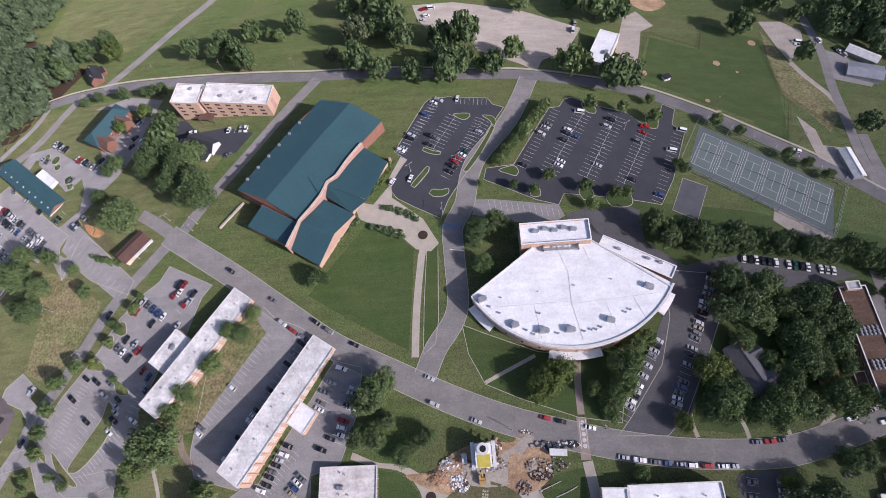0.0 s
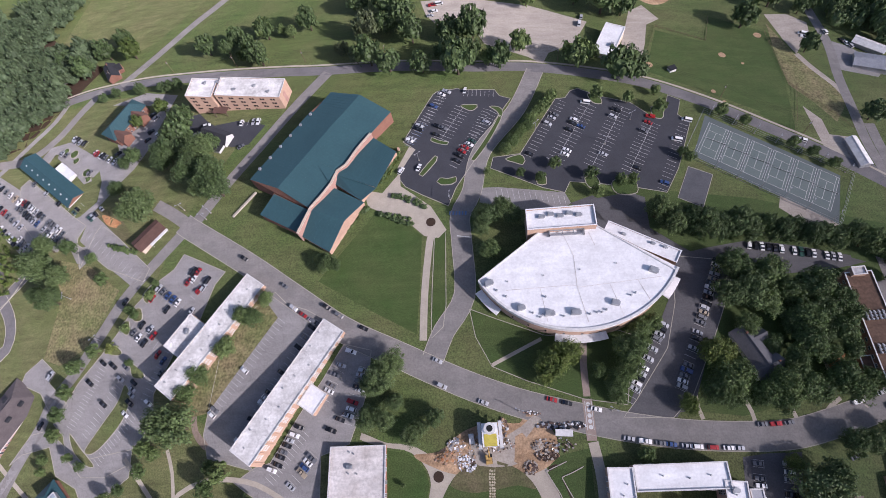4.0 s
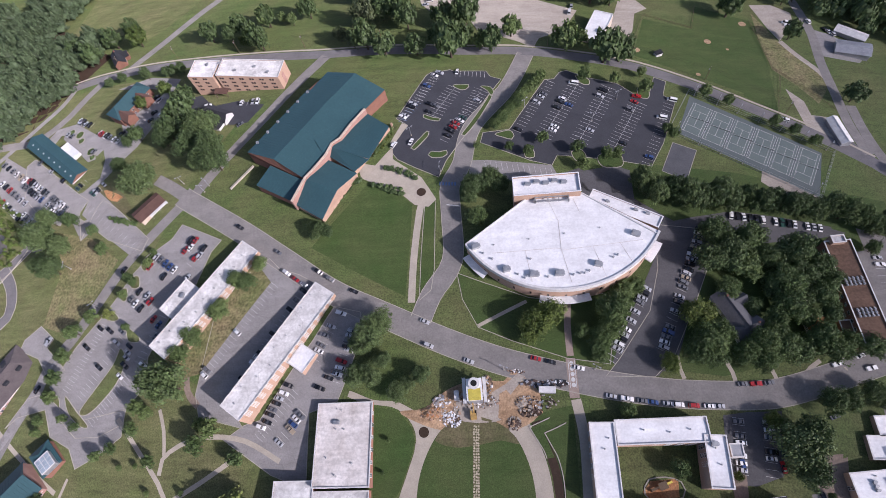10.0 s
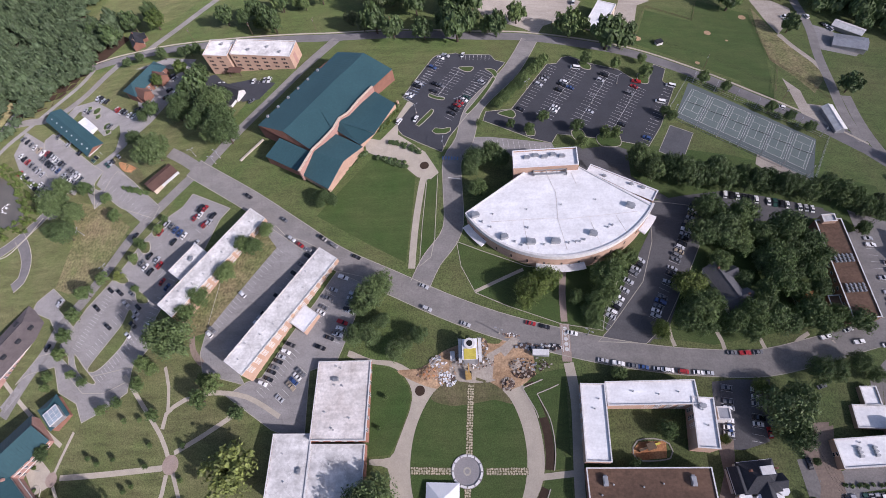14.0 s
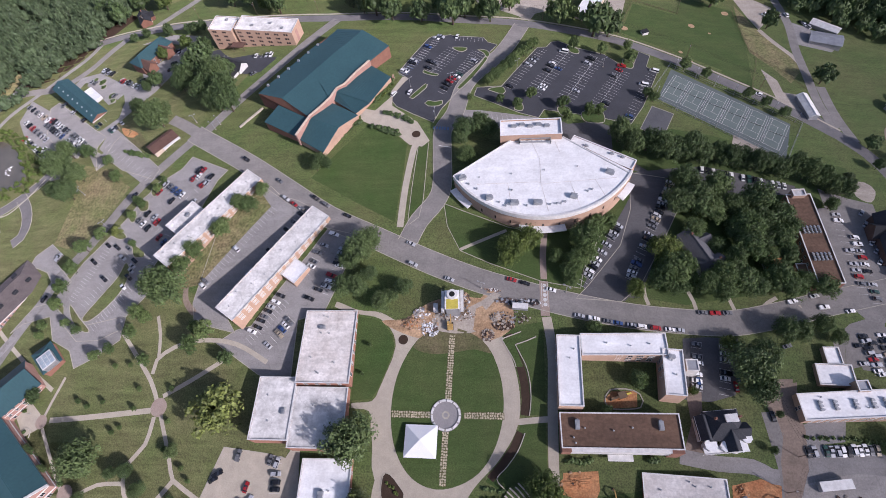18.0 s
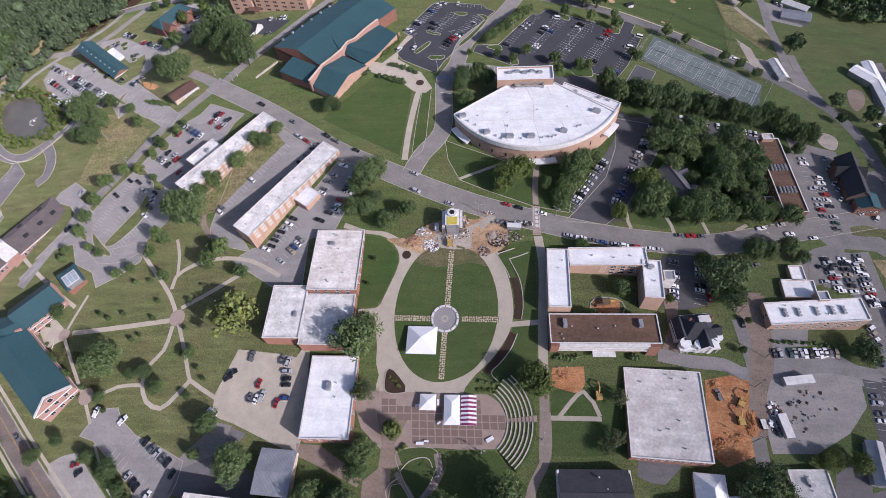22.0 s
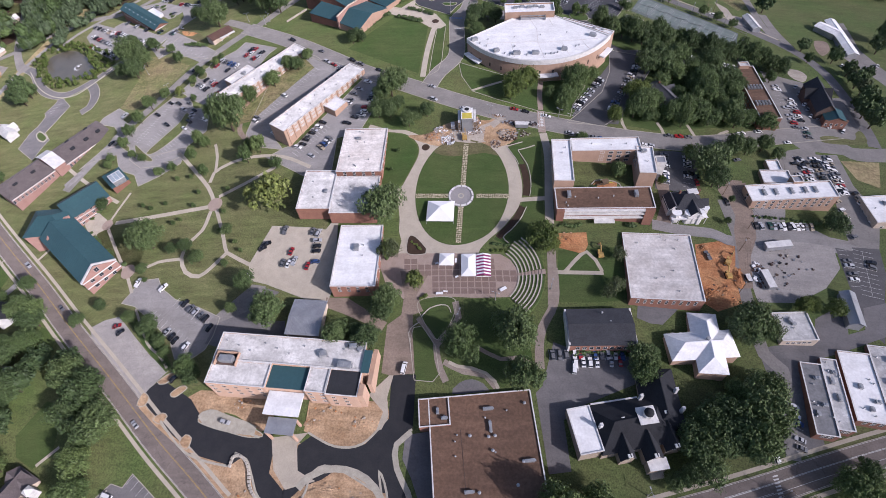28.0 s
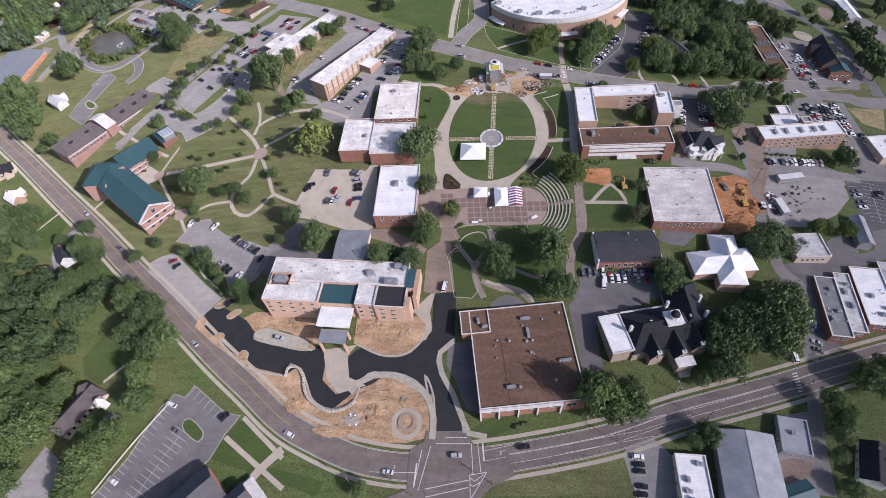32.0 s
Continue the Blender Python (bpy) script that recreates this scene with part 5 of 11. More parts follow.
for off in (0.15, -0.15):
    dashes(south, SOUTH, off + 0.6, M_YELLOW, width=0.16, last=0.56)
    dashes(south, SOUTH, off + 1.2, M_PAINT, width=0.16, first=0.68)
dashes(south, SOUTH, -2.2, M_PAINT, width=0.16, first=0.68)
dashes(south, SOUTH, 5.0, M_PAINT, width=0.12)
dashes(south, SOUTH, -5.0, M_PAINT, width=0.12)
road("side_street", [(149.2, -89.0), (151.4, -74.8), (154.6, -52.0), (148.1, -45.2), (147.0, -11.2), (150.7, 10.4), (149.2, 28.7), (148.0, 38.3)], 6.0, M_ROAD, "narrow side street of patched asphalt", kerbs=False, lift=0.07)
road("corner_street", [(147.3, -99.6), (142.2, -118.2), (140.0, -135.1), (139.4, -142.5)], 6.0, M_ROAD, "narrow grey street between back gardens", kerbs=False, lift=0.07)
road("service_lane", [(107.9, 18.5), (123.3, 16.5), (137.6, 16.1), (149.8, 12.5), (180.5, 18.9), (209.2, 16.7)], 6.0, M_GREYLOT, "grey service lane behind the halls", kerbs=False, lift=0.07)


def area(name, pts, material, label, lift=0.04, category="parking lot", rounded=False, edge=True):
    ob = patch(name, pts, material, lift, label, category, rounded=rounded)
    if edge:
        kerb(ob, pts, closed=True, smooth=rounded)
    return ob


def islands(parent, *outlines, material=None, name="grass_island"):
    """Raised planted islands with a concrete kerb round each."""
    for pts in outlines:
        line = smooth_line(pts, 1.5, True)
        bm = flat_poly([(q.x, q.y) for q in line])
        bmesh.ops.triangulate(bm, faces=bm.faces)
        drape(bm, 0.2)
        ob = part(name, bm, material or M_LAWN, parent)
        part("kerb", ribbon_bm(line, -0.18, 0.18, 0.0, True, thick=0.26), M_KERB, ob)


# ---- meadows, gravel and bare ground round the campus ----
area("gravel_lot", [(-21.2, 351.8), (6.1, 353.0), (49.0, 342.0), (84.6, 324.5), (73.9, 303.4), (57.5, 294.3), (53.2, 284.8), (44.8, 290.9), (19.7, 303.7), (14.9, 315.0), (-10.2, 324.9), (-17.3, 336.5)], M_GRAVEL, "broad pale gravel parking lot", edge=False)
area("gravel_drive", [(113.0, 335.6), (122.6, 342.2), (130.9, 328.0), (121.8, 322.1), (117.1, 303.4), (111.3, 284.9), (100.1, 295.6), (105.3, 311.6)], M_GRAVEL, "pale gravel drive beside the white building", edge=False)
area("sand_patch", [(120.1, 353.4), (143.4, 353.9), (141.1, 347.1), (131.7, 342.5), (123.4, 346.6)], M_DIRT, "bare sandy patch in the field", category="bare ground", rounded=True, edge=False)
area("gravel_yard", [(200.1, 333.9), (214.8, 334.2), (225.3, 325.9), (223.7, 316.5), (209.1, 297.1), (205.1, 309.3)], M_GRAVEL, "pale gravel yard at the field edge", category="yard", edge=False)
area("barn_yard", [(198.4, 254.1), (206.1, 244.2), (206.7, 233.4), (217.9, 232.0), (217.4, 211.8), (209.4, 213.2), (200.9, 221.2), (199.9, 235.0)], M_GRAVEL, "washed gravel yard beside the barn", category="yard", edge=False)
area("far_yard", [(232.7, 309.9), (243.7, 304.4), (260.5, 286.4), (252.5, 278.1), (231.3, 283.9)], M_GREYLOT, "grey yard between far sheds", category="yard", edge=False)
area("tan_meadow", [(198.8, 325.4), (208.4, 295.0), (223.2, 270.5), (226.2, 257.9), (214.5, 242.6), (207.1, 255.4), (195.6, 270.6), (196.4, 302.3)], M_MEADOW, "strip of dry tan meadow", category="meadow", edge=False)
area("north_field", [(-309.1, 363.4), (-300.5, 424.0), (-185.0, 391.7), (-215.6, 350.6), (-231.8, 343.6), (-275.6, 364.0)], M_OLIVE, "rough olive hay field beside the road", category="meadow", edge=False, lift=0.03)
area("west_meadow", [(-236.2, 180.7), (-209.4, 172.9), (-184.8, 156.0), (-193.0, 138.2), (-197.9, 126.6), (-214.4, 117.8), (-227.2, 122.0), (-225.3, 150.0)], M_MEADOW, "sun-dried grass slope with bare patches", category="meadow", edge=False)
area("woodland_floor", [(-344.7, 263.1), (-301.0, 273.2), (-277.6, 302.4), (-254.6, 334.3), (-366.8, 416.9), (-420, 420), (-520, 330), (-470, 220)], M_MULCH, "shaded woodland floor under dense trees", category="ground", edge=False, lift=0.02)
area("green_field", [(126.3, 316.7), (153.9, 306.9), (163.1, 331.3), (186.5, 320.9), (197.5, 315.9), (194.0, 270.5), (188.1, 234.5), (171.4, 246.5), (172.1, 249.0), (130.2, 270.4), (112.9, 279.2)], M_LAWN, "large mown green playing field", category="field", edge=False, lift=0.03)

area("west_slope", [(-152, 192), (-172, 120), (-205, 75), (-262, 22), (-420, 130), (-640, 260), (-480, 330), (-330, 300), (-235, 300), (-100, 285)], M_OLIVE, "pale olive grass slope west of the campus", category="lawn", edge=False, lift=0.02)
# darker lawn green laid over the ground grass carries the grove's shade
area("grove_lawn", [(62, 90), (120, 84), (190, 100), (228, 112), (225, 175), (150, 190), (90, 195), (66, 150)], M_LAWN, "shaded lawn under the grove", category="lawn", edge=False, lift=0.02)

# ---- car parks ----
STALLS = []


def stall_lines(parent, a, b, n, depth, side=1, material=None, slant=0.0, width=0.13, lift=0.0, spine=False, fill=0.0):
    """Painted dividers of n stalls along a to b, reaching depth metres to the left (side 1) or right (-1)."""
    a, b = Vector(a), Vector(b)
    d = (b - a) / n
    u = d.normalized()
    s = Vector((-u.y, u.x)) * side
    bm = bmesh.new()

    def line(p, q, w):
        k = (q - p).normalized()
        m = Vector((-k.y, k.x)) * w / 2
        pts = [p - m, p + m]
        cut = max(1, int((q - p).length / 6))
        rows = [[(p - m).lerp(q - m, i / cut), (p + m).lerp(q + m, i / cut)] for i in range(cut + 1)]
        vs = [[bm.verts.new((v.x, v.y, gz(v.x, v.y) + 0.125 + lift)) for v in r] for r in rows]
        for r0, r1 in zip(vs, vs[1:]):
            f = bm.faces.new((r0[0], r1[0], r1[1], r0[1]))
    for i in range(n + 1):
        p = a + d * i
        line(p, p + s * depth + u * slant, width)
    if spine:
        line(a, b, width)
    bmesh.ops.recalc_face_normals(bm, faces=bm.faces)
    for f in bm.faces:
        if f.normal.z < 0:
            f.normal_flip()
    part("stall_lines", bm, material or M_PAINT, parent)
    rot = math.degrees(math.atan2(s.y * depth + u.y * slant, s.x * depth + u.x * slant))
    for i in range(n):
        STALLS.append((a + d * (i + 0.5) + s * depth * 0.5 + u * slant * 0.5, rot, fill))


lot = area("west_lot", [(-11.4, 261.5), (-8.6, 264.2), (0.6, 265.2), (2.7, 265.9), (4.8, 264.4), (23.8, 263.6), (26.3, 258.7), (32.4, 256.3), (22.6, 239.7), (14.5, 219.0), (1.1, 196.6), (-2.8, 186.1), (-15.9, 193.2), (-25.0, 198.9), (-29.0, 205.1), (-27.3, 211.1), (-20.3, 222.2), (-27.1, 227.9)], M_ASPHALT, "dark asphalt car park with white stall lines")
stall_lines(lot, (-8.1, 261.9), (-26.2, 228.2), 17, 5.0, 1, fill=0.12, material=M_PAINT)
stall_lines(lot, (5.7, 250.2), (-6.4, 228.5), 10, 4.8, 1, spine=True, fill=0.1)
stall_lines(lot, (5.7, 250.2), (-6.4, 228.5), 10, 4.8, -1, fill=0.0)
stall_lines(lot, (26.1, 246.7), (1.9, 208.6), 18, 5.0, -1, fill=0.22)
stall_lines(lot, (6.2, 259.5), (22.8, 258.1), 7, 4.6, 1, fill=0.15)
islands(lot, [(4.6, 252.1), (13.6, 252.1), (12.1, 248.5), (8.7, 248.2)], [(-11.7, 229.8), (-7.1, 227.4), (-2.4, 226.0), (-3.1, 224.4), (-7.7, 225.3), (-12.0, 227.7)], [(-18.0, 205.9), (-9.7, 217.3), (-8.4, 216.6), (-9.0, 213.8), (-16.1, 204.7)], [(-8.7, 200.8), (-7.1, 203.0), (-2.6, 202.4), (1.2, 203.3), (1.2, 200.3), (-0.8, 198.9), (-6.5, 198.8)], [(20.4, 250.5), (25.9, 249.8), (27.7, 245.8), (26.1, 242.2), (24.3, 246.7)])
lot = area("east_lot", [(35.1, 216.8), (57.3, 255.5), (63.0, 256.5), (66.5, 262.2), (70.9, 263.8), (82.8, 257.7), (98.9, 253.3), (109.5, 242.7), (114.9, 241.9), (121.6, 259.7), (128.0, 256.2), (124.0, 244.9), (129.6, 238.9), (116.5, 207.8), (107.4, 192.5), (88.9, 195.9), (59.0, 198.8), (55.7, 192.2), (44.8, 195.3), (19.2, 207.9), (20.8, 214.8)], M_ASPHALT, "large dark asphalt car park, mostly empty")
stall_lines(lot, (58.9, 254.9), (37.0, 216.4), 17, 5.0, 1, fill=0.16)
for p, q, n in (((75.5, 251.0), (52.7, 211.5), 17), ((94.1, 249.5), (71.6, 208.4), 17), ((108.6, 238.2), (90.4, 205.0), 15)):
    stall_lines(lot, p, q, n, 4.9, 1, spine=True, fill=0.10)
    stall_lines(lot, p, q, n, 4.9, -1, fill=0.10)
stall_lines(lot, (127.9, 236.5), (107.6, 193.2), 17, 5.2, -1, fill=0.08)
islands(lot, [(27.2, 213.5), (35.1, 216.0), (37.3, 212.0), (35.9, 209.7), (30.9, 211.4)], [(76.0, 259.5), (82.6, 256.7), (82.6, 252.0), (77.9, 252.9)], [(110.3, 250.0), (116.1, 247.4), (114.9, 241.9), (110.2, 242.7)], [(42.9, 202.7), (46.7, 202.7), (46.9, 197.4), (42.5, 197.5)], [(66.8, 201.0), (72.1, 202.5), (73.9, 197.3), (68.6, 195.1)], [(80.5, 198.8), (91.1, 201.2), (92.1, 192.3), (81.9, 191.5)])
lot = area("faculty_lot", [(14.2, 196.1), (22.4, 196.1), (55.7, 192.2), (58.1, 185.8), (52.2, 182.4), (32.7, 182.7), (12.7, 187.5)], M_GREYLOT, "small grey car park with slanted white stalls", edge=False)
stall_lines(lot, (54.9, 190.1), (21.1, 195.5), 12, 5.0, 1, slant=-1.5)
area("arena_service_road", [(57.5, 185.8), (88.3, 192.3), (95.4, 189.4), (94.4, 161.8), (112.2, 159.4), (139.0, 159.5), (161.8, 159.4), (184.8, 159.4), (197.9, 155.3), (182.4, 151.7), (153.2, 148.1), (138.9, 152.8), (118.4, 154.8), (69.1, 172.5), (69.2, 190.4)], M_ARENALOT, "asphalt service road behind the arena", category="road", edge=False, lift=0.05)
lot = area("arena_lot", [(102.1, 157.2), (125.5, 155.2), (128.9, 145.0), (114.3, 117.4), (100.1, 92.7), (90.2, 83.6), (69.3, 83.9), (75.8, 91.1), (92.5, 112.8), (99.7, 133.8)], M_ARENALOT, "asphalt car park beside the arena, mostly full")
stall_lines(lot, (126.7, 154.5), (97.2, 93.9), 26, 5.0, -1, fill=0.6)
stall_lines(lot, (95.0, 123.0), (74.1, 89.0), 16, 5.0, -1, fill=0.55)
lot = area("dorm_lot", [(-114.4, 128.1), (-89.5, 145.8), (-82.9, 139.5), (-72.0, 135.6), (-62.6, 130.2), (-81.0, 101.6), (-99.6, 73.2), (-92.8, 64.7), (-116.7, 70.4), (-120.0, 80.6)], M_GREYLOT, "narrow grey car park between the two dormitories")
stall_lines(lot, (-86.8, 132.9), (-119.1, 90.0), 24, 5.0, 1, fill=0.05)
stall_lines(lot, (-68.6, 131.6), (-103.8, 77.6), 24, 5.0, 1, fill=0.5)
lot = area("courtyard_lot", [(-52.5, 118.3), (-39.5, 114.9), (-40.7, 97.0), (-45.0, 84.1), (-48.3, 75.2), (-61.3, 70.5), (-60.7, 39.7), (-77.3, 45.4), (-102.1, 60.0), (-92.5, 66.1), (-85.0, 68.0), (-73.5, 86.0), (-61.5, 103.5), (-55.0, 114.5)], M_GREYLOT, "grey asphalt car park beside the dormitory")
stall_lines(lot, (-70.9, 81.5), (-86.6, 62.2), 12, 5.0, 1, fill=0.0)
stall_lines(lot, (-40.1, 106.5), (-47.6, 82.8), 10, 5.0, -1, fill=0.7)
stall_lines(lot, (-62.5, 69.3), (-73.2, 56.0), 7, 5.0, -1, fill=0.45)
stall_lines(lot, (-55.1, 109.9), (-62.7, 95.1), 6, 5.0, 1, fill=0.7)
lot = area("dorm_west_lot", [(-159.6, 158.5), (-151.0, 164.0), (-146.3, 172.2), (-119.2, 159.4), (-124.2, 153.0), (-131.1, 131.7), (-142.5, 119.1), (-151.0, 99.9), (-148.7, 86.8), (-158.5, 75.5), (-158.8, 68.7), (-172.6, 63.0), (-186.4, 63.1), (-197.9, 71.5), (-202.3, 82.3), (-210.6, 88.6), (-199.1, 108.3), (-187.4, 121.9), (-179.9, 132.0), (-171.7, 146.3)], M_GREYLOT, "sloping grey car park in terraces with cars")
stall_lines(lot, (-131.3, 159.2), (-138.6, 148.8), 5, 4.8, 1, fill=0.0)
stall_lines(lot, (-143.7, 159.0), (-134.5, 151.2), 3, 4.8, 1, fill=0.0)
stall_lines(lot, (-159.6, 155.0), (-140.8, 143.6), 6, 4.8, -1, fill=0.0)
stall_lines(lot, (-172.0, 133.4), (-155.3, 122.4), 5, 4.8, 1, fill=0.0)
stall_lines(lot, (-185.2, 119.8), (-201.0, 87.1), 20, 5.0, 1, fill=0.0)
stall_lines(lot, (-167.5, 109.2), (-186.5, 80.7), 15, 5.0, -1, fill=0.0)
stall_lines(lot, (-163.2, 91.9), (-180.4, 71.3), 14, 5.0, 1, fill=0.0)
stall_lines(lot, (-144.0, 119.2), (-153.4, 96.4), 9, 5.0, -1, fill=0.0)
islands(lot, [(-169.1, 105.6), (-164.6, 99.2), (-167.1, 88.5), (-175.7, 78.1), (-182.5, 73.6), (-186.9, 75.4), (-180.4, 85.3), (-172.0, 97.1)], [(-171.0, 118.3), (-159.3, 111.3), (-158.7, 108.1), (-165.1, 109.1), (-167.8, 114.3)], [(-186.4, 124.5), (-180.1, 126.0), (-174.5, 121.7), (-178.9, 120.7)], [(-177.8, 137.2), (-173.9, 138.3), (-172.3, 131.4), (-175.7, 131.7)], [(-174.2, 143.1), (-168.0, 144.6), (-165.7, 138.3), (-170.6, 138.0)], [(-167.9, 151.5), (-162.6, 157.4), (-158.3, 156.2), (-163.6, 147.0)], [(-198.4, 83.4), (-189.4, 76.1), (-179.8, 68.4), (-184.5, 68.4), (-193.9, 75.0)], material=M_OLIVE)
lot = area("hilltop_lot", [(-217.3, 172.4), (-225.4, 192.5), (-221.4, 200.5), (-232.1, 207.2), (-283.9, 244.2), (-289.4, 239.3), (-278.0, 211.9), (-253.6, 190.7), (-238.2, 185.8), (-236.5, 195.5), (-220.1, 186.2), (-196.2, 169.9), (-169.7, 159.4), (-167.1, 166.6), (-195.6, 189.8), (-209.4, 198.8), (-212.7, 193.6)], M_GREYLOT, "grey hilltop car park, nearly full")
patch("hilltop_drive", [(-232.1, 207.2), (-221.4, 200.5), (-223.2, 190.8), (-194.6, 169.7), (-173.0, 154.8), (-167.1, 166.6), (-195.6, 189.8), (-219.2, 208.9), (-213.0, 215.4), (-206.1, 224.8), (-196.3, 235.6), (-183.8, 259.6), (-199.0, 266.2), (-215.6, 244.1), (-236.7, 254.9), (-258.3, 268.9), (-274.7, 267.7), (-281.5, 256.6), (-272.2, 252.3), (-268.3, 261.1), (-250.9, 254.2), (-242.4, 245.8), (-228.0, 235.0), (-224.2, 239.2), (-219.6, 230.3), (-218.3, 216.2), (-228.8, 207.5)], M_GREYLOT, 0.06, "looping grey asphalt drive between offices", "parking lot")
stall_lines(lot, (-282.8, 241.5), (-234.5, 206.9), 14, 4.8, 1, fill=0.1)
stall_lines(lot, (-283.5, 225.3), (-237.8, 194.2), 13, 4.8, 1, fill=0.9)
stall_lines(lot, (-283.5, 225.3), (-237.8, 194.2), 13, 4.8, -1, fill=0.9)
stall_lines(lot, (-274.0, 202.2), (-247.8, 184.3), 6, 4.8, -1, fill=0.85)
stall_lines(lot, (-222.7, 199.3), (-168.6, 160.5), 15, 4.8, -1, fill=0.1)
stall_lines(lot, (-232.6, 208.8), (-227.9, 214.8), 3, 4.8, 1, fill=0.6)
stall_lines(lot, (-258.7, 269.8), (-244.6, 261.6), 4, 4.8, 1, fill=0.7)
stall_lines(lot, (-234.2, 252.7), (-212.7, 240.2), 5, 4.8, 1, fill=0.6)
stall_lines(lot, (-213.7, 212.5), (-221.2, 204.8), 5, 4.8, 1, fill=0.8)
lot = patch("apartment_lot", [(-164.4, 259.3), (-165.2, 269.1), (-158.4, 269.6), (-151.5, 262.4), (-145.3, 257.5), (-129.1, 258.2), (-110.3, 251.3), (-118.9, 238.4), (-129.9, 238.5), (-142.3, 244.1), (-160.6, 251.1)], M_ASPHALT, 0.05, "dark forecourt with a turning loop", "parking lot")
stall_lines(lot, (-128.1, 253.4), (-114.3, 251.9), 5, 4.6, 1, fill=0.7)
patch("north_yard", [(-233.0, 294.3), (-207.0, 299.0), (-180.0, 290.5), (-187.6, 260.2), (-199.7, 245.9), (-208.3, 243.9), (-216.8, 258.6), (-186.6, 281.6), (-207.4, 288.4)], M_GREYLOT, 0.05, "grey asphalt yard behind offices", "parking lot")
lot = area("library_lot", [(-237.7, 115.4), (-228.3, 122.4), (-216.4, 114.3), (-219.4, 109.5), (-203.1, 97.1), (-211.3, 90.8), (-223.7, 104.1), (-239.0, 109.6)], M_GREYLOT, "small grey forecourt by the library")
lot = area("chapel_path_lot", [(-234.2, 69.0), (-227.3, 74.1), (-209.9, 77.4), (-202.5, 64.1), (-188.7, 58.2), (-182.5, 49.0), (-170.1, 54.8), (-158.4, 62.9), (-158.7, 75.3), (-184.8, 71.2), (-193.7, 72.8), (-212.2, 85.6), (-223.9, 83.4)], M_GREYLOT, "curved grey turning lot beside the green")
lot = area("brick_hall_lot", [(-163.3, -26.5), (-159.2, -19.6), (-157.4, -14.2), (-146.2, -13.4), (-142.5, -18.9), (-132.4, -25.6), (-118.5, -30.1), (-104.8, -35.8), (-105.9, -45.0), (-108.4, -51.9), (-116.3, -57.8), (-123.0, -56.2), (-129.0, -46.2), (-141.4, -37.7), (-154.5, -28.7)], M_GREYLOT, "grey car park behind the brick hall")
stall_lines(lot, (-130.0, -25.0), (-110.0, -37.6), 8, 4.8, -1, fill=0.0)
stall_lines(lot, (-143.5, -35.6), (-122.0, -49.5), 8, 4.8, 1, fill=0.0)
lot = area("gravel_strip_lot", [(-169.6, -35.6), (-176.5, -39.5), (-170.0, -49.5), (-153.6, -62.5), (-135.4, -75.3), (-131.1, -70.9), (-128.2, -65.9), (-124.6, -62.1), (-136.3, -54.6), (-149.5, -43.9), (-161.5, -33.8)], M_PALELOT, "pale worn asphalt lot along the street", edge=False)
hedge_bed = patch("hedge_bed", [(-159.6, -31.1), (-150.4, -36.0), (-143.2, -41.5), (-135.5, -46.0), (-128.6, -53.0), (-123.4, -60.0), (-125.3, -62.5), (-134.2, -55.8), (-142.8, -48.6), (-155.3, -36.4)], M_LAWN, 0.09, "planted strip between two car parks", "lawn")
lot = area("back_lot", [(-88.1, 13.9), (-67.0, 11.9), (-58.0, 10.3), (-52.4, 19.6), (-49.3, -22.3), (-51.9, -31.3), (-84.4, -19.0), (-95.1, -16.4), (-95.7, -7.0)], M_CONCRETE, "tan paved car park behind the student hall")
stall_lines(lot, (-64.3, 10.8), (-63.2, -9.5), 7, 4.8, 1, fill=0.3)
patch("back_lane", [(-91.6, -19.0), (-84.1, -20.3), (-87.4, -31.7), (-106.7, -39.3), (-112.3, -42.7), (-110.9, -38.2)], M_ROAD, 0.06, "short asphalt lane between lots", "road")
CARS_BY_HALL = ((-125.6, -28.2, 55, 3), (-121.4, -31.2, 55, 2), (-118.2, -32.9, 55, 1), (-115.2, -34.9, 55, 2), (-112.1, -36.6, 55, 3), (-108.6, -41.2, 60, 3), (-130.9, -42.8, 55, 1), (-127.6, -45.3, 55, 3), (-125.2, -47.2, 55, 3), (-118.4, -50.2, 62, 0), (-160.4, -39.1, 20, 4), (-157.2, -42.4, 40, 3), (-119.9, -65.6, 50, 3))
lot = area("hall_east_lot", [(115.9, 67.9), (126.2, 69.2), (141.1, 69.7), (135.4, 44.4), (124.1, 40.8), (112.9, 41.3)], M_ARENALOT, "shaded asphalt car park by the residence hall", edge=False)
stall_lines(lot, (131.8, 66.6), (128.4, 44.5), 8, 5.0, 1, fill=0.75)
stall_lines(lot, (119.4, 67.1), (116.5, 45.5), 8, 5.0, 1, fill=0.7)
lot = area("long_lot", [(198.6, 144.7), (207.9, 147.0), (211.1, 127.1), (209.6, 102.9), (197.5, 98.3), (197.8, 110.5), (198.0, 130.8)], M_ROAD, "crowded asphalt car park beside the long hall", edge=False)
for p, q, n, f in (((205.5, 143.4), (205.5, 96.8), 13, 0.75), ((211.3, 130.3), (210.8, 92.5), 10, 0.9), ((220.6, 127.9), (224.7, 111.7), 6, 0.8)):
    stall_lines(lot, p, q, n, 4.8, 1, fill=f)
lot = area("far_east_lot", [(206.7, 80.6), (224.1, 81.2), (225.9, 57.4), (221.4, 45.7), (211.7, 44.7), (207.3, 64.0), (187.9, 58.9), (191.9, 75.7)], M_ROAD, "crowded asphalt car park behind the east hall", edge=False)
for p, q, n, f in (((197.3, 76.4), (200.0, 57.4), 7, 0.8), ((206.9, 77.5), (207.3, 56.8), 7, 0.9), ((215.7, 80.2), (216.4, 50.7), 11, 0.95)):
    stall_lines(lot, p, q, n, 4.8, 1, fill=f)
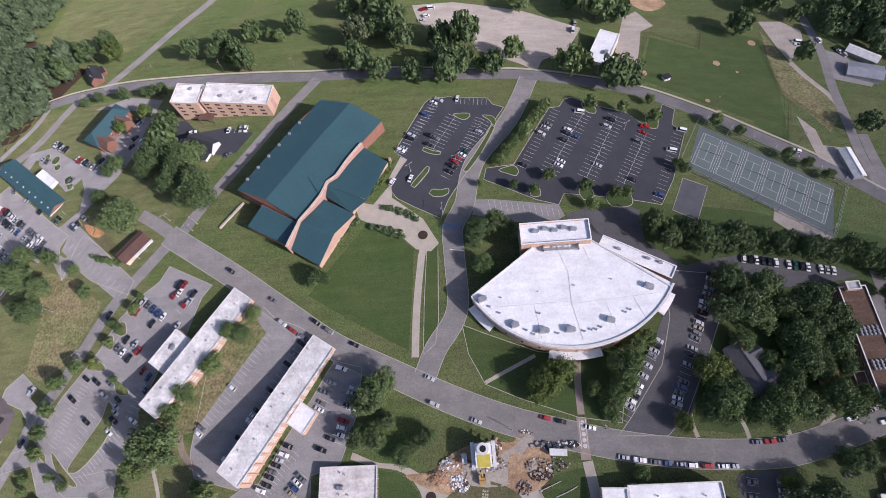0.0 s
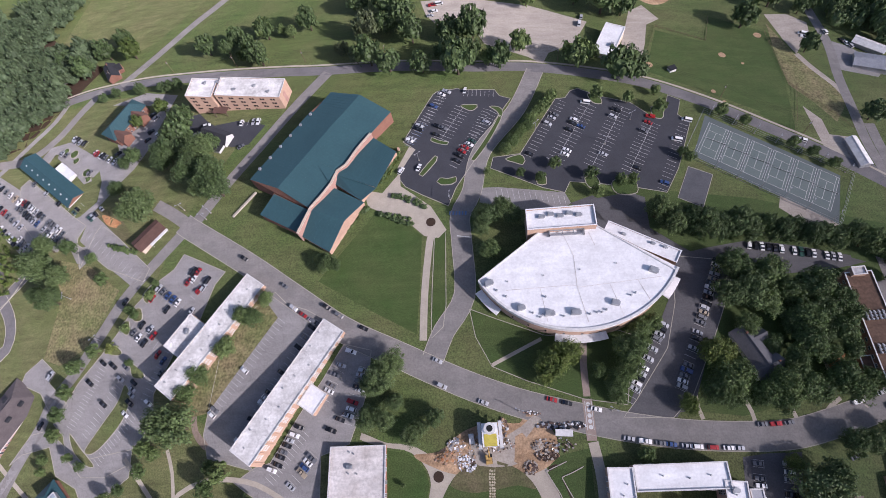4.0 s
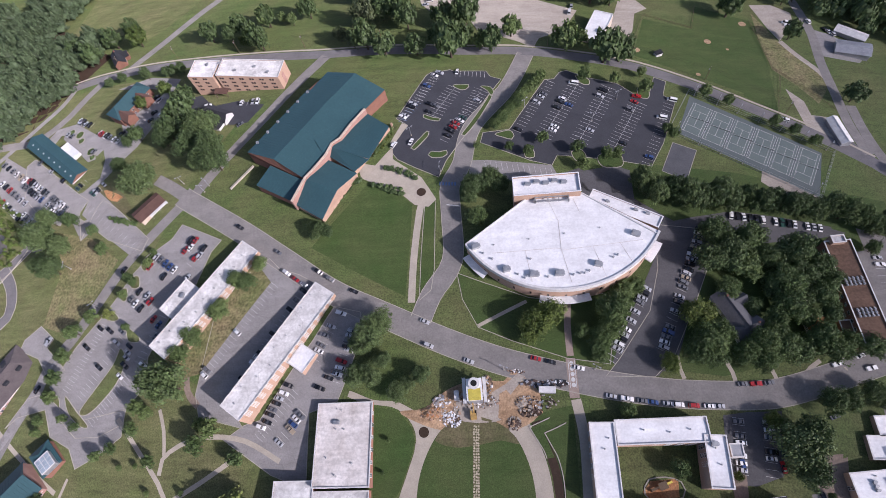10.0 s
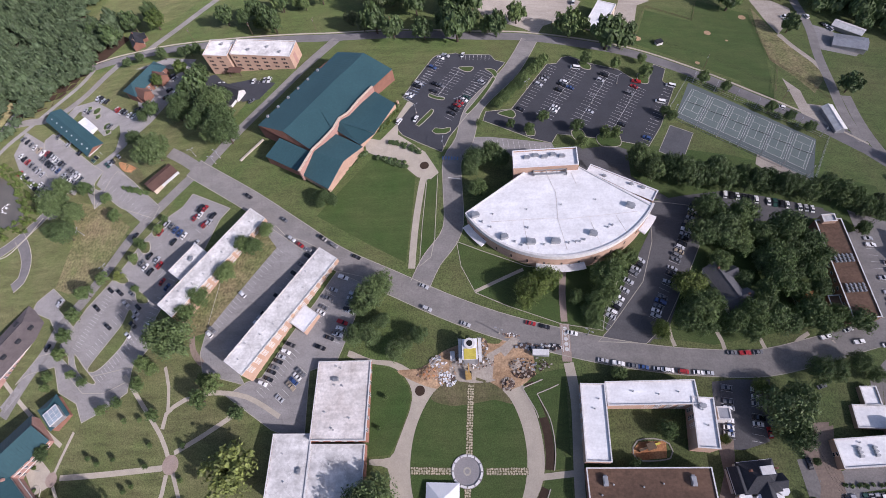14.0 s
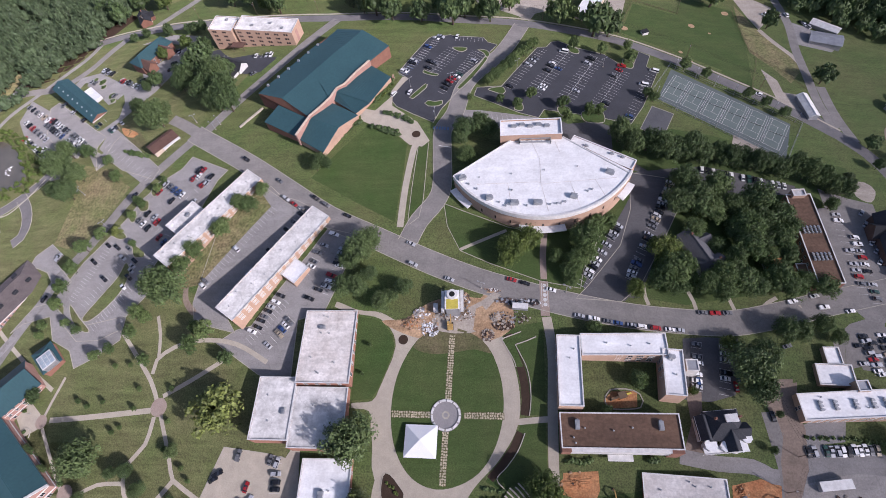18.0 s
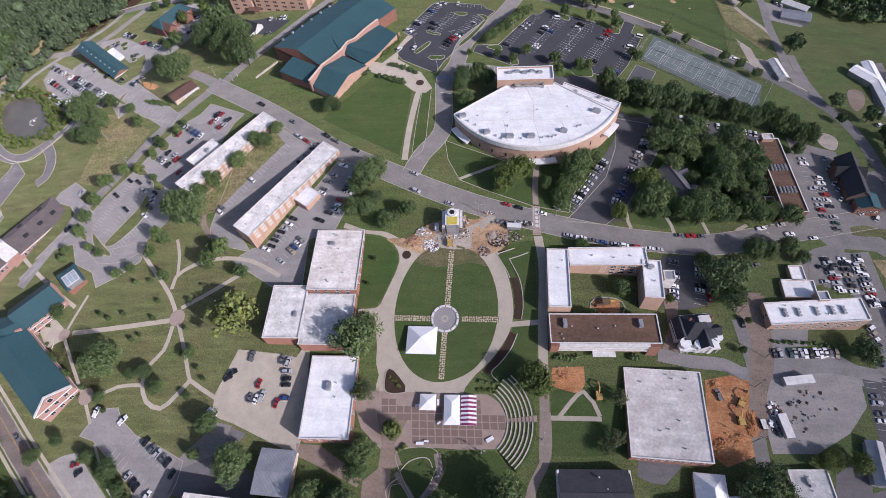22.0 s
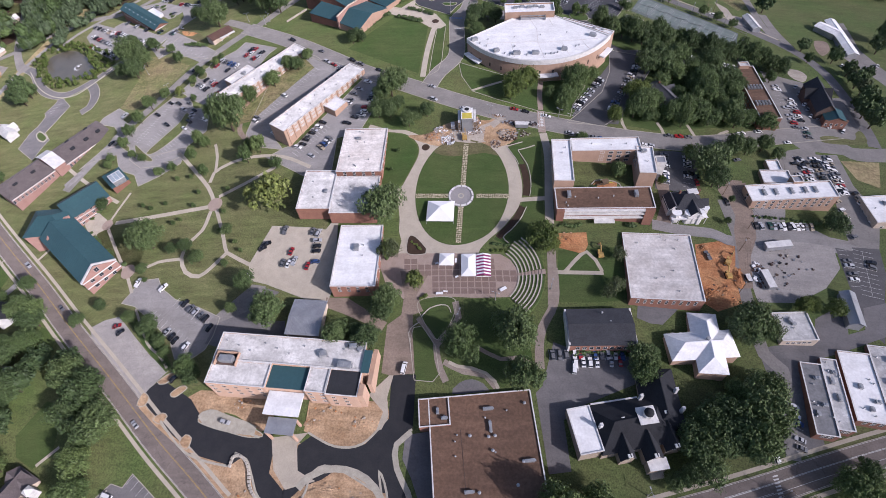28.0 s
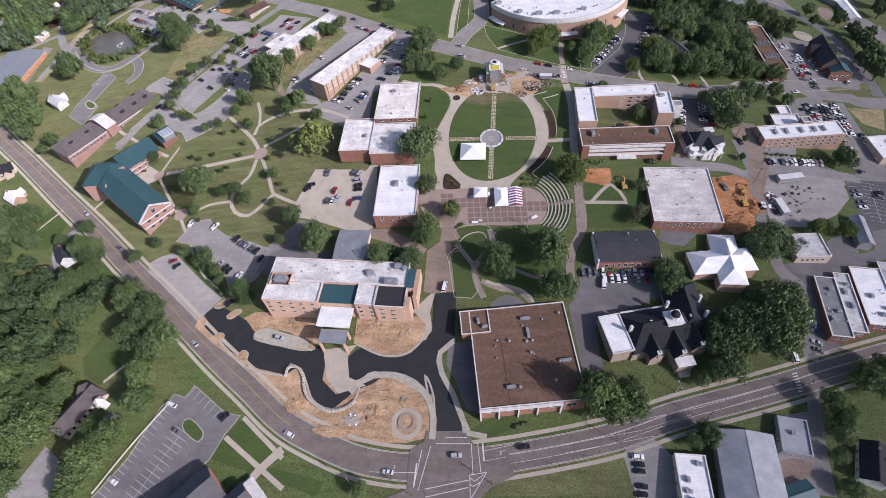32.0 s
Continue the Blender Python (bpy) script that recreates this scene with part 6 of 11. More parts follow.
lot = area("east_hall_lot", [(152.5, 30.5), (180.2, 40.5), (180.9, 36.1), (178.4, 28.1), (152.9, 24.0)], M_GREYLOT, "strip of asphalt car park along the east hall", edge=False)
stall_lines(lot, (160.3, 25.7), (191.6, 28.4), 13, 5.0, -1, fill=0.95)
lot = area("salvage_yard", [(152.9, 7.6), (163.6, 15.9), (199.1, 17.4), (198.3, 2.4), (187.2, -9.6), (170.7, -18.9), (151.6, -20.2), (150.8, -6.8)], M_PALELOT, "patchy grey yard with scattered rubble", category="yard", edge=False)
lot = area("corner_lot", [(200.0, 15.8), (223.5, 16.6), (221.0, 2.0), (214.0, -14.0), (205.5, -36.0), (199.6, -29.0), (199.4, -6.0)], M_ARENALOT, "dark asphalt corner car park", edge=False)
stall_lines(lot, (200.6, 13.5), (200.2, -7.0), 8, 5.0, 1, fill=0.6)
stall_lines(lot, (213.5, 14.0), (209.0, -12.0), 10, 5.0, 1, fill=0.35, spine=True)
stall_lines(lot, (213.5, 14.0), (209.0, -12.0), 10, 5.0, -1, fill=0.4)
lot = area("old_hall_lot", [(49.8, -65.3), (55.4, -45.8), (67.7, -50.0), (89.9, -50.7), (89.4, -62.5), (68.1, -71.8), (58.1, -78.9), (60.1, -98.3), (51.1, -99.8), (46.9, -68.2)], M_MIDLOT, "grey yard behind the old stone hall", edge=False)
stall_lines(lot, (53.4, -54.2), (86.8, -52.3), 11, 5.0, 1, fill=0.75)
area("shop_lot", [(151.5, -52.3), (164.4, -49.6), (163.5, -83.0), (150.8, -88.2), (147.8, -75.0)], M_MIDLOT, "narrow asphalt lot beside the shops", edge=False)
stall_lines(bpy.data.objects["shop_lot"], (152.8, -65.3), (151.0, -85.2), 6, 4.5, 1, fill=0.7, slant=1.5)
area("church_drive", [(-204.0, -155.9), (-198.2, -147.1), (-192.7, -134.1), (-183.7, -139.2), (-179.0, -145.4), (-180.0, -155.4)], M_GREYLOT, "grey asphalt drive beside the church", edge=False, category="road")
lot = area("church_lot", [(-159.5, -154.8), (-148.7, -138.5), (-140.5, -116.1), (-135.4, -110.5), (-129.5, -111.9), (-126.6, -106.3), (-107.8, -118.7), (-100.1, -119.9), (-105.3, -127.7), (-109.5, -137.8), (-122.7, -153.7)], M_MIDLOT, "grey asphalt church car park with white lines")
stall_lines(lot, (-138.6, -114.7), (-158.0, -154.7), 17, 5.0, 1, fill=0.05)
stall_lines(lot, (-126.1, -126.7), (-139.5, -154.2), 11, 4.8, 1, spine=True, fill=0.05)
stall_lines(lot, (-126.1, -126.7), (-139.5, -154.2), 11, 4.8, -1, fill=0.1)
stall_lines(lot, (-125.6, -107.0), (-110.4, -117.3), 5, 4.6, -1, fill=0.0)
islands(lot, [(-127.2, -123.4), (-124.1, -121.4), (-115.9, -127.2), (-117.3, -131.1), (-124.4, -127.3)])
lot = area("south_side_lot", [(66.7, -126.7), (76.6, -124.5), (83.2, -130.9), (82.5, -145.9), (67.2, -146.6), (64.2, -131.7)], M_GREYLOT, "pale worn lot across the street", edge=False)
stall_lines(lot, (67.2, -127.9), (67.2, -146.6), 7, 4.8, 1, fill=0.8)
area("shed_yard", [(128.7, -113.8), (142.6, -110.5), (136.4, -142.6), (120.7, -143.5)], M_GREYLOT, "grey yard between sheds", category="yard", edge=False)

area("quad_margin", [(-172, 122), (-205, 76), (-262, 22), (-190, -45), (-120, -75), (-60, -45), (-55, 70), (-100, 75), (-140, 95)], M_OLIVE, "olive grass round the green", category="lawn", edge=False, lift=0.012)
# ---- the green, the oval and the plaza ----
area("quad_lawn", [(-199.0, -8.9), (-163.1, 67.5), (-83.6, 53.9), (-88.1, 13.9), (-96.9, -8.3), (-125.9, -29.3), (-148.5, -26.5), (-188.8, -12.1), (-219.6, 31.8)], M_OLIVE, "sloping grassy green with footpaths", category="lawn", edge=False, lift=0.02)


def path(name, pts, width, label, material=None, lift=0.07):
    return strip(name, pts, width, material or M_CONCRETE, lift, label, "footpath")


for pts, wd in (
    ([(-187.7, 23.9), (-163.2, 25.7), (-129.9, 28.9)], 2.6), ([(-127.7, 33.1), (-133.7, 42.4), (-149.0, 58.1), (-162.4, 71.2)], 2.2),
    ([(-125.0, 35.3), (-110.4, 43.2), (-94.6, 52.9)], 2.2), ([(-133.8, 45.7), (-133.1, 52.4), (-124.4, 58.5), (-109.8, 61.6), (-91.1, 59.4), (-73.6, 50.8)], 2.2),
    ([(-132.5, 54.0), (-134.5, 64.7), (-138.7, 74.5)], 1.8), ([(-124.0, 26.6), (-116.4, 11.9), (-110.5, -0.5), (-103.8, -4.1), (-93.7, -9.1)], 2.0),
    ([(-127.4, 26.0), (-129.0, 13.9), (-136.2, 5.3), (-136.5, -1.9), (-131.5, -10.5), (-122.9, -13.4), (-116.6, -8.0), (-110.5, -0.5)], 2.2),
    ([(-159.7, -8.4), (-149.7, -3.7), (-136.2, -2.7)], 1.8), ([(-190.7, 20.0), (-179.4, 5.4), (-169.5, -6.7)], 1.8), ([(-185.8, 44.7), (-189.6, 33.1), (-191.9, 25.0)], 1.6),
    ([(-249.3, 75.3), (-229.7, 61.5), (-209.6, 48.5), (-191.7, 38.3)], 2.2), ([(-230.3, 2.8), (-224.7, 10.5)], 1.8), ([(-166.7, -9.7), (-159.2, -21.0)], 1.8),
):
    path("footpath", pts, wd, "pale concrete footpath across the green")


def disc(name, c, r, material, label, lift=0.1, category="paving", inner=0.0):
    line = [Vector(c) + Vector((math.cos(a), math.sin(a))) * r for a in [2 * math.pi * i / 36 for i in range(36)]]
    if inner:
        bm = ribbon_bm(line, 0, r - inner, lift, True)
    else:
        bm = flat_poly([(q.x, q.y) for q in line])
        bmesh.ops.triangulate(bm, faces=bm.faces)
        drape(bm, lift)
    return tagged(part(name, bm, material), label, category, kind="structure")


disc("brick_circle", (-126.0, 30.3), 4.3, M_PAVER, "round brick paving where footpaths meet")
disc("brick_circle", (-192.6, 23.1), 3.4, M_PAVER, "round brick paving before the brick hall")
disc("brick_circle", (-166.4, -8.3), 4.2, M_PAVER, "round brick paving at the hall's end")
patch("hall_forecourt", [(-210.2, 26.1), (-209.4, 37.1), (-194.5, 26.8), (-192.6, 20.2), (-200.9, 15.8)], M_CONCRETE, 0.08, "pale concrete forecourt of the brick hall", "paving")
OVC = ((11.3, 29.9))
OV = [(10.6, 68.7), (-1.9, 62.6), (-10.1, 48.4), (-12.7, 32.3), (-10.4, 17.2), (-4.0, 6.5), (5.0, 1.5), (14.8, 1.9), (25.6, 7.7), (32.8, 18.8), (36.0, 33.9), (33.8, 49.7), (26.5, 62.2)]
area("oval_lawn", OV, M_LAWN, "oval mown lawn crossed by stone paths", category="lawn", rounded=True, edge=False, lift=0.06)
OVW = [(-43.0, 79.5), (-31.9, 75.4), (-21.0, 74.2), (-10.0, 68.8), (0.0, 66.5), (10.7, 67.5), (23.0, 67.0), (33.6, 66.6), (37.3, 60.1), (40.5, 52.4), (42.4, 44.0), (43.1, 36.6), (42.7, 30.3), (40.9, 24.1), (37.4, 17.9), (32.3, 11.0), (26.3, 5.0), (21.8, -0.8), (20.6, -4.6), (0.0, -4.9), (-18.6, -5.2), (-18.4, -0.8), (-17.6, 3.3), (-19.3, 8.3), (-19.8, 16.8), (-21.2, 23.8), (-22.4, 30.4), (-30.6, 31.6), (-30.8, 33.6), (-21.6, 34.6), (-18.9, 39.4), (-16.4, 46.0), (-13.6, 53.8), (-12.7, 58.7), (-14.1, 64.2), (-18.5, 69.5), (-23.7, 72.2), (-34.0, 73.8), (-43.8, 77.0)]
patch("oval_walk", OVW, M_CONCRETE, 0.04, "broad pale concrete walk round the oval lawn", "paving", rounded=True)
patch("worn_grass", [(-4.6, 58.4), (-0.6, 63.6), (5.0, 66.6), (11.7, 67.9), (19.0, 66.4), (26.4, 62.4), (30.6, 56.6), (23.3, 58.2), (13.1, 56.4), (3.5, 55.6)], M_WORN, 0.085, "worn brownish grass at the end of the oval", "lawn", rounded=True)
patch("side_lawn", [(-31.0, 34.6), (-21.8, 35.6), (-19.6, 39.4), (-17.0, 46.0), (-14.2, 53.8), (-13.3, 58.7), (-14.8, 63.8), (-19.0, 68.8), (-24.0, 71.3), (-31.0, 72.2), (-31.8, 55.0)], M_LAWN, 0.03, "mown lawn between the classroom block and the walk", "lawn")
patch("side_lawn", [(43.4, 31.2), (43.8, 37.0), (42.8, 46.0), (38.0, 60.0), (35.0, 66.5), (44.0, 70.0), (53.8, 72.0), (53.8, 31.8)], M_LAWN, 0.03, "mown lawn between the oval walk and the residence hall", "lawn")
patch("side_lawn", [(43.0, 27.6), (53.6, 28.6), (53.8, 3.0), (42.0, -2.0), (28.5, 5.0), (33.0, 10.6), (38.4, 17.6), (41.6, 23.6)], M_LAWN, 0.03, "mown lawn beside the curved seats", "lawn")
strip("dark_bed", [(37.8, 65.6), (40.2, 59.2), (43.2, 51.8), (45.0, 44.0), (45.5, 37.0), (44.9, 31.2)], 3.6, M_MULCH, 0.05, "dark planting bed curving beside the oval walk", "planting bed")
strip("dark_bed", [(43.0, 24.4), (39.9, 17.6), (35.2, 11.2), (30.4, 5.8)], 3.2, M_MULCH, 0.05, "dark planting bed curving towards the seats", "planting bed")
M_MEDAL = mat("lilac_grey_stone", (0.30, 0.285, 0.285), 0.85, var=0.08, scale=0.3, fine=2.0, tint=(0.25, 0.24, 0.245))
medallion = disc("medallion", OVC, 6.7, M_MEDAL, "round grey stone medallion in the oval", 0.12)
part("inlay", ribbon_bm([Vector(OVC) + Vector((math.cos(2 * math.pi * i / 36), math.sin(2 * math.pi * i / 36))) * 1.3 for i in range(36)], -0.35, 0.35, 0.135, True), M_KERB, medallion)
for k in range(12):
    arc = [Vector(OVC) + Vector((math.cos(a), math.sin(a))) * 6.0 for a in [2 * math.pi * (k + 0.09 + 0.82 * i / 6) / 12 for i in range(7)]]
    tagged(part("stone_bench", ribbon_bm(arc, -0.42, 0.42, 0.12, thick=0.45), M_TRIM), "curved pale stone bench round the grey medallion", "bench", "benches round the medallion")
for nm, p, q in (("stone_path", (12.7, 61.4), (12.1, 36.2)), ("stone_path", (11.5, 24.4), (10.9, 2.3)), ("stone_path", (-12.4, 29.6), (5.5, 29.8)), ("stone_path", (19.0, 30.0), (36.3, 30.5)), ("stone_path", (19.4, 27.1), (18.9, 27.3))):
    if (Vector(p) - Vector(q)).length > 3:
        path(nm, [p, q], 2.8, "pale flagstone path over the oval lawn", M_WORN, 0.1)
PLAZA = [(-26.8, -3.8), (31.7, -3.2), (36.5, -6.1), (41.1, -13.0), (41.0, -20.0), (35.7, -25.3), (20.0, -26.2), (1.2, -25.8), (-11.7, -29.5), (-23.4, -19.5), (-27.5, -10.0)]
plaza = patch("plaza", PLAZA, M_PAVER, 0.06, "brick-paved plaza with paler grid lines", "paving")
islands(ground, [(-14.2, 5.1), (-11.1, 5.7), (-4.8, -1.1), (-4.9, -3.8), (-13.8, -3.7)], material=M_MULCH, name="planting_bed")
area("tree_garden", [(-6.9, -28.7), (2.3, -26.0), (10.6, -27.3), (9.9, -36.0), (3.3, -46.6), (-4.4, -36.5)], M_LAWN, "small teardrop lawn with a pale kerb", category="lawn", rounded=True)
area("south_lawn", [(14.8, -27.1), (35.1, -25.9), (41.1, -32.0), (48.8, -39.2), (44.7, -45.8), (46.3, -56.4), (32.9, -66.7), (17.6, -59.9), (8.7, -56.3), (6.4, -47.4), (15.0, -34.9)], M_LAWN, "shaded lawn under big trees", category="lawn", edge=False)
area("strip_lawn", [(-8.1, -41.3), (-4.1, -40.3), (2.5, -49.3), (5.0, -61.7), (2.3, -65.3), (-6.0, -64.8), (-9.2, -47.9)], M_LAWN, "narrow lawn with a low pale wall", category="lawn")
for pts, wd in (([(10.7, -28.2), (12.5, -35.9), (7.2, -43.6), (2.9, -49.3), (5.4, -60.0), (8.1, -65.1)], 3.0), ([(-6.4, -36.5), (-0.9, -43.0), (2.9, -48.4)], 2.2), ([(6.7, -56.4), (15.6, -60.4), (25.3, -61.7), (30.0, -66.8)], 2.6), ([(57.1, -9.4), (56.8, -26.5), (50.8, -39.1), (49.0, -48.3), (49.1, -58.0)], 4.0), ([(21.3, -49.5), (32.0, -54.4), (40.6, -53.2), (46.3, -56.4)], 1.8)):
    path("garden_path", pts, wd, "worn brown brick path through the shaded garden", M_BRICKWALK)
path("long_walk", [(55.4, 74.3), (57.4, 58.0), (56.6, 30.0), (56.4, 12.0), (56.4, 4.0)], 4.3, "straight pale concrete walk beside the residence hall")
path("brick_walk", [(56.4, 4.0), (56.4, -8.0), (55.8, -28.3)], 4.3, "worn brick walk beside the court garden", M_BRICKWALK)
path("cross_walk_path", [(41.6, 28.4), (49.0, 29.4), (57.0, 30.4)], 2.5, "short concrete link to the oval walk")
path("lawn_walk", [(-15.4, 118.3), (-14.6, 141.2), (-12.3, 166.3), (-11.0, 172.3)], 3.4, "straight tan concrete walk along the lawn")
patch("entry_plaza", [(-46.3, 196.0), (-43.8, 197.8), (-37.0, 195.9), (-28.1, 208.0), (-20.3, 222.5), (-23.8, 224.3), (-29.5, 211.0), (-27.5, 199.4), (-11.7, 186.4), (-3.9, 172.7), (-7.8, 168.5), (-15.0, 170.0), (-21.6, 176.5), (-43.9, 188.3)], M_CONCRETE, 0.07, "tan concrete entry plaza of the recreation hall", "paving")
disc("planter_circle", (-11.7, 177.4), 2.4, M_MULCH, "round dark planting bed in the plaza", 0.14)
area("great_lawn", [(-67.3, 149.6), (-40.2, 184.1), (-22.7, 176.6), (-16.1, 170.1), (-16.8, 145.7), (-18.4, 121.4), (-40.7, 133.6)], M_LAWN, "broad mown lawn before the recreation hall", category="lawn", edge=False)
area("verge_lawn", [(-9.9, 168.6), (-4.4, 172.1), (-4.7, 134.5), (-6.2, 124.2), (-11.7, 119.2), (-11.2, 141.1)], M_LAWN, "narrow lawn strip beside the drive", category="lawn")
area("arena_lawn", [(6.0, 132.1), (17.8, 127.2), (38.6, 119.3), (56.0, 117.3), (71.9, 121.1), (82.8, 116.9), (73.6, 98.2), (71.7, 89.0), (53.3, 91.6), (29.7, 99.6), (15.1, 105.9), (8.3, 119.2)], M_LAWN, "dark lawn round the arena's curved front", category="lawn")
path("arena_path", [(15.1, 106.5), (24.9, 111.4), (37.5, 117.6)], 1.6, "thin pale concrete path")
path("memorial_walk", [(56.0, 117.3), (54.8, 106.3), (54.8, 92.6)], 3.0, "narrow paved walk under trees", M_PAVER)
path("street_crossing", [(54.7, 91.6), (55.0, 74.8)], 4.2, "brick crossing with white paving squares", M_PAVER, 0.12)
for i in range(5):
    p = Vector((54.9, 89.4)).lerp(Vector((55.1, 80.2)), i / 4)
    disc("crossing_square", (p.x, p.y), 0.9, M_PAINT, "white square of the street crossing", 0.15)
# ---- the entrance works in the south ----
area("works_ground", [(-86.0, -92.6), (-77.2, -88.0), (-48.3, -92.8), (-17.9, -72.8), (-14.4, -82.2), (-18.2, -92.7), (-5.2, -124.2), (-11.9, -126.9), (-24.1, -129.8), (-42.1, -130.2), (-64.1, -126.7), (-79.6, -122.9), (-104.6, -96.5), (-124.9, -85.8), (-133.6, -84.0), (-110.4, -73.7), (-105.0, -70.7), (-94.5, -70.9)], M_DIRT, "bare orange-tan earth of the building works", category="bare ground", edge=False, lift=0.03)
fresh = area("new_drive", [(-126.4, -65.6), (-108.5, -74.8), (-100.4, -83.3), (-86.4, -87.5), (-71.8, -90.3), (-67.0, -86.4), (-64.3, -94.2), (-64.5, -104.1), (-56.1, -111.3), (-41.4, -105.8), (-35.4, -101.5), (-26.3, -102.6), (-15.7, -109.5), (-17.8, -100.0), (-13.6, -109.7), (-12.1, -123.7), (-0.4, -124.0), (-2.8, -113.6), (-10.4, -101.3), (-12.3, -92.7), (-5.3, -85.1), (-5.0, -85.1), (-5.3, -62.4), (-16.2, -62.4), (-15.7, -81.3), (-24.7, -91.6), (-36.3, -93.5), (-47.6, -88.4), (-53.7, -92.9), (-54.1, -102.9), (-46.5, -105.8), (-51.8, -111.6), (-58.3, -117.2), (-68.0, -113.2), (-72.3, -106.1), (-77.2, -98.0), (-82.6, -101.7), (-104.0, -97.2), (-120.8, -84.3), (-135.4, -77.0), (-131.4, -69.8)], M_FRESH, "fresh black asphalt drive with new kerbs", category="road", edge=False, lift=0.06)
patch("drop_off_paving", [(-66.3, -90.3), (-62.8, -102.9), (-56.3, -110.1), (-43.9, -106.4), (-52.2, -102.8), (-54.3, -92.9), (-50.3, -87.8)], M_CONCRETE, 0.1, "pale concrete paving under the porch", "paving")
for pts in ([(-15.6, -110.7), (-17.7, -101.4), (-13.6, -109.7), (-12.0, -124.3)], [(0.3, -125.3), (-2.8, -113.6), (-10.4, -101.3), (-12.3, -92.7), (-5.3, -85.1)], [(-101.8, -83.3), (-86.7, -86.2), (-71.8, -90.3)], [(-50.3, -87.8), (-37.7, -92.9), (-26.0, -91.6), (-16.3, -81.3)], [(-81.6, -96.7), (-75.6, -99.2), (-71.5, -106.1), (-67.2, -113.2), (-58.4, -116.8), (-48.7, -113.0), (-45.5, -103.1), (-36.8, -100.9), (-15.6, -110.7)], [(-120.8, -84.3), (-103.9, -97.5), (-82.5, -102.0), (-82.0, -97.9)]):
    kerb(fresh, pts, 0.9, 0.22, lift=0.0)
islands(fresh, [(-102.6, -83.3), (-97.0, -79.3), (-87.6, -82.2), (-70.7, -89.0), (-77.4, -90.3), (-90.7, -87.5), (-99.8, -85.4)], [(-128.3, -67.0), (-122.5, -62.8), (-118.6, -62.9), (-124.2, -67.9)], [(-119.8, -72.4), (-115.4, -68.9), (-112.1, -69.7), (-117.0, -73.9)], [(-135.1, -77.7), (-133.9, -72.0), (-130.0, -74.3), (-131.2, -77.8)], [(-124.8, -83.6), (-121.1, -80.9), (-118.1, -82.3), (-120.4, -85.7)], [(-108.7, -93.3), (-106.7, -90.0), (-103.4, -91.3), (-104.3, -95.9)], material=M_DIRT, name="kerbed_island")
disc("fountain_ring", (-24.3, -122.0), 6.6, M_CONCRETE, "round concrete ring of a new fountain", 0.12, inner=4.6)
disc("fountain_ring", (-24.3, -121.4), 3.8, M_PAVER, "inner brick ring of the new fountain", 0.35, inner=2.6)
area("corner_lawn", [(12.4, -118.5), (25.3, -114.2), (19.1, -123.5), (8.4, -127.6), (0.3, -125.3)], M_LAWN, "small lawn at the brown-roofed hall", category="lawn", edge=False)
area("south_field", [(16.3, -140.7), (56.6, -129.6), (64.2, -131.7), (64.9, -146.2), (12.4, -148.4)], M_OLIVE, "patchy mown field across the street", category="field", edge=False)
area("church_lawn", [(-109.5, -137.8), (-105.3, -127.7), (-98.3, -121.2), (-76.9, -135.9), (-86.7, -139.7), (-56.6, -145.5), (-59.8, -151.0)], M_LAWN, "green lawn before the church entrance", category="lawn", edge=False)
for pts, wd in (([(-104.9, -129.0), (-88.0, -139.8), (-74.1, -148.7)], 2.2), ([(-98.5, -120.6), (-76.6, -137.1)], 2.0), ([(-77.4, -133.5), (-86.1, -142.1), (-92.1, -150.4)], 3.5), ([(-175.8, -104.5), (-167.5, -96.3)], 1.5)):
    path("church_path", pts, wd, "pale concrete path across the church lawn")
# ---- the pond ----
POND = [(-334.6, 199.3), (-334.8, 210.8), (-317.7, 213.0), (-294.7, 197.2), (-277.3, 176.2), (-283.2, 168.1), (-301.1, 169.8), (-319.3, 179.5)]
area("reed_bank", [(-347.9, 198.9), (-344.9, 223.6), (-309.7, 221.1), (-270.4, 195.0), (-256.2, 179.1), (-268.9, 161.5), (-290.6, 154.8), (-316.6, 166.4)], M_OLIVE, "reedy bank round the pond", category="bank", rounded=True, edge=False)
tagged(patch("pond_water", POND, M_WATER, 0.12, rounded=True), "small muddy pond with a fountain", "pond", kind="structure")
road("pond_drive", [(-351.5, 195.5), (-340.2, 188.0), (-329.4, 175.9), (-318.5, 164.2), (-306.7, 155.5), (-294.3, 150.5), (-284.5, 151.2), (-272.4, 159.2), (-262.4, 168.7), (-252.1, 179.2), (-250.0, 170.3)], 7.0, M_MIDLOT, "curving dark grey drive with pale kerbs round the pond")
road("pond_drive", [(-272.2, 159.9), (-262.6, 149.5), (-257.4, 139.5), (-257.1, 130.0), (-262.1, 125.5)], 7.0, M_MIDLOT, "short grey drive from the pond to the library", lift=0.1)

patch("lane_verge", [(-362.0, 151.8), (-362.7, 198.6), (-359.3, 232.3), (-348.7, 287.8), (-338.4, 283.8), (-349.2, 219.7), (-351.0, 188.6), (-354.9, 150.2)], M_DRY, 0.03, "dry brown verge along the lane", "verge")
path("valley_lane", [(-361.3, 152.4), (-360.8, 174.0), (-358.1, 194.8), (-352.7, 215.3), (-344.4, 244.2), (-332.1, 281.4)], 5.0, "straight narrow grey lane beside the pond", M_GREYLOT)
path("side_lane", [(-359.9, 197.9), (-374.2, 216.1), (-387.1, 235.7), (-409.0, 278.0), (-431.0, 318.9)], 6.5, "grey lane climbing between trees", M_ROAD, lift=0.09)
path("side_lane", [(-393.3, 248.3), (-391.6, 256.0), (-392.9, 266.9)], 3.5, "dirt track branching off between trees", M_MUD, lift=0.06)
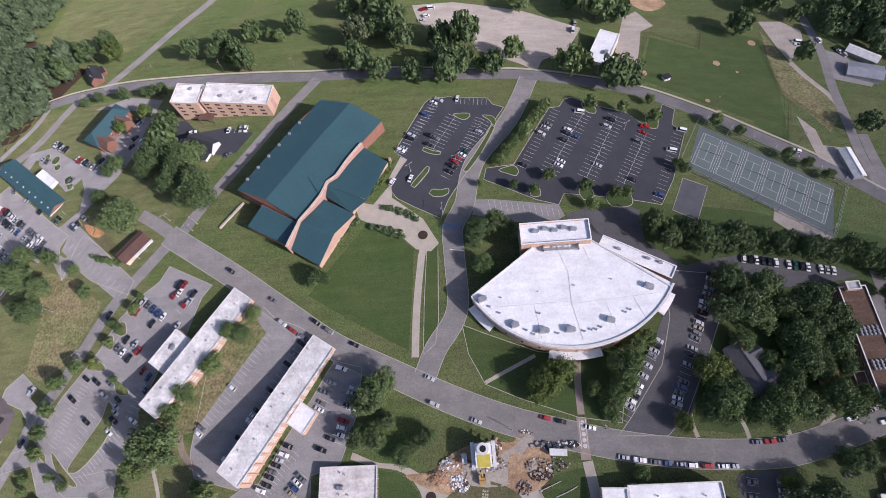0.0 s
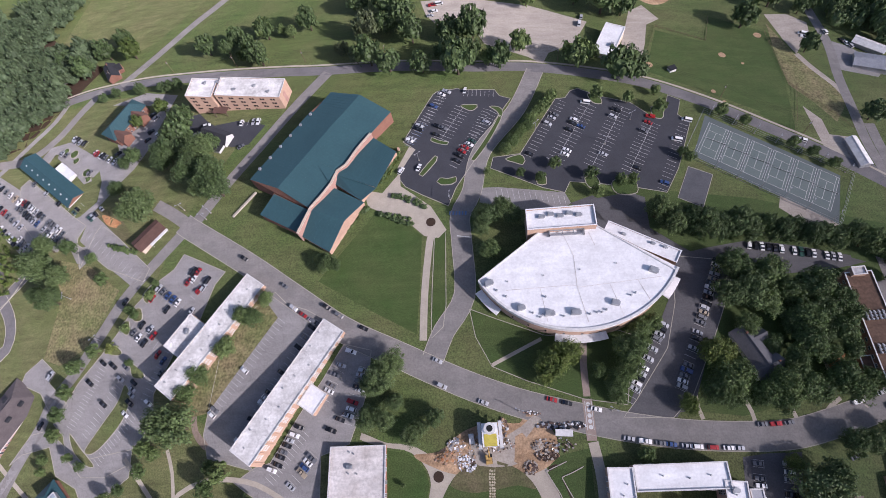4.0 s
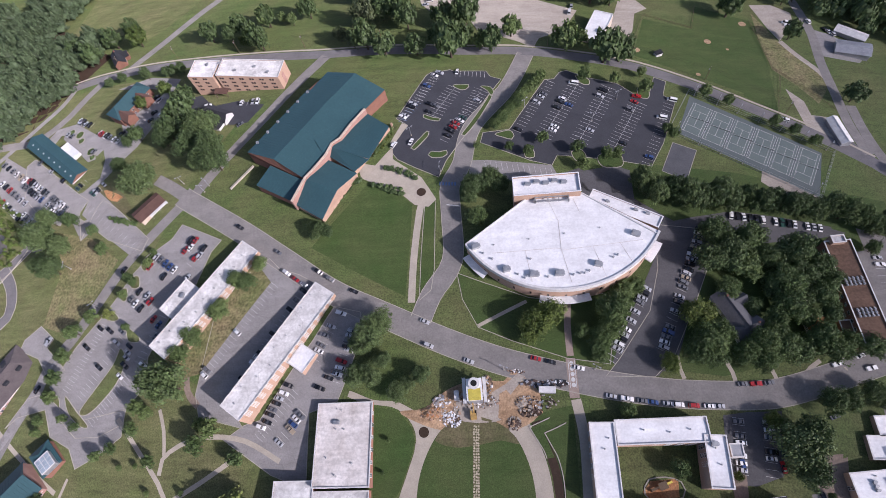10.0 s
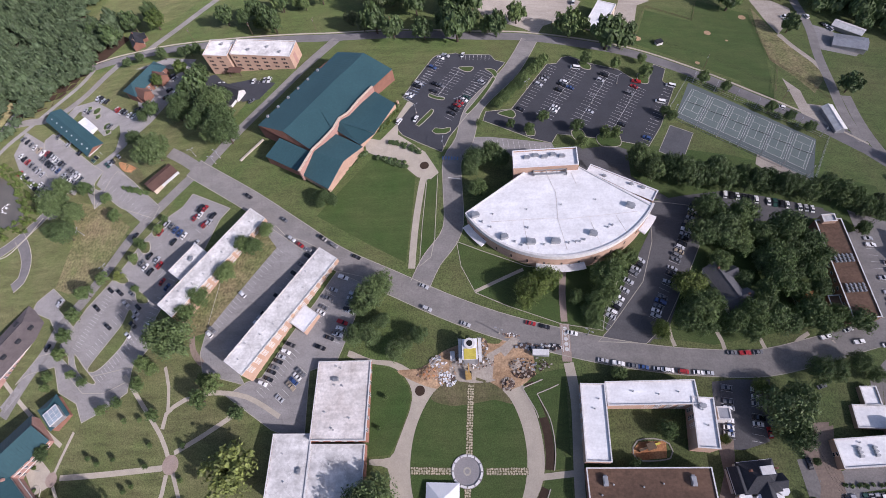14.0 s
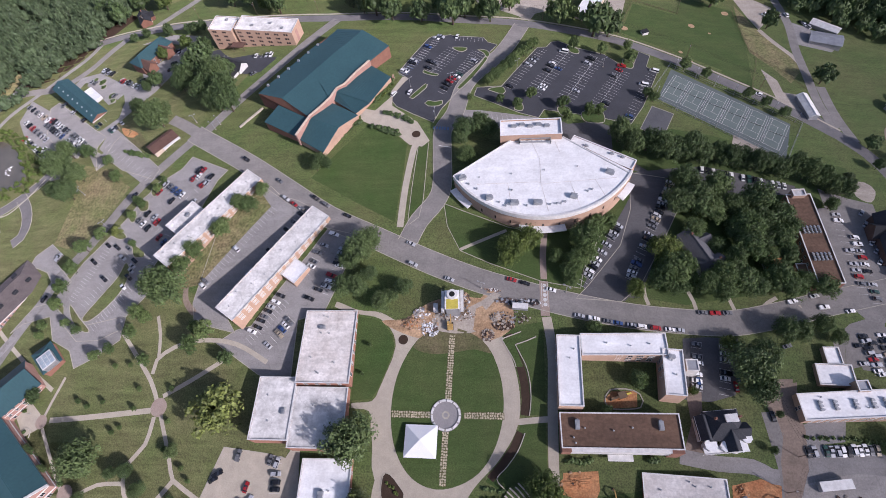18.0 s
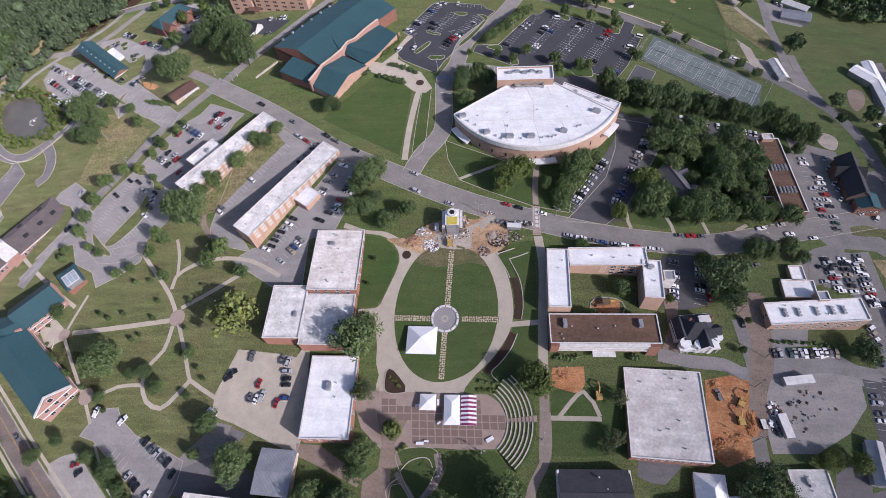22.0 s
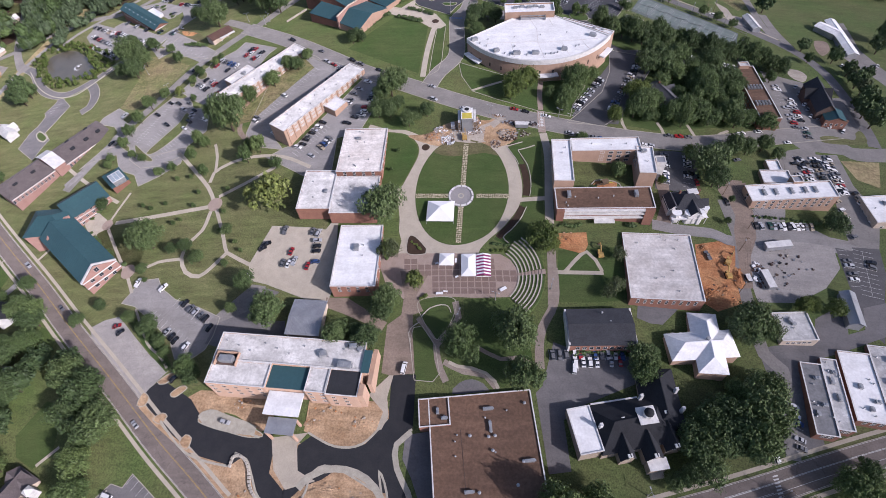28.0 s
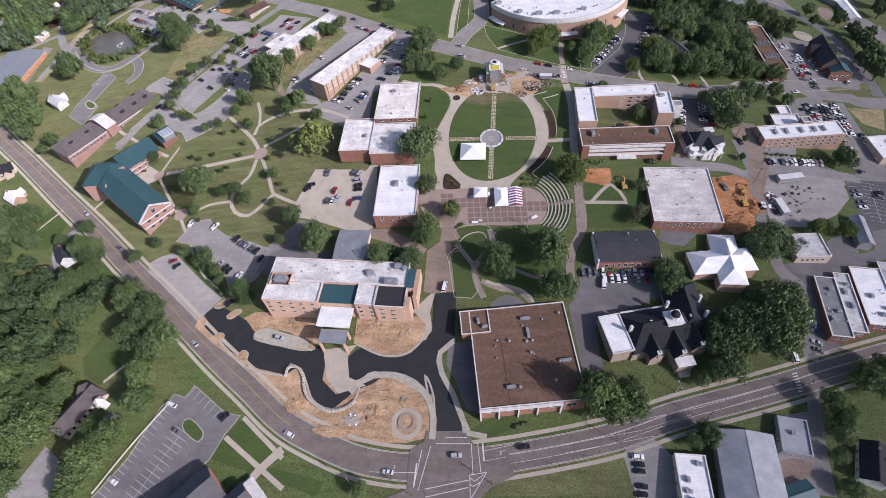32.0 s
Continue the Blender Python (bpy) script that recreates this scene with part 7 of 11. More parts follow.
patch("lane_corner", [(-373.7, 213.2), (-360.3, 194.5), (-353.3, 192.6), (-345.4, 192.0), (-351.0, 198.8), (-360.5, 205.0), (-369.9, 214.8)], M_ROAD, 0.075, "flared grey corner of two lanes", "road", rounded=True)
path("mill_lane", [(-478.4, 243.3), (-477.3, 270.0), (-476.7, 294.2), (-474.6, 317.2), (-474.4, 344.6)], 6.5, "pale grey lane past the low mill", M_ROAD)
area("mill_yard", [(-460.1, 233.1), (-466.8, 254.3), (-460.0, 263.4), (-444.8, 249.8), (-436.5, 235.1), (-439.2, 222.3)], M_DARKROAD, "dark grey yard beside the low mill", edge=False, category="yard")
area("mill_lot", [(-381.9, 153.1), (-380.0, 169.8), (-387.5, 194.7), (-389.3, 209.2), (-376.7, 204.1), (-375.3, 188.3), (-371.1, 153.9), (-373.6, 145.4)], M_ROAD, "worn grey lot along the orange front of the mill", edge=False, category="parking lot")
lot = area("library_yard", [(-293.4, 146.6), (-289.2, 146.9), (-276.7, 135.6), (-280.2, 121.9), (-283.8, 110.0), (-275.6, 101.8), (-277.7, 96.3), (-279.6, 83.8), (-299.3, 97.4), (-298.1, 112.1), (-295.0, 117.8), (-293.7, 128.0), (-297.0, 132.3), (-292.8, 141.5)], M_MIDLOT, "dark grey kerbed yard behind the library")
stall_lines(lot, (-294.3, 132.3), (-290.6, 142.3), 7, 4.8, -1)
patch("kerbed_island", [(-291.5, 109.3), (-290.9, 113.0), (-285.5, 110.4), (-277.4, 103.5), (-278.7, 100.1), (-284.7, 102.1)], M_KERB, 0.2, "teardrop island with a pale kerb", "pavement", rounded=True)
patch("island_grass", [(-290.4, 109.0), (-289.6, 111.4), (-284.8, 108.9), (-279.1, 103.9), (-280.0, 101.6), (-284.9, 103.4)], M_LAWN, 0.24, "mown grass of a small island", "lawn", rounded=True)
# ---- building site in the east ----
area("clay_pit", [(127.6, 8.6), (139.6, 11.7), (150.3, 8.9), (149.4, -6.9), (146.9, -20.5), (131.6, -26.6), (124.7, -21.9)], M_CLAY, "churned orange clay of an excavation", category="bare ground", edge=False)
area("clay_patch", [(60.1, 9.7), (74.3, 11.1), (74.5, 3.9), (72.0, -1.2), (59.7, 1.7)], M_CLAY, "bare orange clay beside the walk", category="bare ground", edge=False)
area("court_garden", [(59.6, 0.3), (80.6, 2.8), (93.4, 4.9), (91.4, -23.8), (75.4, -26.0), (58.2, -26.8)], M_LAWN, "shaded garden lawn with paths", category="lawn", edge=False, lift=0.03)
for pts, wd in (([(59.0, -11.6), (80.7, -10.8)], 2.0), ([(61.7, -12.1), (73.5, 0.2), (80.1, -9.8)], 1.8)):
    path("court_path", pts, wd, "pale concrete path in the garden")
area("tower_works", [(-20.0, 70.1), (-8.9, 71.6), (1.0, 79.0), (13.3, 82.8), (25.4, 82.2), (29.2, 86.4), (36.2, 82.1), (40.6, 76.2), (38.7, 67.2), (27.9, 62.2), (15.1, 65.2), (0.7, 62.4), (-10.1, 64.8)], M_DIRT, "rubble-strewn tan ground round the tower works", category="bare ground", edge=False, rounded=True, lift=0.07)
area("playground", [(78.3, 38.8), (82.0, 42.8), (93.0, 43.6), (92.5, 36.9), (80.3, 35.7)], M_CLAY, "orange mulch playground in the courtyard", category="playground", edge=False)
# ---- tennis courts ----
area("tennis_pad", [(139.4, 244.8), (202.7, 205.5), (191.4, 175.7), (165.5, 191.3), (126.1, 215.8)], M_TENNIS, "grey-green hard tennis courts in a row", category="tennis courts", edge=False)
area("old_court", [(165.7, 191.9), (191.4, 175.7), (188.8, 174.6), (172.7, 176.4), (163.0, 184.7)], M_GRAVEL, "worn paved strip below the tennis courts", edge=False, category="paving", lift=0.06)
area("ball_court", [(121.8, 208.9), (133.6, 204.0), (123.9, 183.8), (112.2, 189.5)], M_COURT, "small dark ball court with worn markings", category="court")


# ---- trees ----
def crown_arrays(rng, clumps, leaves, leaf, squash=0.75, top=1.0, core=0.66, droop=0.0):
    """Leaf quads on the outside of rounded clumps heaped into a crown of radius 1 over the height 0..1, with a lumpy core."""
    vs, fs = [], []
    n_core = 9
    ring = []
    for i in range(1, n_core):
        th = math.pi * i / n_core
        row = []
        for j in range(12):
            ph = 2 * math.pi * j / 12
            k = core * rng.uniform(0.8, 1.05)
            row.append(len(vs))
            vs.append((math.sin(th) * math.cos(ph) * k, math.sin(th) * math.sin(ph) * k, 0.56 + math.cos(th) * k * 0.42 * top))
        ring.append(row)
    for a, b in zip(ring, ring[1:]):
        for j in range(12):
            fs.append((a[j], b[j], b[(j + 1) % 12], a[(j + 1) % 12]))
    lobes = [rng.uniform(0, 6.28) for _ in range(3)]
    for c in range(clumps):
        z = 1 - 1.45 * (c + 0.5) / clumps
        ph = c * 2.39996 + rng.uniform(-0.6, 0.6)
        bulge = 1 + 0.10 * math.sin(2 * ph + lobes[0]) + 0.08 * math.sin(3 * ph + lobes[1]) + 0.06 * math.sin(5 * ph + lobes[2])
        k = math.sqrt(max(0.0, 1 - z * z)) * rng.uniform(0.5, 0.92) * bulge
        cx, cy, cz = k * math.cos(ph), k * math.sin(ph), 0.56 + z * 0.32 * top + rng.uniform(-0.05, 0.05)
        r = rng.choice((0.15, 0.2, 0.26, 0.32)) * rng.uniform(0.85, 1.15)
        for _ in range(leaves):
            d = Vector((rng.gauss(0, 1), rng.gauss(0, 1), rng.gauss(0.45, 0.8))).normalized()
            p = Vector((cx, cy, cz)) + Vector((d.x * r, d.y * r, d.z * r * squash)) * rng.uniform(0.55, 1.18)
            nrm = (d + Vector((rng.gauss(0, 0.45), rng.gauss(0, 0.45), rng.gauss(0.25, 0.45)))).normalized()
            t = nrm.orthogonal().normalized()
            t = (t * math.cos(a1) + nrm.cross(t) * math.sin(a1)) if (a1 := rng.uniform(0, 6.28)) else t
            b = nrm.cross(t)
            s = leaf * rng.uniform(0.6, 1.3)
            i = len(vs)
            for q in (p - t * s, p - b * s * 0.6, p + t * s - Vector((0, 0, droop * s)), p + b * s * 0.6):
                vs.append((q.x, q.y, q.z * 1.0))
            fs.append((i, i + 1, i + 2, i + 3))
    return vs, fs


def crown_mesh(name, seed, material, clumps=74, leaves=62, leaf=0.048, **k):
    vs, fs = crown_arrays(random.Random(seed), clumps, leaves, leaf, **k)
    me = bpy.data.meshes.new(name)
    me.from_pydata(vs, [], fs)
    me.materials.append(material)
    return me


def trunk_mesh():
    bm = bmesh.new()

    def limb(p, q, r0, r1, seg=7):
        d = (Vector(q) - Vector(p))
        m = Matrix.Translation((Vector(p) + Vector(q)) / 2) @ d.to_track_quat("Z", "Y").to_matrix().to_4x4()
        bmesh.ops.create_cone(bm, cap_ends=True, segments=seg, radius1=r0, radius2=r1, depth=d.length, matrix=m)
    limb((0, 0, -0.08), (0, 0, 0.3), 0.075, 0.05)
    limb((0, 0, 0.28), (0.02, 0.01, 0.6), 0.05, 0.025)
    for i in range(5):
        a = i * 1.256
        limb((0, 0, 0.24 + 0.03 * i), (0.45 * math.cos(a), 0.45 * math.sin(a), 0.55 + 0.04 * i), 0.03, 0.012, 5)
    me = bpy.data.meshes.new("trunk")
    bm.to_mesh(me)
    bm.free()
    me.materials.append(M_BARK)
    return me


TRUNK = trunk_mesh()
CROWNS = {
    "d": [crown_mesh("crown", 11 + i, M_LEAF[0]) for i in range(4)],
    "m": [crown_mesh("crown", 21 + i, M_LEAF[1]) for i in range(4)],
    "b": [crown_mesh("crown", 31 + i, M_LEAF[2], clumps=62) for i in range(2)],
    "g": [crown_mesh("crown", 41 + i, M_LEAF[3], clumps=52, leaves=40, leaf=0.045, core=0.4) for i in range(2)],
    "s": [crown_mesh("crown", 51 + i, M_LEAF[1], clumps=30, leaves=40, leaf=0.08, core=0.56) for i in range(3)],
    "y": [crown_mesh("crown", 61, M_LEAF[4], clumps=30, leaves=40, leaf=0.08, core=0.56)],
    "c": [crown_mesh("crown", 71 + i, M_LEAF[0], clumps=54, leaves=56, leaf=0.055, top=1.25) for i in range(2)],
}
KINDS = {"d": "large dark green deciduous tree with a dense crown", "m": "broad green deciduous tree with a rounded crown", "b": "bright green deciduous tree in full sun", "g": "pale grey-green tree with a loose thin crown", "s": "small young street tree with a round crown", "y": "small yellow-green ornamental tree", "c": "tall dark green tree in a dense row"}
trng = random.Random(5)


FAR_TREES = []


def tree(x, y, r, kind="d", h=0.0, group=""):
    r *= 0.85 if y < 240 else 1.05
    h = h or {"s": 2.0, "y": 1.9, "c": 2.1}.get(kind, 1.85) * r * (1.0 if group.startswith("hedge") else trng.uniform(0.85, 1.2)) + 1.0
    if y > 238 or x > 215 or x < -285:
        FAR_TREES.append((x, y, r, h, kind))
        return None
    ob = new("tree")
    ob.matrix_world = pose(x, y, gz(x, y), 0, 0, trng.uniform(0, 360)) @ Matrix.Diagonal((r * trng.uniform(0.93, 1.07), r * trng.uniform(0.93, 1.07), h, 1))
    tagged(ob, KINDS[kind], "tree", group)
    share("trunk", TRUNK, ob)
    share("crown", trng.choice(CROWNS[kind]), ob)
    return ob


def trees(kind, *rows, group=""):
    for x, y, r in rows:
        tree(x, y, r, kind, group=group)


CLEAR = []


def in_the_clear(x, y):
    """Whether a lane or a yard keeps trees away from here."""
    for line, d in CLEAR:
        for (ax, ay), (bx, by) in zip(line, line[1:]):
            k = max(0, min(1, ((x - ax) * (bx - ax) + (y - ay) * (by - ay)) / ((bx - ax) ** 2 + (by - ay) ** 2)))
            if math.hypot(x - ax - k * (bx - ax), y - ay - k * (by - ay)) < d:
                return True
    return False


CLEAR += [
    ([(-370.3, 209.5), (-387.1, 235.7), (-409.0, 278.0), (-431.0, 318.9)], 8.5), ([(-358.2, 194.0), (-355.1, 214.2), (-331.4, 278.8)], 8.5),
    ([(-478.4, 243.3), (-477.3, 270.0), (-474.6, 317.2)], 9), ([(-462.4, 238.4), (-458.1, 255.7)], 14), ([(-426.3, 229.1), (-408.7, 234.6)], 9),
    ([(-400.3, 172.5), (-390.8, 208.6)], 16), ([(-428.3, 283.2), (-433.4, 298.1)], 7), ([(-393.3, 250.3), (-392.9, 266.9)], 5),
    ([(-184.0, -96.0), (-179.4, -80.0)], 11), ([(-206.0, -44.0), (-199.0, -50.0)], 8), ([(-246.0, -14.0), (-264.0, -16.0)], 14), ([(-231.0, -31.0), (-238.0, -36.0)], 9), ([(-236.0, -10.0), (-244.0, -24.0)], 6), ([(-214.0, -69.0), (-210.0, -60.0)], 5)]
patch("village_lawn", [(-243.5, -4.0), (-262.0, 6.5), (-271.0, -6.0), (-262.0, -24.0), (-249.0, -24.5)], M_LAWN, 0.05, "mown green lawn of a village house", "lawn")
patch("village_lawn", [(-170.0, -98.5), (-174.0, -78.0), (-184.0, -76.0), (-193.0, -92.0), (-188.0, -101.0), (-177.0, -106.0)], M_LAWN, 0.05, "mown green lawn beside the village church", "lawn")
patch("village_lawn", [(-195.0, -41.5), (-206.0, -38.0), (-211.0, -48.0), (-203.0, -56.0), (-194.0, -50.0)], M_LAWN, 0.05, "small green lawn beside the street", "lawn")
strip("house_drive", [(-233.5, -8.5), (-238.5, -15.0), (-243.5, -23.0), (-241.0, -31.0), (-236.0, -37.0)], 4.2, M_GREYLOT, 0.07, "grey asphalt drive of a village house", "drive")
strip("house_path", [(-253.5, 5.5), (-258.0, 0.0), (-266.0, -10.0)], 1.4, M_CONCRETE, 0.08, "thin pale path over the lawn", "footpath")


def woods(name, pts, spacing, label, seed=1, radius=(4.5, 7.5), material=None, clumps=16, leaves=18, leaf=0.13):
    """A wood too dense to count, as one mesh of many crowns."""
    rng = random.Random(seed)
    base = []
    for s in range(4):
        v, f = crown_arrays(random.Random(seed * 10 + s), clumps, leaves, leaf, core=0.74)
        base.append((np.array(v), np.array(f)))
    p = [Vector(q) for q in pts]
    x0, x1, y0, y1 = min(q.x for q in p), max(q.x for q in p), min(q.y for q in p), max(q.y for q in p)

    def inside(x, y):
        hit = False
        for a, b in zip(p, p[1:] + p[:1]):
            if (a.y > y) != (b.y > y) and x < (b.x - a.x) * (y - a.y) / (b.y - a.y) + a.x:
                hit = not hit
        return hit
    vs, fs, n = [], [], 0
    y = y0
    while y < y1:
        x = x0
        while x < x1:
            px, py = x + rng.uniform(-0.45, 0.45) * spacing, y + rng.uniform(-0.45, 0.45) * spacing
            if inside(px, py) and not in_the_clear(px, py):
                v, f = base[rng.randrange(4)]
                r = rng.uniform(*radius)
                a = rng.uniform(0, 6.28)
                c, s = math.cos(a), math.sin(a)
                h = r * rng.uniform(1.3, 2.7)
                w = np.stack([(v[:, 0] * c - v[:, 1] * s) * r + px, (v[:, 0] * s + v[:, 1] * c) * r + py, v[:, 2] * h + gz(px, py)], 1)
                vs.append(w)
                fs.append(f + n)
                n += len(v)
            x += spacing
        y += spacing
    me = bpy.data.meshes.new(name)
    me.from_pydata(np.concatenate(vs).tolist(), [], np.concatenate(fs).tolist())
    me.materials.append(material or M_LEAF[0])
    return tagged(new(name, me), label, "woods", kind="stuff")


trees("d", (-163.4, 323.3, 7), (-141.5, 326.2, 6.5), (-147.8, 319.4, 5), (-131.8, 318.0, 5.5), (-121.6, 328.9, 7), (-120.7, 303.1, 7.5), (-285.4, 344.3, 8), (-250.6, 342.6, 8), (-233.9, 348.0, 7), (-263.3, 329.1, 8), (-207.3, 297.7, 4), (-238.9, 298.6, 3.5), (-228.5, 300.4, 3.5), (-184.8, 295.4, 4), (-178.2, 294.9, 4), (-190.4, 295.6, 3.5))
trees("b", (-131.8, 309.9, 6), (-227.2, 337.5, 8), (-185.3, 277.3, 5), (-199.8, 268.4, 4))
trees("d", (-92.8, 332.0, 7.5), (-61.2, 344.0, 8), (-48.7, 290.1, 9), (-36.9, 283.4, 8), (-38.6, 336.7, 12), (-30.0, 321.9, 10), (-41.9, 320.4, 8), (-24.3, 308.3, 8), (-17.3, 280.7, 7.5), (-1.3, 308.4, 8.5), (12.6, 306.3, 10), (3.5, 277.2, 10.5), (-2.6, 289.4, 8), (10.9, 286.8, 7), (27.7, 281.8, 8))
trees("g", (-52.2, 315.6, 9), (-66.8, 301.5, 5), (-57.4, 292.6, 5))
trees("m", (-104.2, 326.4, 4), (-111.4, 330.0, 3.5), (-123.1, 329.0, 6.5), (20.5, 284.9, 5), (40.3, 296.5, 7), (72.4, 283.5, 9.5), (82.2, 289.7, 5), (47.3, 341.5, 7), (181.4, 321.3, 8))
trees("d", (94.1, 333.0, 12), (106.8, 331.0, 9), (93.4, 271.6, 10.5), (103.1, 272.9, 9), (78.3, 342.6, 6))
for i in range(13):
    q = Vector((55.8, 256.6)).lerp(Vector((26.7, 216.6)), (i + 0.5) / 13)
    tree(q.x + trng.uniform(-0.6, 0.6), q.y + trng.uniform(-0.6, 0.6), trng.uniform(3.2, 4.2), "m", 7.0, "hedge of trees beside the drive")
trees("s", (52.0, 207.7, 4.2), (43.7, 199.6, 3.6), (69.4, 200.9, 4.4), (34.0, 202.6, 3), (83.7, 196.5, 4), (89.5, 197.3, 4), (71.1, 190.7, 3.8), (79.8, 256.0, 4), (96.5, 252.6, 3.4), (113.4, 246.7, 4.2), (113.6, 259.7, 3), (119.2, 215.4, 3.5), (17.2, 204.4, 2.2), (122.4, 212.3, 3.5))
trees("s", (146.9, 245.1, 4), (158.6, 238.3, 4), (180.3, 223.7, 4), (189.7, 218.2, 4), (199.1, 211.2, 4), group="street trees beside the tennis courts")
trees("d", (180.4, 320.3, 8), (214.1, 298.7, 6), (232.9, 244.9, 7), (204.2, 341.5, 8), (230.0, 338.1, 5), (221.4, 334.4, 5), (196.7, 343.8, 7))
trees("d", (-167.9, 235.0, 9), (-161.0, 248.0, 9.5), (-143.0, 230.2, 11), (-147.1, 219.9, 10), (-132.0, 213.2, 10.5), (-171.2, 230.7, 7), (-162.7, 240.2, 9.5), (-127.9, 204.9, 9.5), (-136.5, 207.2, 8), (-163.6, 261.0, 8), (-139.2, 238.6, 6.5), group="grove of large trees on the slope")
trees("d", (-176.1, 200.5, 11.5), (-200.5, 218.6, 5.5), (-193.7, 239.7, 6.5), (-201.0, 237.5, 4.5))
woods("east_wood", [(242.8, 347.8), (289.8, 349.3), (520, 420), (520, 260), (267.3, 292.8), (254.3, 315.7), (233.1, 311.0), (235.2, 330.7)], 8.5, "dense dark green wood beyond the sheds", 3)
trees("c", (97.9, 178.0, 7.5), (104.5, 171.3, 7.5), (112.6, 173.6, 7.5), (119.0, 170.5, 8), (125.7, 169.3, 8.5), (134.7, 171.6, 8.5), (141.0, 168.7, 7.5), (149.3, 171.0, 7), (154.9, 168.0, 7), (162.6, 170.3, 7), (168.7, 166.5, 7), (176.2, 167.9, 7), (182.4, 165.0, 7), (190.0, 166.4, 7), (196.1, 163.5, 7), (203.0, 161.3, 6.5), (208.6, 157.3, 6.5), (214.2, 155.2, 6), group="row of tall trees behind the arena")
trees("m", (127.2, 149.6, 9), (142.7, 146.7, 8.5), (138.4, 132.9, 8.5), (153.3, 124.4, 9), (172.9, 133.6, 8.5), (169.9, 119.5, 9), (152.4, 113.9, 9))
trees("d", (130.8, 136.9, 10), (121.7, 135.5, 8), (160.4, 138.8, 10), (162.9, 128.6, 8.5), (177.0, 127.0, 6), (171.4, 111.1, 6), (148.0, 122.1, 6.5), (161.0, 118.0, 6.5), (149.8, 137.0, 7))
trees("m", (108.0, 93.1, 7.5), (114.6, 98.1, 9), (119.5, 101.0, 7), (136.0, 96.0, 8), (135.0, 89.2, 7), (144.5, 95.6, 9), (151.9, 93.7, 7.5), (162.7, 99.0, 8.5), (167.7, 94.7, 8), (185.5, 96.3, 7), (204.8, 145.3, 4.5), (177.0, 99.5, 5), (128.4, 92.7, 7), (116.4, 91.3, 6), (144.4, 105.9, 7), (161.4, 108.9, 6))
trees("m", (128.0, 122.0, 6.5), (137.5, 114.0, 5.5))
trees("b", (112.1, 108.4, 8.5), (95.8, 89.0, 5), (109.6, 111.8, 6))
trees("d", (140.8, 55.5, 12), (147.0, 60.5, 8), (143.5, 46.0, 8.5), (160.5, 73.0, 7.0), (168.4, 73.0, 6), (178.7, 77.3, 5.5))
trees("b", (134.4, 65.7, 4.5), (115.9, 44.3, 2.8))
trees("d", (-61.6, 157.1, 4.6), (-65.6, 159.2, 4.2), (-58.1, 155.7, 3.6), (-64.3, 154.5, 3.2), (15.3, 176.2, 7), (23.6, 180.4, 6.5), (28.7, 177.4, 6), (12.8, 170.5, 5), group="dark trees beside the drive")
trees("m", (16.2, 159.6, 6), (74.8, 112.0, 8.5), (80.1, 120.7, 6), (68.9, 100.0, 6), (73.3, 104.3, 6.5), (65.8, 96.2, 5), (60.6, 102.7, 4), (86.8, 123.7, 5), (67.5, 91.6, 4))
trees("b", (39.8, 104.8, 8.5), (47.0, 109.7, 7.5), (37.7, 99.9, 5), (96.4, 87.4, 4.5))
trees("d", (-32.3, 101.8, 9), (-27.7, 107.4, 7), (-37.9, 98.8, 6.5), (-38.1, 84.6, 7), (-31.6, 84.5, 6), (-19.9, 77.3, 5.5), (-10.2, 84.6, 5.5), (-27.3, 91.4, 5), (-16.5, 81.2, 4))
trees("d", (-237.8, 172.5, 10.5), (-225.4, 152.8, 8.5), (-238.1, 157.6, 6), (-129.1, 83.7, 13))
trees("s", (-194.3, 161.6, 4.6), (-206.1, 176.0, 4), (-189.4, 122.6, 4.5), (-197.9, 114.8, 5), (-224.1, 184.5, 5.5), (-201.3, 102.5, 5), (-204.2, 91.9, 5), (-204.0, 82.0, 4), (-171.1, 142.6, 3), (-167.7, 139.9, 3), (-159.1, 156.3, 2.4), (-160.4, 149.4, 3), (-172.4, 133.5, 2.8), (-166.1, 115.6, 2.6))
trees("y", (-178.9, 123.5, 3.6), (-8.9, -20.2, 5), (-8.5, -20.6, 5))
trees("m", (-122.7, 106.7, 6.6), (-128.0, 98.4, 6), (-110.2, 118.8, 6.2), (-103.0, 133.7, 5.6), (-92.3, 141.4, 4.5), (-97.4, 132.3, 5.5))
trees("s", (-147.1, 74.8, 5), (-149.9, 65.5, 4.6), (-142.8, 72.4, 4), (-209.0, 71.4, 3.4), (-208.5, 65.6, 3), (-193.9, 72.1, 3), (-205.6, 83.1, 3.6), (-185.3, 68.2, 3), (-160.6, 57.6, 3.6), (-168.1, 54.2, 3.2), (-137.6, 51.3, 4), (-112.6, 57.7, 5.5), (-106.5, 64.1, 6), (-93.1, 51.9, 4.5), (-113.0, 66.8, 4))
trees("g", (85.1, -19.0, 5), (81.4, -23.0, 4), (88.2, -2.7, 4.5))
trees("d", (-155.8, 5.4, 10.5), (-133.6, 2.5, 4.6), (-141.3, 1.3, 3.6), (-124.5, -5.3, 4.6), (-112.3, 11.1, 4), (-192.0, 9.3, 4), (-198.3, 34.6, 4), (-93.3, -20.7, 6), (-108.7, -8.2, 2.4), (-98.4, -33.2, 3.4), (-155.5, -9.7, 3.6), (-180.8, 1.6, 3))
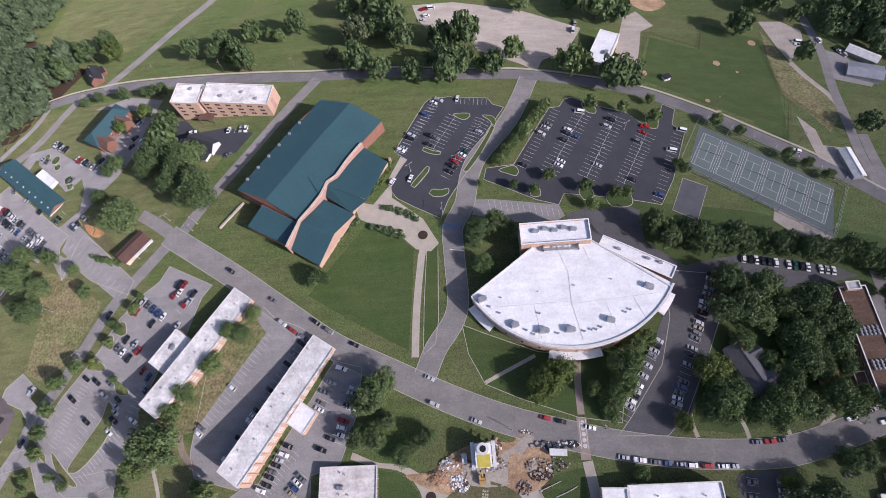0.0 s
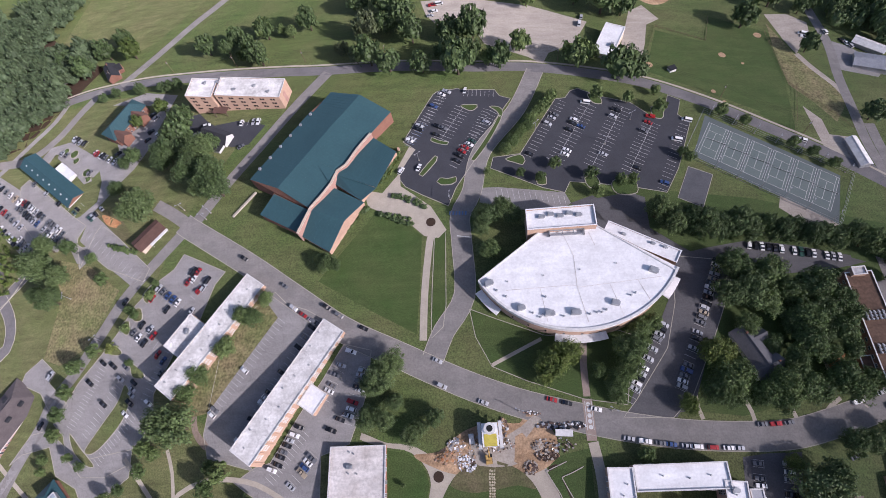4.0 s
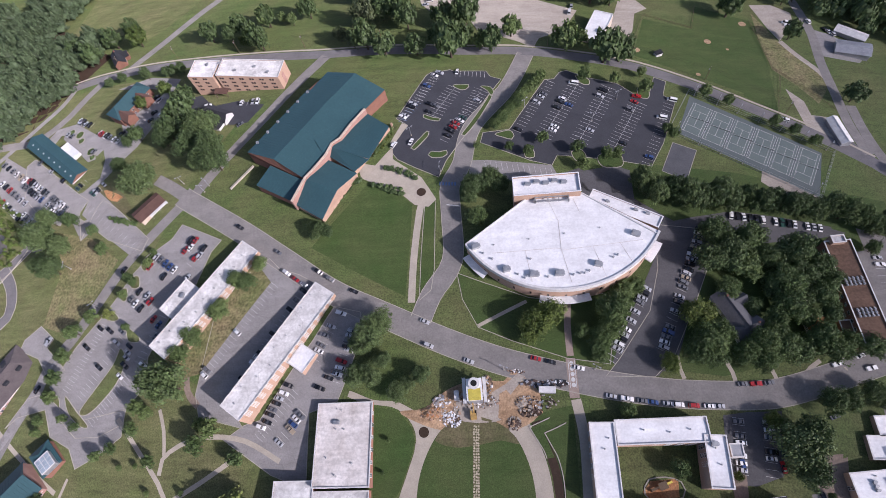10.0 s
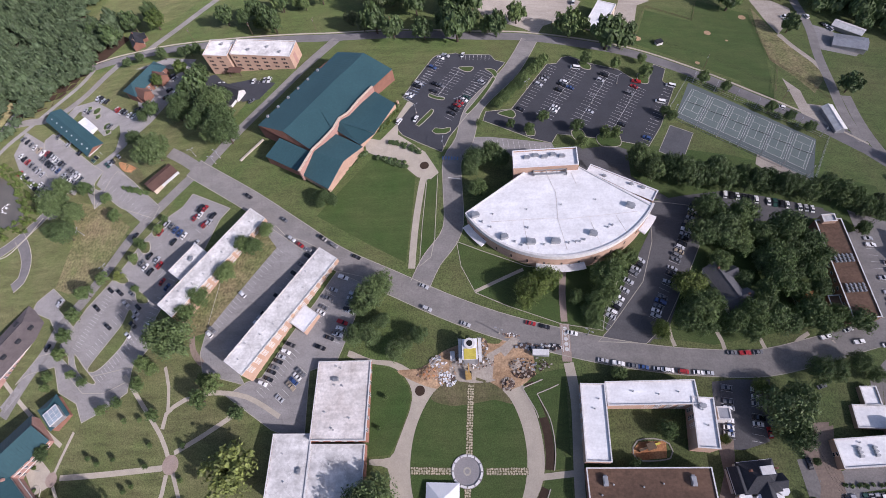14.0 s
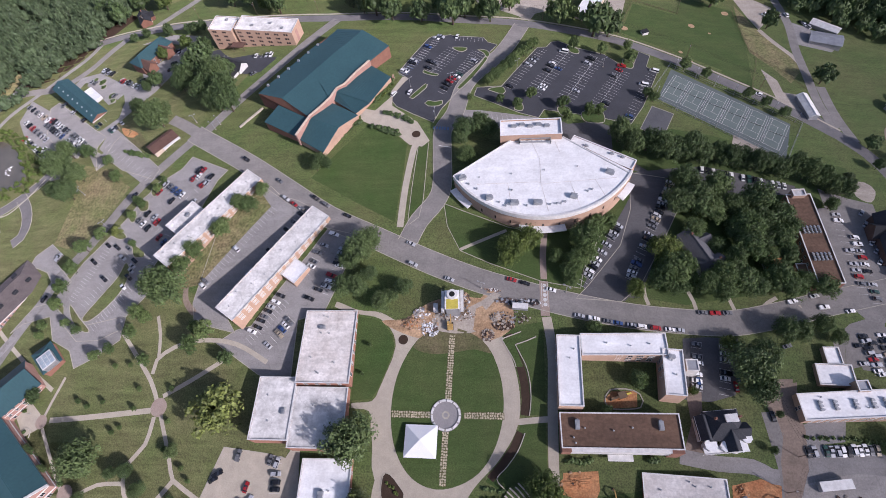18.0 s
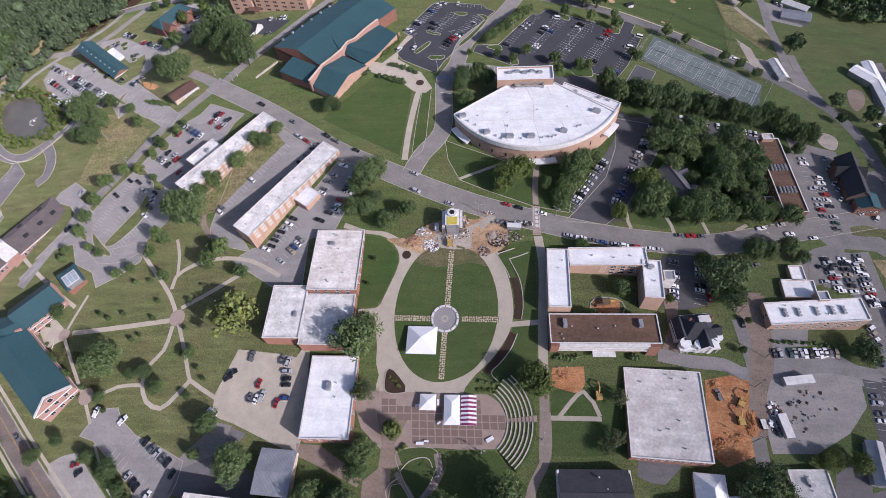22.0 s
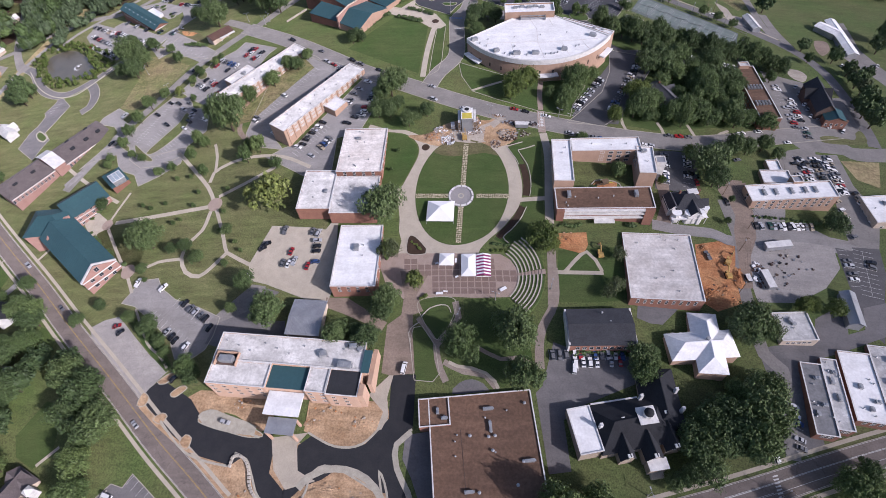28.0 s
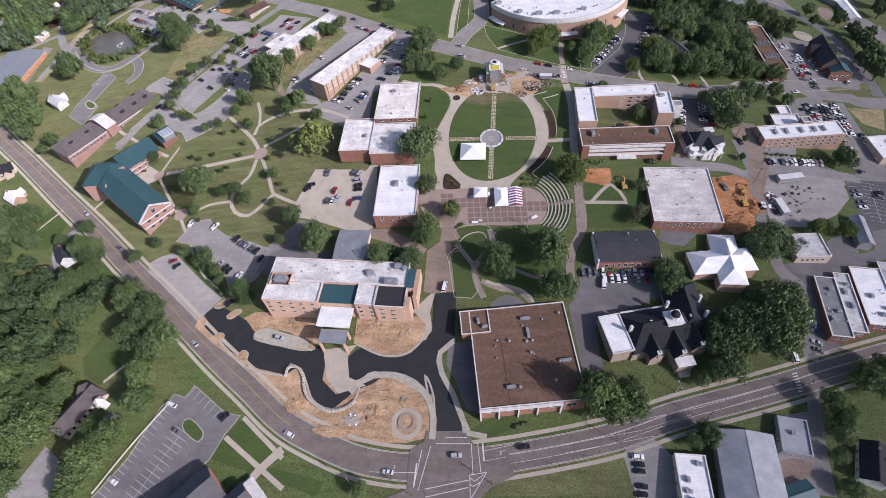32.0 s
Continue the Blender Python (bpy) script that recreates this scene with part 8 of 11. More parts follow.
trees("d", (-27.8, 17.5, 12), (-20.6, -30.0, 8), (-22.6, -36.6, 6.5), (-43.0, -47.6, 7.2), (-28.6, -48.6, 8), (-33.6, -44.6, 5), (-77.5, -36.8, 9.5), (17.7, -54.6, 6))
tree(38.8, -46.6, 11, "d", 20)
tree(41.2, -64.4, 9.5, "d", 18)
tree(33.0, -40.6, 6.5, "m", 12)
tree(13.6, -50.0, 9, "m", 17)
trees("g", (-21.6, -5.4, 6.5))
trees("b", (51.6, 2.5, 9), (55.1, -0.6, 6))
trees("d", (142.3, -31.6, 9), (139.5, -38.8, 8.5), (147.8, -37.0, 7.5), (91.6, -51.8, 7), (92.5, -56.1, 5), (138.4, -62.0, 7.5), (201.3, 25.6, 7.5))
trees("b", (185.5, -22.4, 5.5), (170.4, -22.6, 4.8), (175.9, -20.6, 4.4))
trees("m", (130.0, -64.0, 6), (92.9, 47.1, 5), (78.5, 33.7, 3.5), (75.8, 69.6, 4))
tree(53.0, -112.5, 9.5, "m", 25)
tree(59.5, -117.0, 8, "m", 17)
trees("m", (68.6, -109.5, 8), (69.2, -115.4, 7))
trees("d", (108.0, -87.0, 9.5), (114.4, -79.8, 9), (111.6, -95.4, 8.5), (118.8, -85.3, 9), (120.0, -73.5, 7.5), (99.0, -101.0, 5), (104.3, -98.7, 6.5), (97.1, -123.7, 5.5), (91.3, -125.9, 4))
trees("m", (134.2, -71.0, 8), (122.5, -73.1, 8), (139.1, -78.2, 8), (142.8, -66.8, 7), (91.9, -59.5, 7), (96.6, -50.4, 5), (148.1, -119.8, 7), (148.9, -109.7, 7), (151.0, -114.7, 6), (164.9, -98.7, 8), (170.0, -100.7, 7), (173.9, -93.7, 7), (146.4, -140.4, 5), (146.1, -128.8, 4))
trees("m", (-150.4, -104.0, 8), (-148.9, -115.9, 8.5), (-166.2, -127.7, 6), (-160.1, -133.1, 7), (-161.8, -141.0, 10), (-164.8, -147.1, 9), (-193.8, -127.6, 12), (-199.9, -135.2, 10), (-210.8, -121.8, 9), (-195.3, -118.7, 7), (-169.7, -153.6, 6), (-197.7, -151.3, 8), (-40.9, -148.9, 4.5))
trees("d", (-317.6, 75.1, 9), (-337.5, 90.0, 8), (-291.7, 65.4, 5.5), (-296.4, 58.0, 4), (-266.6, -4.5, 9), (-270.4, -17.3, 11), (-285.5, -2.5, 8), (-215.6, -31.3, 9), (-222.1, -15.4, 5), (-183.0, -37.3, 4), (-172.5, -29.1, 4), (-138.6, -41.3, 6), (-257.5, -21.8, 9))
# western woods take the leaf colour that has haze put into it
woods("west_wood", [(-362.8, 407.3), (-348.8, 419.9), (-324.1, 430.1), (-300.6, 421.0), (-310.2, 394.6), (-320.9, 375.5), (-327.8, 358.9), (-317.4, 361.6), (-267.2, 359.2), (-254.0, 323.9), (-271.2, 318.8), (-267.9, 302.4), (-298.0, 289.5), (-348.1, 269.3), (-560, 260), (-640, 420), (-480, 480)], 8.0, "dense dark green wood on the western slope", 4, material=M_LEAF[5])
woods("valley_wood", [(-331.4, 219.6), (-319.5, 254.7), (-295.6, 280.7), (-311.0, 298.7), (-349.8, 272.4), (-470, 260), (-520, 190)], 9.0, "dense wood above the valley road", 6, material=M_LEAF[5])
woods("village_wood", [(-286.0, -20.4), (-237.1, -38.7), (-218.5, -47.7), (-192.5, -49.3), (-168.6, -57.9), (-153.9, -68.9), (-151.0, -82.0), (-154.9, -89.7), (-167.5, -87.8), (-178.6, -77.9), (-187.2, -82.5), (-196.3, -93.5), (-214.4, -99.5), (-235.0, -104.0), (-330, -120), (-330, -30)], 10.0, "dense trees round the village houses", 7, material=M_LEAF[6], clumps=26, leaves=44, leaf=0.075)
woods("pond_wood", [(-474.6, 281.3), (-463.9, 296.6), (-444.4, 304.1), (-407.7, 265.7), (-371.8, 205.6), (-390.8, 201.3), (-430.9, 234.6)], 8.5, "clump of trees above the pond", 8, material=M_LEAF[1])
woods("pond_wood", [(-374.8, 227.4), (-360.0, 217.5), (-350.2, 249.2), (-363.7, 297.9), (-416.4, 333.6), (-438.0, 333.2)], 8.5, "thick trees between two lanes above the pond", 21, material=M_LEAF[1])
woods("pond_wood", [(-389.4, 139.0), (-378.2, 148.3), (-341.4, 125.7), (-317.0, 94.0), (-318.5, 78.9), (-348.5, 93.5), (-370.4, 110.5)], 8.5, "clump of trees beside the street", 9, material=M_LEAF[1])
trees("d", (-322.6, 149.6, 8), (-319.6, 157.9, 5), (-223.7, 165.8, 8), (-240.7, 186.2, 7), (-370.5, 248.8, 8))


# ---- cars ----
CAR_PAINTS = [("white", (0.75, 0.75, 0.74), 0.3), ("silver", (0.42, 0.43, 0.45), 0.3), ("grey", (0.14, 0.145, 0.155), 0.3), ("black", (0.018, 0.019, 0.022), 0.25), ("red", (0.33, 0.022, 0.025), 0.3), ("blue", (0.035, 0.075, 0.20), 0.3), ("tan", (0.36, 0.30, 0.22), 0.35), ("green", (0.03, 0.08, 0.065), 0.3)]
CARS = {}
crng = random.Random(9)


def shell(profile, width, taper, bm=None):
    """A closed body from a side outline (x, z), narrowed towards the top by taper at each point."""
    bm = bm or bmesh.new()
    a = [bm.verts.new((x, -width / 2 * t, z)) for (x, z), t in zip(profile, taper)]
    b = [bm.verts.new((x, width / 2 * t, z)) for (x, z), t in zip(profile, taper)]
    n = len(profile)
    for i in range(n):
        bm.faces.new((a[i], a[(i + 1) % n], b[(i + 1) % n], b[i]))
    bm.faces.new(a[::-1])
    bm.faces.new(b)
    bmesh.ops.recalc_face_normals(bm, faces=bm.faces)
    return bm


def car_meshes(style, paint):
    key = (style, paint)
    if key in CARS:
        return CARS[key]
    L, Wd, H, belt = {"sedan": (4.6, 1.8, 1.45, 0.9), "suv": (4.7, 1.9, 1.75, 1.05), "pickup": (5.4, 1.95, 1.8, 1.1), "van": (5.6, 2.0, 2.2, 1.15)}[style]
    h = L / 2
    if ("paint", paint) not in CARS:
        nm, col, rg = CAR_PAINTS[paint]
        CARS[("paint", paint)] = mat(nm + "_car_paint", col, rg, var=0.04, scale=0.6, fine=3.0, tint=tuple(c * 0.92 for c in col), spec=0.5)
    pm = CARS[("paint", paint)]
    body = [(-h, 0.35), (-h - 0.02, 0.62), (-h + 0.12, belt - 0.06), (-h + 0.9, belt), (h - 1.2, belt), (h - 0.25, belt - 0.16), (h, 0.62), (h, 0.35)]
    bm = shell(body, Wd, (0.94, 1, 0.95, 0.96, 0.96, 0.9, 0.94, 0.92))
    cab = {"sedan": (-h + 0.6, -h + 1.35, h - 2.1, h - 1.3), "suv": (-h + 0.15, -h + 0.5, h - 1.9, h - 1.25), "pickup": (-0.6, -0.35, h - 2.1, h - 1.5), "van": (-h + 0.08, -h + 0.3, h - 1.4, h - 0.75)}[style]
    roof = [(cab[1], H - 0.05), (cab[1], H), (cab[2], H), (cab[2], H - 0.05)]
    shell(roof, Wd * 0.8, (1, 0.96, 0.96, 1), bm)
    if style == "pickup":
        box(bm, -h + 0.05, -0.65, -Wd / 2 * 0.95, -Wd / 2 * 0.82, belt - 0.05, belt + 0.12)
        box(bm, -h + 0.05, -0.65, Wd / 2 * 0.82, Wd / 2 * 0.95, belt - 0.05, belt + 0.12)
    a = bpy.data.meshes.new("body")
    bm.to_mesh(a)
    bm.free()
    a.materials.append(pm)
    bm = shell([(cab[0], belt - 0.03), (cab[1], H - 0.05), (cab[2], H - 0.05), (cab[3], belt - 0.03)], Wd, (0.9, 0.78, 0.78, 0.9))
    b = bpy.data.meshes.new("glazing")
    bm.to_mesh(b)
    bm.free()
    b.materials.append(M_GLASS)
    if "wheel" not in CARS:
        bm = bmesh.new()
        bmesh.ops.create_cone(bm, cap_ends=True, segments=12, radius1=0.33, radius2=0.33, depth=0.22, matrix=Matrix.Rotation(radians(90), 4, "X"))
        w = bpy.data.meshes.new("wheel")
        bm.to_mesh(w)
        bm.free()
        w.materials.append(M_BLACK)
        CARS["wheel"] = w
    CARS[key] = (a, b, L, Wd)
    return CARS[key]


FAR_CARS = []


def car(x, y, rot, paint=None, style=None, lift=0.1):
    if paint is None:
        paint = crng.choices(range(8), (30, 24, 17, 19, 4, 4, 2, 2))[0]
    style = style or crng.choices(("sedan", "suv", "pickup"), (60, 30, 10))[0]
    a, b, L, Wd = car_meshes(style, paint)
    e = 1.5
    zx = (gz(x + e * math.cos(radians(rot)), y + e * math.sin(radians(rot))) - gz(x - e * math.cos(radians(rot)), y - e * math.sin(radians(rot)))) / (2 * e)
    if (x > 128 and y > -60) or y > 232:
        FAR_CARS.append((pose(x, y, gz(x, y) + lift, 0, -math.degrees(math.atan(zx)), rot), a, b, L, Wd))
        return None
    ob = new("car")
    ob.matrix_world = pose(x, y, gz(x, y) + lift, 0, -math.degrees(math.atan(zx)), rot)
    tagged(ob, "%s parked %s on asphalt" % (CAR_PAINTS[paint][0], {"sedan": "saloon car", "suv": "tall estate car", "pickup": "pickup truck", "van": "passenger van"}[style]), "car", "parked cars")
    share("body", a, ob)
    share("glazing", b, ob)
    for sx in (-1, 1):
        for sy in (-1, 1):
            share("wheel", CARS["wheel"], ob, pose(sx * L * 0.31, sy * (Wd / 2 - 0.12), 0.33))
    return ob


for c, rot, fill in STALLS:
    if crng.random() < fill:
        car(c.x + crng.uniform(-0.3, 0.3), c.y + crng.uniform(-0.3, 0.3), rot + crng.choice((0, 180)) + crng.uniform(-3, 3))


def along(pts, off, picks, flip=0.0):
    """Cars standing along a street, at shares of its length."""
    line = smooth_line(pts, 2.0)
    s = sides(line)
    for t, paint in picks:
        i = min(int(t * len(line)), len(line) - 2)
        q = line[i] + s[i] * off
        d = line[i + 1] - line[i]
        car(q.x, q.y, math.degrees(math.atan2(d.y, d.x)) + flip, paint)


along(MAIN, 4.6, ((0.255, 3), (0.275, 2), (0.31, 3), (0.395, 1), (0.52, 4), (0.535, 3), (0.565, 0), (0.73, 2), (0.745, 4), (0.76, 2), (0.84, 0), (0.87, 0)))
along(MAIN, -4.6, ((0.22, 1), (0.235, 4), (0.25, 0), (0.345, 0), (0.41, 1), (0.455, 1), (0.6, 1), (0.612, 0), (0.626, 2), (0.639, 5), (0.652, 1), (0.665, 0), (0.678, 4), (0.691, 0), (0.704, 1)))
along(MAIN, 1.5, ((0.12, 3), (0.19, 2)))
along(SOUTH, -2.6, ((0.47, 1), (0.56, 0), (0.62, 0)), 180)
along(SOUTH, 3.0, ((0.36, 2), (0.69, 3), (0.30, 1)))
for x, y, rot, paint, style in ((-27.4, 208.5, 60, 0, "suv"), (-18.1, 210.0, 70, 0, "sedan"), (73.6, 252.4, 170, 0, "van"), (119.2, 226.5, 168, 0, "van"), (127.9, 240.6, 165, 0, "van"), (108.1, 242.6, 170, 4, "pickup"), (-94.8, -14.4, 150, 0, "van"), (63.9, -56.8, 85, 0, "van"), (-135.3, -115.4, 165, 0, "van"), (-10.8, -59.7, 80, 0, "van"), (63.8, -56.9, 85, 0, "van"), (-107.2, -120.6, 45, 3, "suv"), (-2.8, -134.2, 5, 1, "suv"), (-218.1, 87.8, 60, 3, "sedan"), (141.9, -88.0, 95, 0, "van")):
    car(x, y, rot, paint, style)


# ---- tennis courts ----
def line_bm(rows, width, lift):
    """Painted straight lines on the hill."""
    bm = bmesh.new()
    for a, b in rows:
        ribbon_bm(dense([a, b]), -width / 2, width / 2, lift, bm=bm)
    return bm


def tennis_court(c, x_dir):
    """One court round its middle c, with its long side across x_dir."""
    u = x_dir.normalized()
    v = Vector((-u.y, u.x))

    def at(a, b):
        q = c + u * a + v * b
        return (q.x, q.y)
    court = patch("tennis_court", [at(-5.6, -12), at(5.6, -12), at(5.6, 12), at(-5.6, 12)], M_COURT, 0.14, "grey-green tennis court with white lines", "tennis court")
    for a, b in ((at(-5.48, -11.9), at(-5.48, 11.9)), (at(5.48, -11.9), at(5.48, 11.9)), (at(-4.1, -11.9), at(-4.1, 11.9)), (at(4.1, -11.9), at(4.1, 11.9)), (at(-5.5, -11.9), at(5.5, -11.9)), (at(-5.5, 11.9), at(5.5, 11.9)), (at(-4.1, -6.4), at(4.1, -6.4)), (at(-4.1, 6.4), at(4.1, 6.4)), (at(0, -6.4), at(0, 6.4))):
        part("court_line", line_bm([(a, b)], 0.16, 0.165), M_PAINT, court)
    net = thing("tennis_net", c.x, c.y, math.degrees(math.atan2(u.y, u.x)), 0.14)
    tagged(net, "black tennis net with a white top band", "tennis net", "tennis nets")
    part("netting", boxes(*[(-6.2, 6.2, -0.015, 0.015, 0.1 + 0.16 * k, 0.13 + 0.16 * k) for k in range(5)]), M_BLACK, net)
    part("top_band", boxes((-6.2, 6.2, -0.04, 0.04, 0.9, 1.0)), M_PAINT, net, "white canvas band")
    for s in (-6.3, 6.3):
        part("post", boxes((s - 0.06, s + 0.06, -0.06, 0.06, -0.1, 1.08)), M_GALV, net)


M_COURT = mat("worn_green_court_paint", (0.150, 0.185, 0.172), 0.85, var=0.06, scale=0.15, fine=1.5, tint=(0.125, 0.16, 0.155))
C1 = (Vector((139.1, 237.5)) + Vector((147.7, 233.5)) + Vector((139.2, 215.0)) + Vector((130.8, 219.4))) / 4
C6 = (Vector((190.8, 207.2)) + Vector((198.1, 203.0)) + Vector((190.3, 185.0)) + Vector((184.0, 189.6))) / 4
for i in range(6):
    tennis_court(C1.lerp(C6, i / 5), C6 - C1)


def lamp_post(x, y, h=9.0, rot=0.0, arms=1):
    ob = thing("lamp_post", x, y, rot)
    tagged(ob, "tall grey steel lamp post with box lamps", "lamp post", "lamp posts")
    bm = bmesh.new()
    bmesh.ops.create_cone(bm, cap_ends=True, segments=8, radius1=0.16, radius2=0.09, depth=h, matrix=Matrix.Translation((0, 0, h / 2 - 0.2)))
    part("pole", bm, M_GALV, ob)
    part("base", boxes((-0.3, 0.3, -0.3, 0.3, -0.3, 0.5)), M_CONCRETE, ob)
    for s in (1, -1)[:arms]:
        part("arm", boxes((min(0, s * 1.5), max(0, s * 1.5), -0.05, 0.05, h - 0.4, h - 0.3)), M_GALV, ob)
        part("lamp_head", boxes((s * 1.5 - 0.45, s * 1.5 + 0.45, -0.25, 0.25, h - 0.35, h - 0.15)), M_STEEL, ob)
    return ob


u = (C6 - C1).normalized()
v = Vector((-u.y, u.x))
for k in (-0.6, 0.5, 1.5, 2.5, 3.5, 4.5, 5.6):
    for s in (-1, 1):
        q = C1 + (C6 - C1) * (k / 5) + v * (s * 17.5)
        lamp_post(q.x, q.y, 9, math.degrees(math.atan2(v.y, v.x)) + (180 if s > 0 else 0))
span = (C6 - C1).length
corners = [C1 + u * a + v * b for a, b in ((-11, -18), (span + 11, -18), (span + 11, 18), (-11, 18))]
fence = thing("court_fence", C1.x, C1.y)
tagged(fence, "tall grey chain-link fence round the tennis courts", "fence")
for a, b in zip(corners, corners[1:] + corners[:1]):
    n = int((b - a).length / 9)
    for k in range(n):
        q = a.lerp(b, k / n)
        world_part("fence_post", boxes((q.x - 0.05, q.x + 0.05, q.y - 0.05, q.y + 0.05, gz(q.x, q.y) - 0.1, gz(q.x, q.y) + 3.0)), M_GALV, fence)
    for z in (0.15, 1.5, 3.0):
        world_part("fence_rail", ribbon_bm(dense([a, b]), -0.03, 0.03, z, thick=0.06), M_GALV, fence)


# ---- tents on the plaza ----
def local_frame(name, pts, dz=0.0):
    """An empty at the middle of four corners, and the length and width that they span."""
    a, b, c, d = (Vector(p) for p in pts)
    m = (a + b + c + d) / 4
    e, f = (b - a + c - d) / 2, (d - a + c - b) / 2
    ob = thing(name, m.x, m.y, math.degrees(math.atan2(e.y, e.x)), dz)
    return ob, e.length, f.length


def tent(pts, label, stripes=0, eave=2.5, peak=4.2):
    ob, l, w = local_frame("party_tent", pts, 0.06)
    tagged(ob, label, "tent", "tents on the plaza")
    a, b = l / 2, w / 2
    ridge = max(0.0, b - a) * 0.9
    if not stripes:
        bm = bmesh.new()
        e = [bm.verts.new(p) for p in ((-a, -b, eave), (a, -b, eave), (a, b, eave), (-a, b, eave))]
        t = [bm.verts.new((0, -ridge, peak)), bm.verts.new((0, ridge, peak))] if ridge > 0.3 else [bm.verts.new((0, 0, peak))] * 2
        for f in ((e[0], e[1], t[0]), (e[2], e[3], t[1])):
            bm.faces.new(f)
        for f in ((e[1], e[2], t[1], t[0]), (e[3], e[0], t[0], t[1])):
            bm.faces.new(f if t[0] is not t[1] else f[:3])
        part("canopy", bm, M_CANVAS, ob)
    else:
        for i in range(stripes):
            y0, y1 = -b + w * i / stripes, -b + w * (i + 1) / stripes
            bm = bmesh.new()
            for s in (-1, 1):
                vs = [bm.verts.new(p) for p in ((s * a, y0, eave), (s * a, y1, eave), (0, y1, peak - 0.6), (0, y0, peak - 0.6))]
                bm.faces.new(vs)
            bmesh.ops.recalc_face_normals(bm, faces=bm.faces)
            part("stripe", bm, (M_REDCLOTH, M_CANVAS)[i % 2], ob, ("purple canvas stripe", "white canvas stripe")[i % 2])
    for x0, x1, y0, y1 in ((-a, a, -b - 0.02, -b), (-a, a, b, b + 0.02), (-a - 0.02, -a, -b, b), (a, a + 0.02, -b, b)):
        part("valance", boxes((x0, x1, y0, y1, eave - 0.35, eave)), M_CANVAS, ob)
    for x, y in ((-a, -b), (a, -b), (a, b), (-a, b)) + (((-a, 0), (a, 0)) if ridge else ()):
        part("leg", boxes((x - 0.05, x + 0.05, y - 0.05, y + 0.05, -0.05, eave)), M_GALV, ob)
    return ob


M_CANVAS = mat("white_canvas", (0.80, 0.80, 0.80), 0.7, var=0.03, scale=0.4, fine=2.0, tint=(0.74, 0.75, 0.77))
M_REDCLOTH = mat("purple_canvas", (0.30, 0.045, 0.15), 0.7, var=0.05, scale=0.4, fine=2.0)
tent([(2.4, -11.6), (9.4, -11.5), (9.2, -4.6), (2.0, -4.7)], "small white pyramid tent on the plaza")
tent([(12.9, -17.4), (19.9, -17.1), (19.8, -4.3), (13.0, -4.5)], "white hipped party tent on the plaza")
tent([(20.3, -17.3), (26.8, -17.1), (27.3, -4.3), (20.2, -4.5)], "purple and white striped tent on the plaza", 14)


tent([(-5.5, 12.2), (8.2, 12.2), (8.2, 25.4), (-5.5, 25.4)], "large white peaked tent on the oval lawn", peak=6.0)


def table(x, y, rot, l=3.0, w=0.9):
    ob = thing("folding_table", x, y, rot, 0.06)
    tagged(ob, "white folding table standing on the plaza", "table", "tables on the plaza")
    part("tabletop", boxes((-l / 2, l / 2, -w / 2, w / 2, 0.68, 0.75)), M_CANVAS, ob)
    for sx in (-1, 1):
        for sy in (-1, 1):
            part("leg", boxes((sx * l * 0.42 - 0.04, sx * l * 0.42 + 0.04, sy * w * 0.4 - 0.04, sy * w * 0.4 + 0.04, -0.02, 0.68)), M_GALV, ob)


table(3.1, -24.6, 3, 3.4, 1.3)
table(33.0, -21.6, 32, 3.4, 1.6)
table(10.1, -7.6, 90, 2.6, 1.0)
table(0.9, -9.2, 20, 1.8, 1.0)
table(10.9, -16.1, 40, 1.6, 0.9)
table(5.9, -23.6, 175, 2.0, 0.8)

# paving panels between the plaza's grid lines
M_PANEL = mat("brown_brick_panel", (0.225, 0.165, 0.142), 0.9, var=0.12, scale=0.4, fine=3.0, tint=(0.195, 0.142, 0.122))
PO, PX, PY = Vector((-15.5, -6.6)), Vector((40.0, -5.2)), Vector((-14.0, -26.4))
px_, py_ = (PX - PO) / 16.3, (PY - PO) / 6.4
for j in range(6):
    for i in range(16):
        if (i < 2 and j > 1) or (1 < i < 4 and j == 0) or (i < 4 and j > 2) or (i > 12 and (j < 2 or j > 3)) or (3 < i < 10 and j < 1):
            continue
        a = PO + px_ * (i + 0.07) + py_ * (j + 0.07)
        pts = [a, a + px_ * 0.86, a + px_ * 0.86 + py_ * 0.86, a + py_ * 0.86]
        patch("paving_panel", [(p.x, p.y) for p in pts], M_PANEL, 0.075, parent=plaza)

# ---- curved seats east of the plaza ----
AC, AE = Vector((26.1, -14.7)), Vector((51.2, -12.8))
ring = (AE - AC).length / 265.0
base_a = math.atan2((AE - AC).y, (AE - AC).x)
seats = thing("amphitheatre", AC.x, AC.y)
tagged(seats, "curved stone seat terraces with grass between them", "amphitheatre")
M_SEAT = mat("pale_cast_stone", (0.50, 0.46, 0.40), 0.9, var=0.1, scale=0.4, fine=2.0, tint=(0.40, 0.37, 0.32))
for half in (-1, 1):
    lo, hi = sorted((half * 3.0, half * 51.0))
    for k in range(7):
        r = ring * (152 + 18.5 * k)
        arc = [AC + Vector((math.cos(base_a + radians(t)), math.sin(base_a + radians(t)))) * r for t in np.linspace(lo, hi - (4 if half > 0 and k > 4 else 0), 18)]
        top = 0.30 + 0.30 * k
        world_part("seat", ribbon_bm(arc, -0.30, 0.30, -0.2, thick=top + 0.3), M_SEAT, seats)
        world_part("grass_tread", ribbon_bm(arc, -ring * 18.5 + 0.3, -0.28, -0.2, thick=top + 0.22), M_LAWN, seats, "grass strip between the seats")
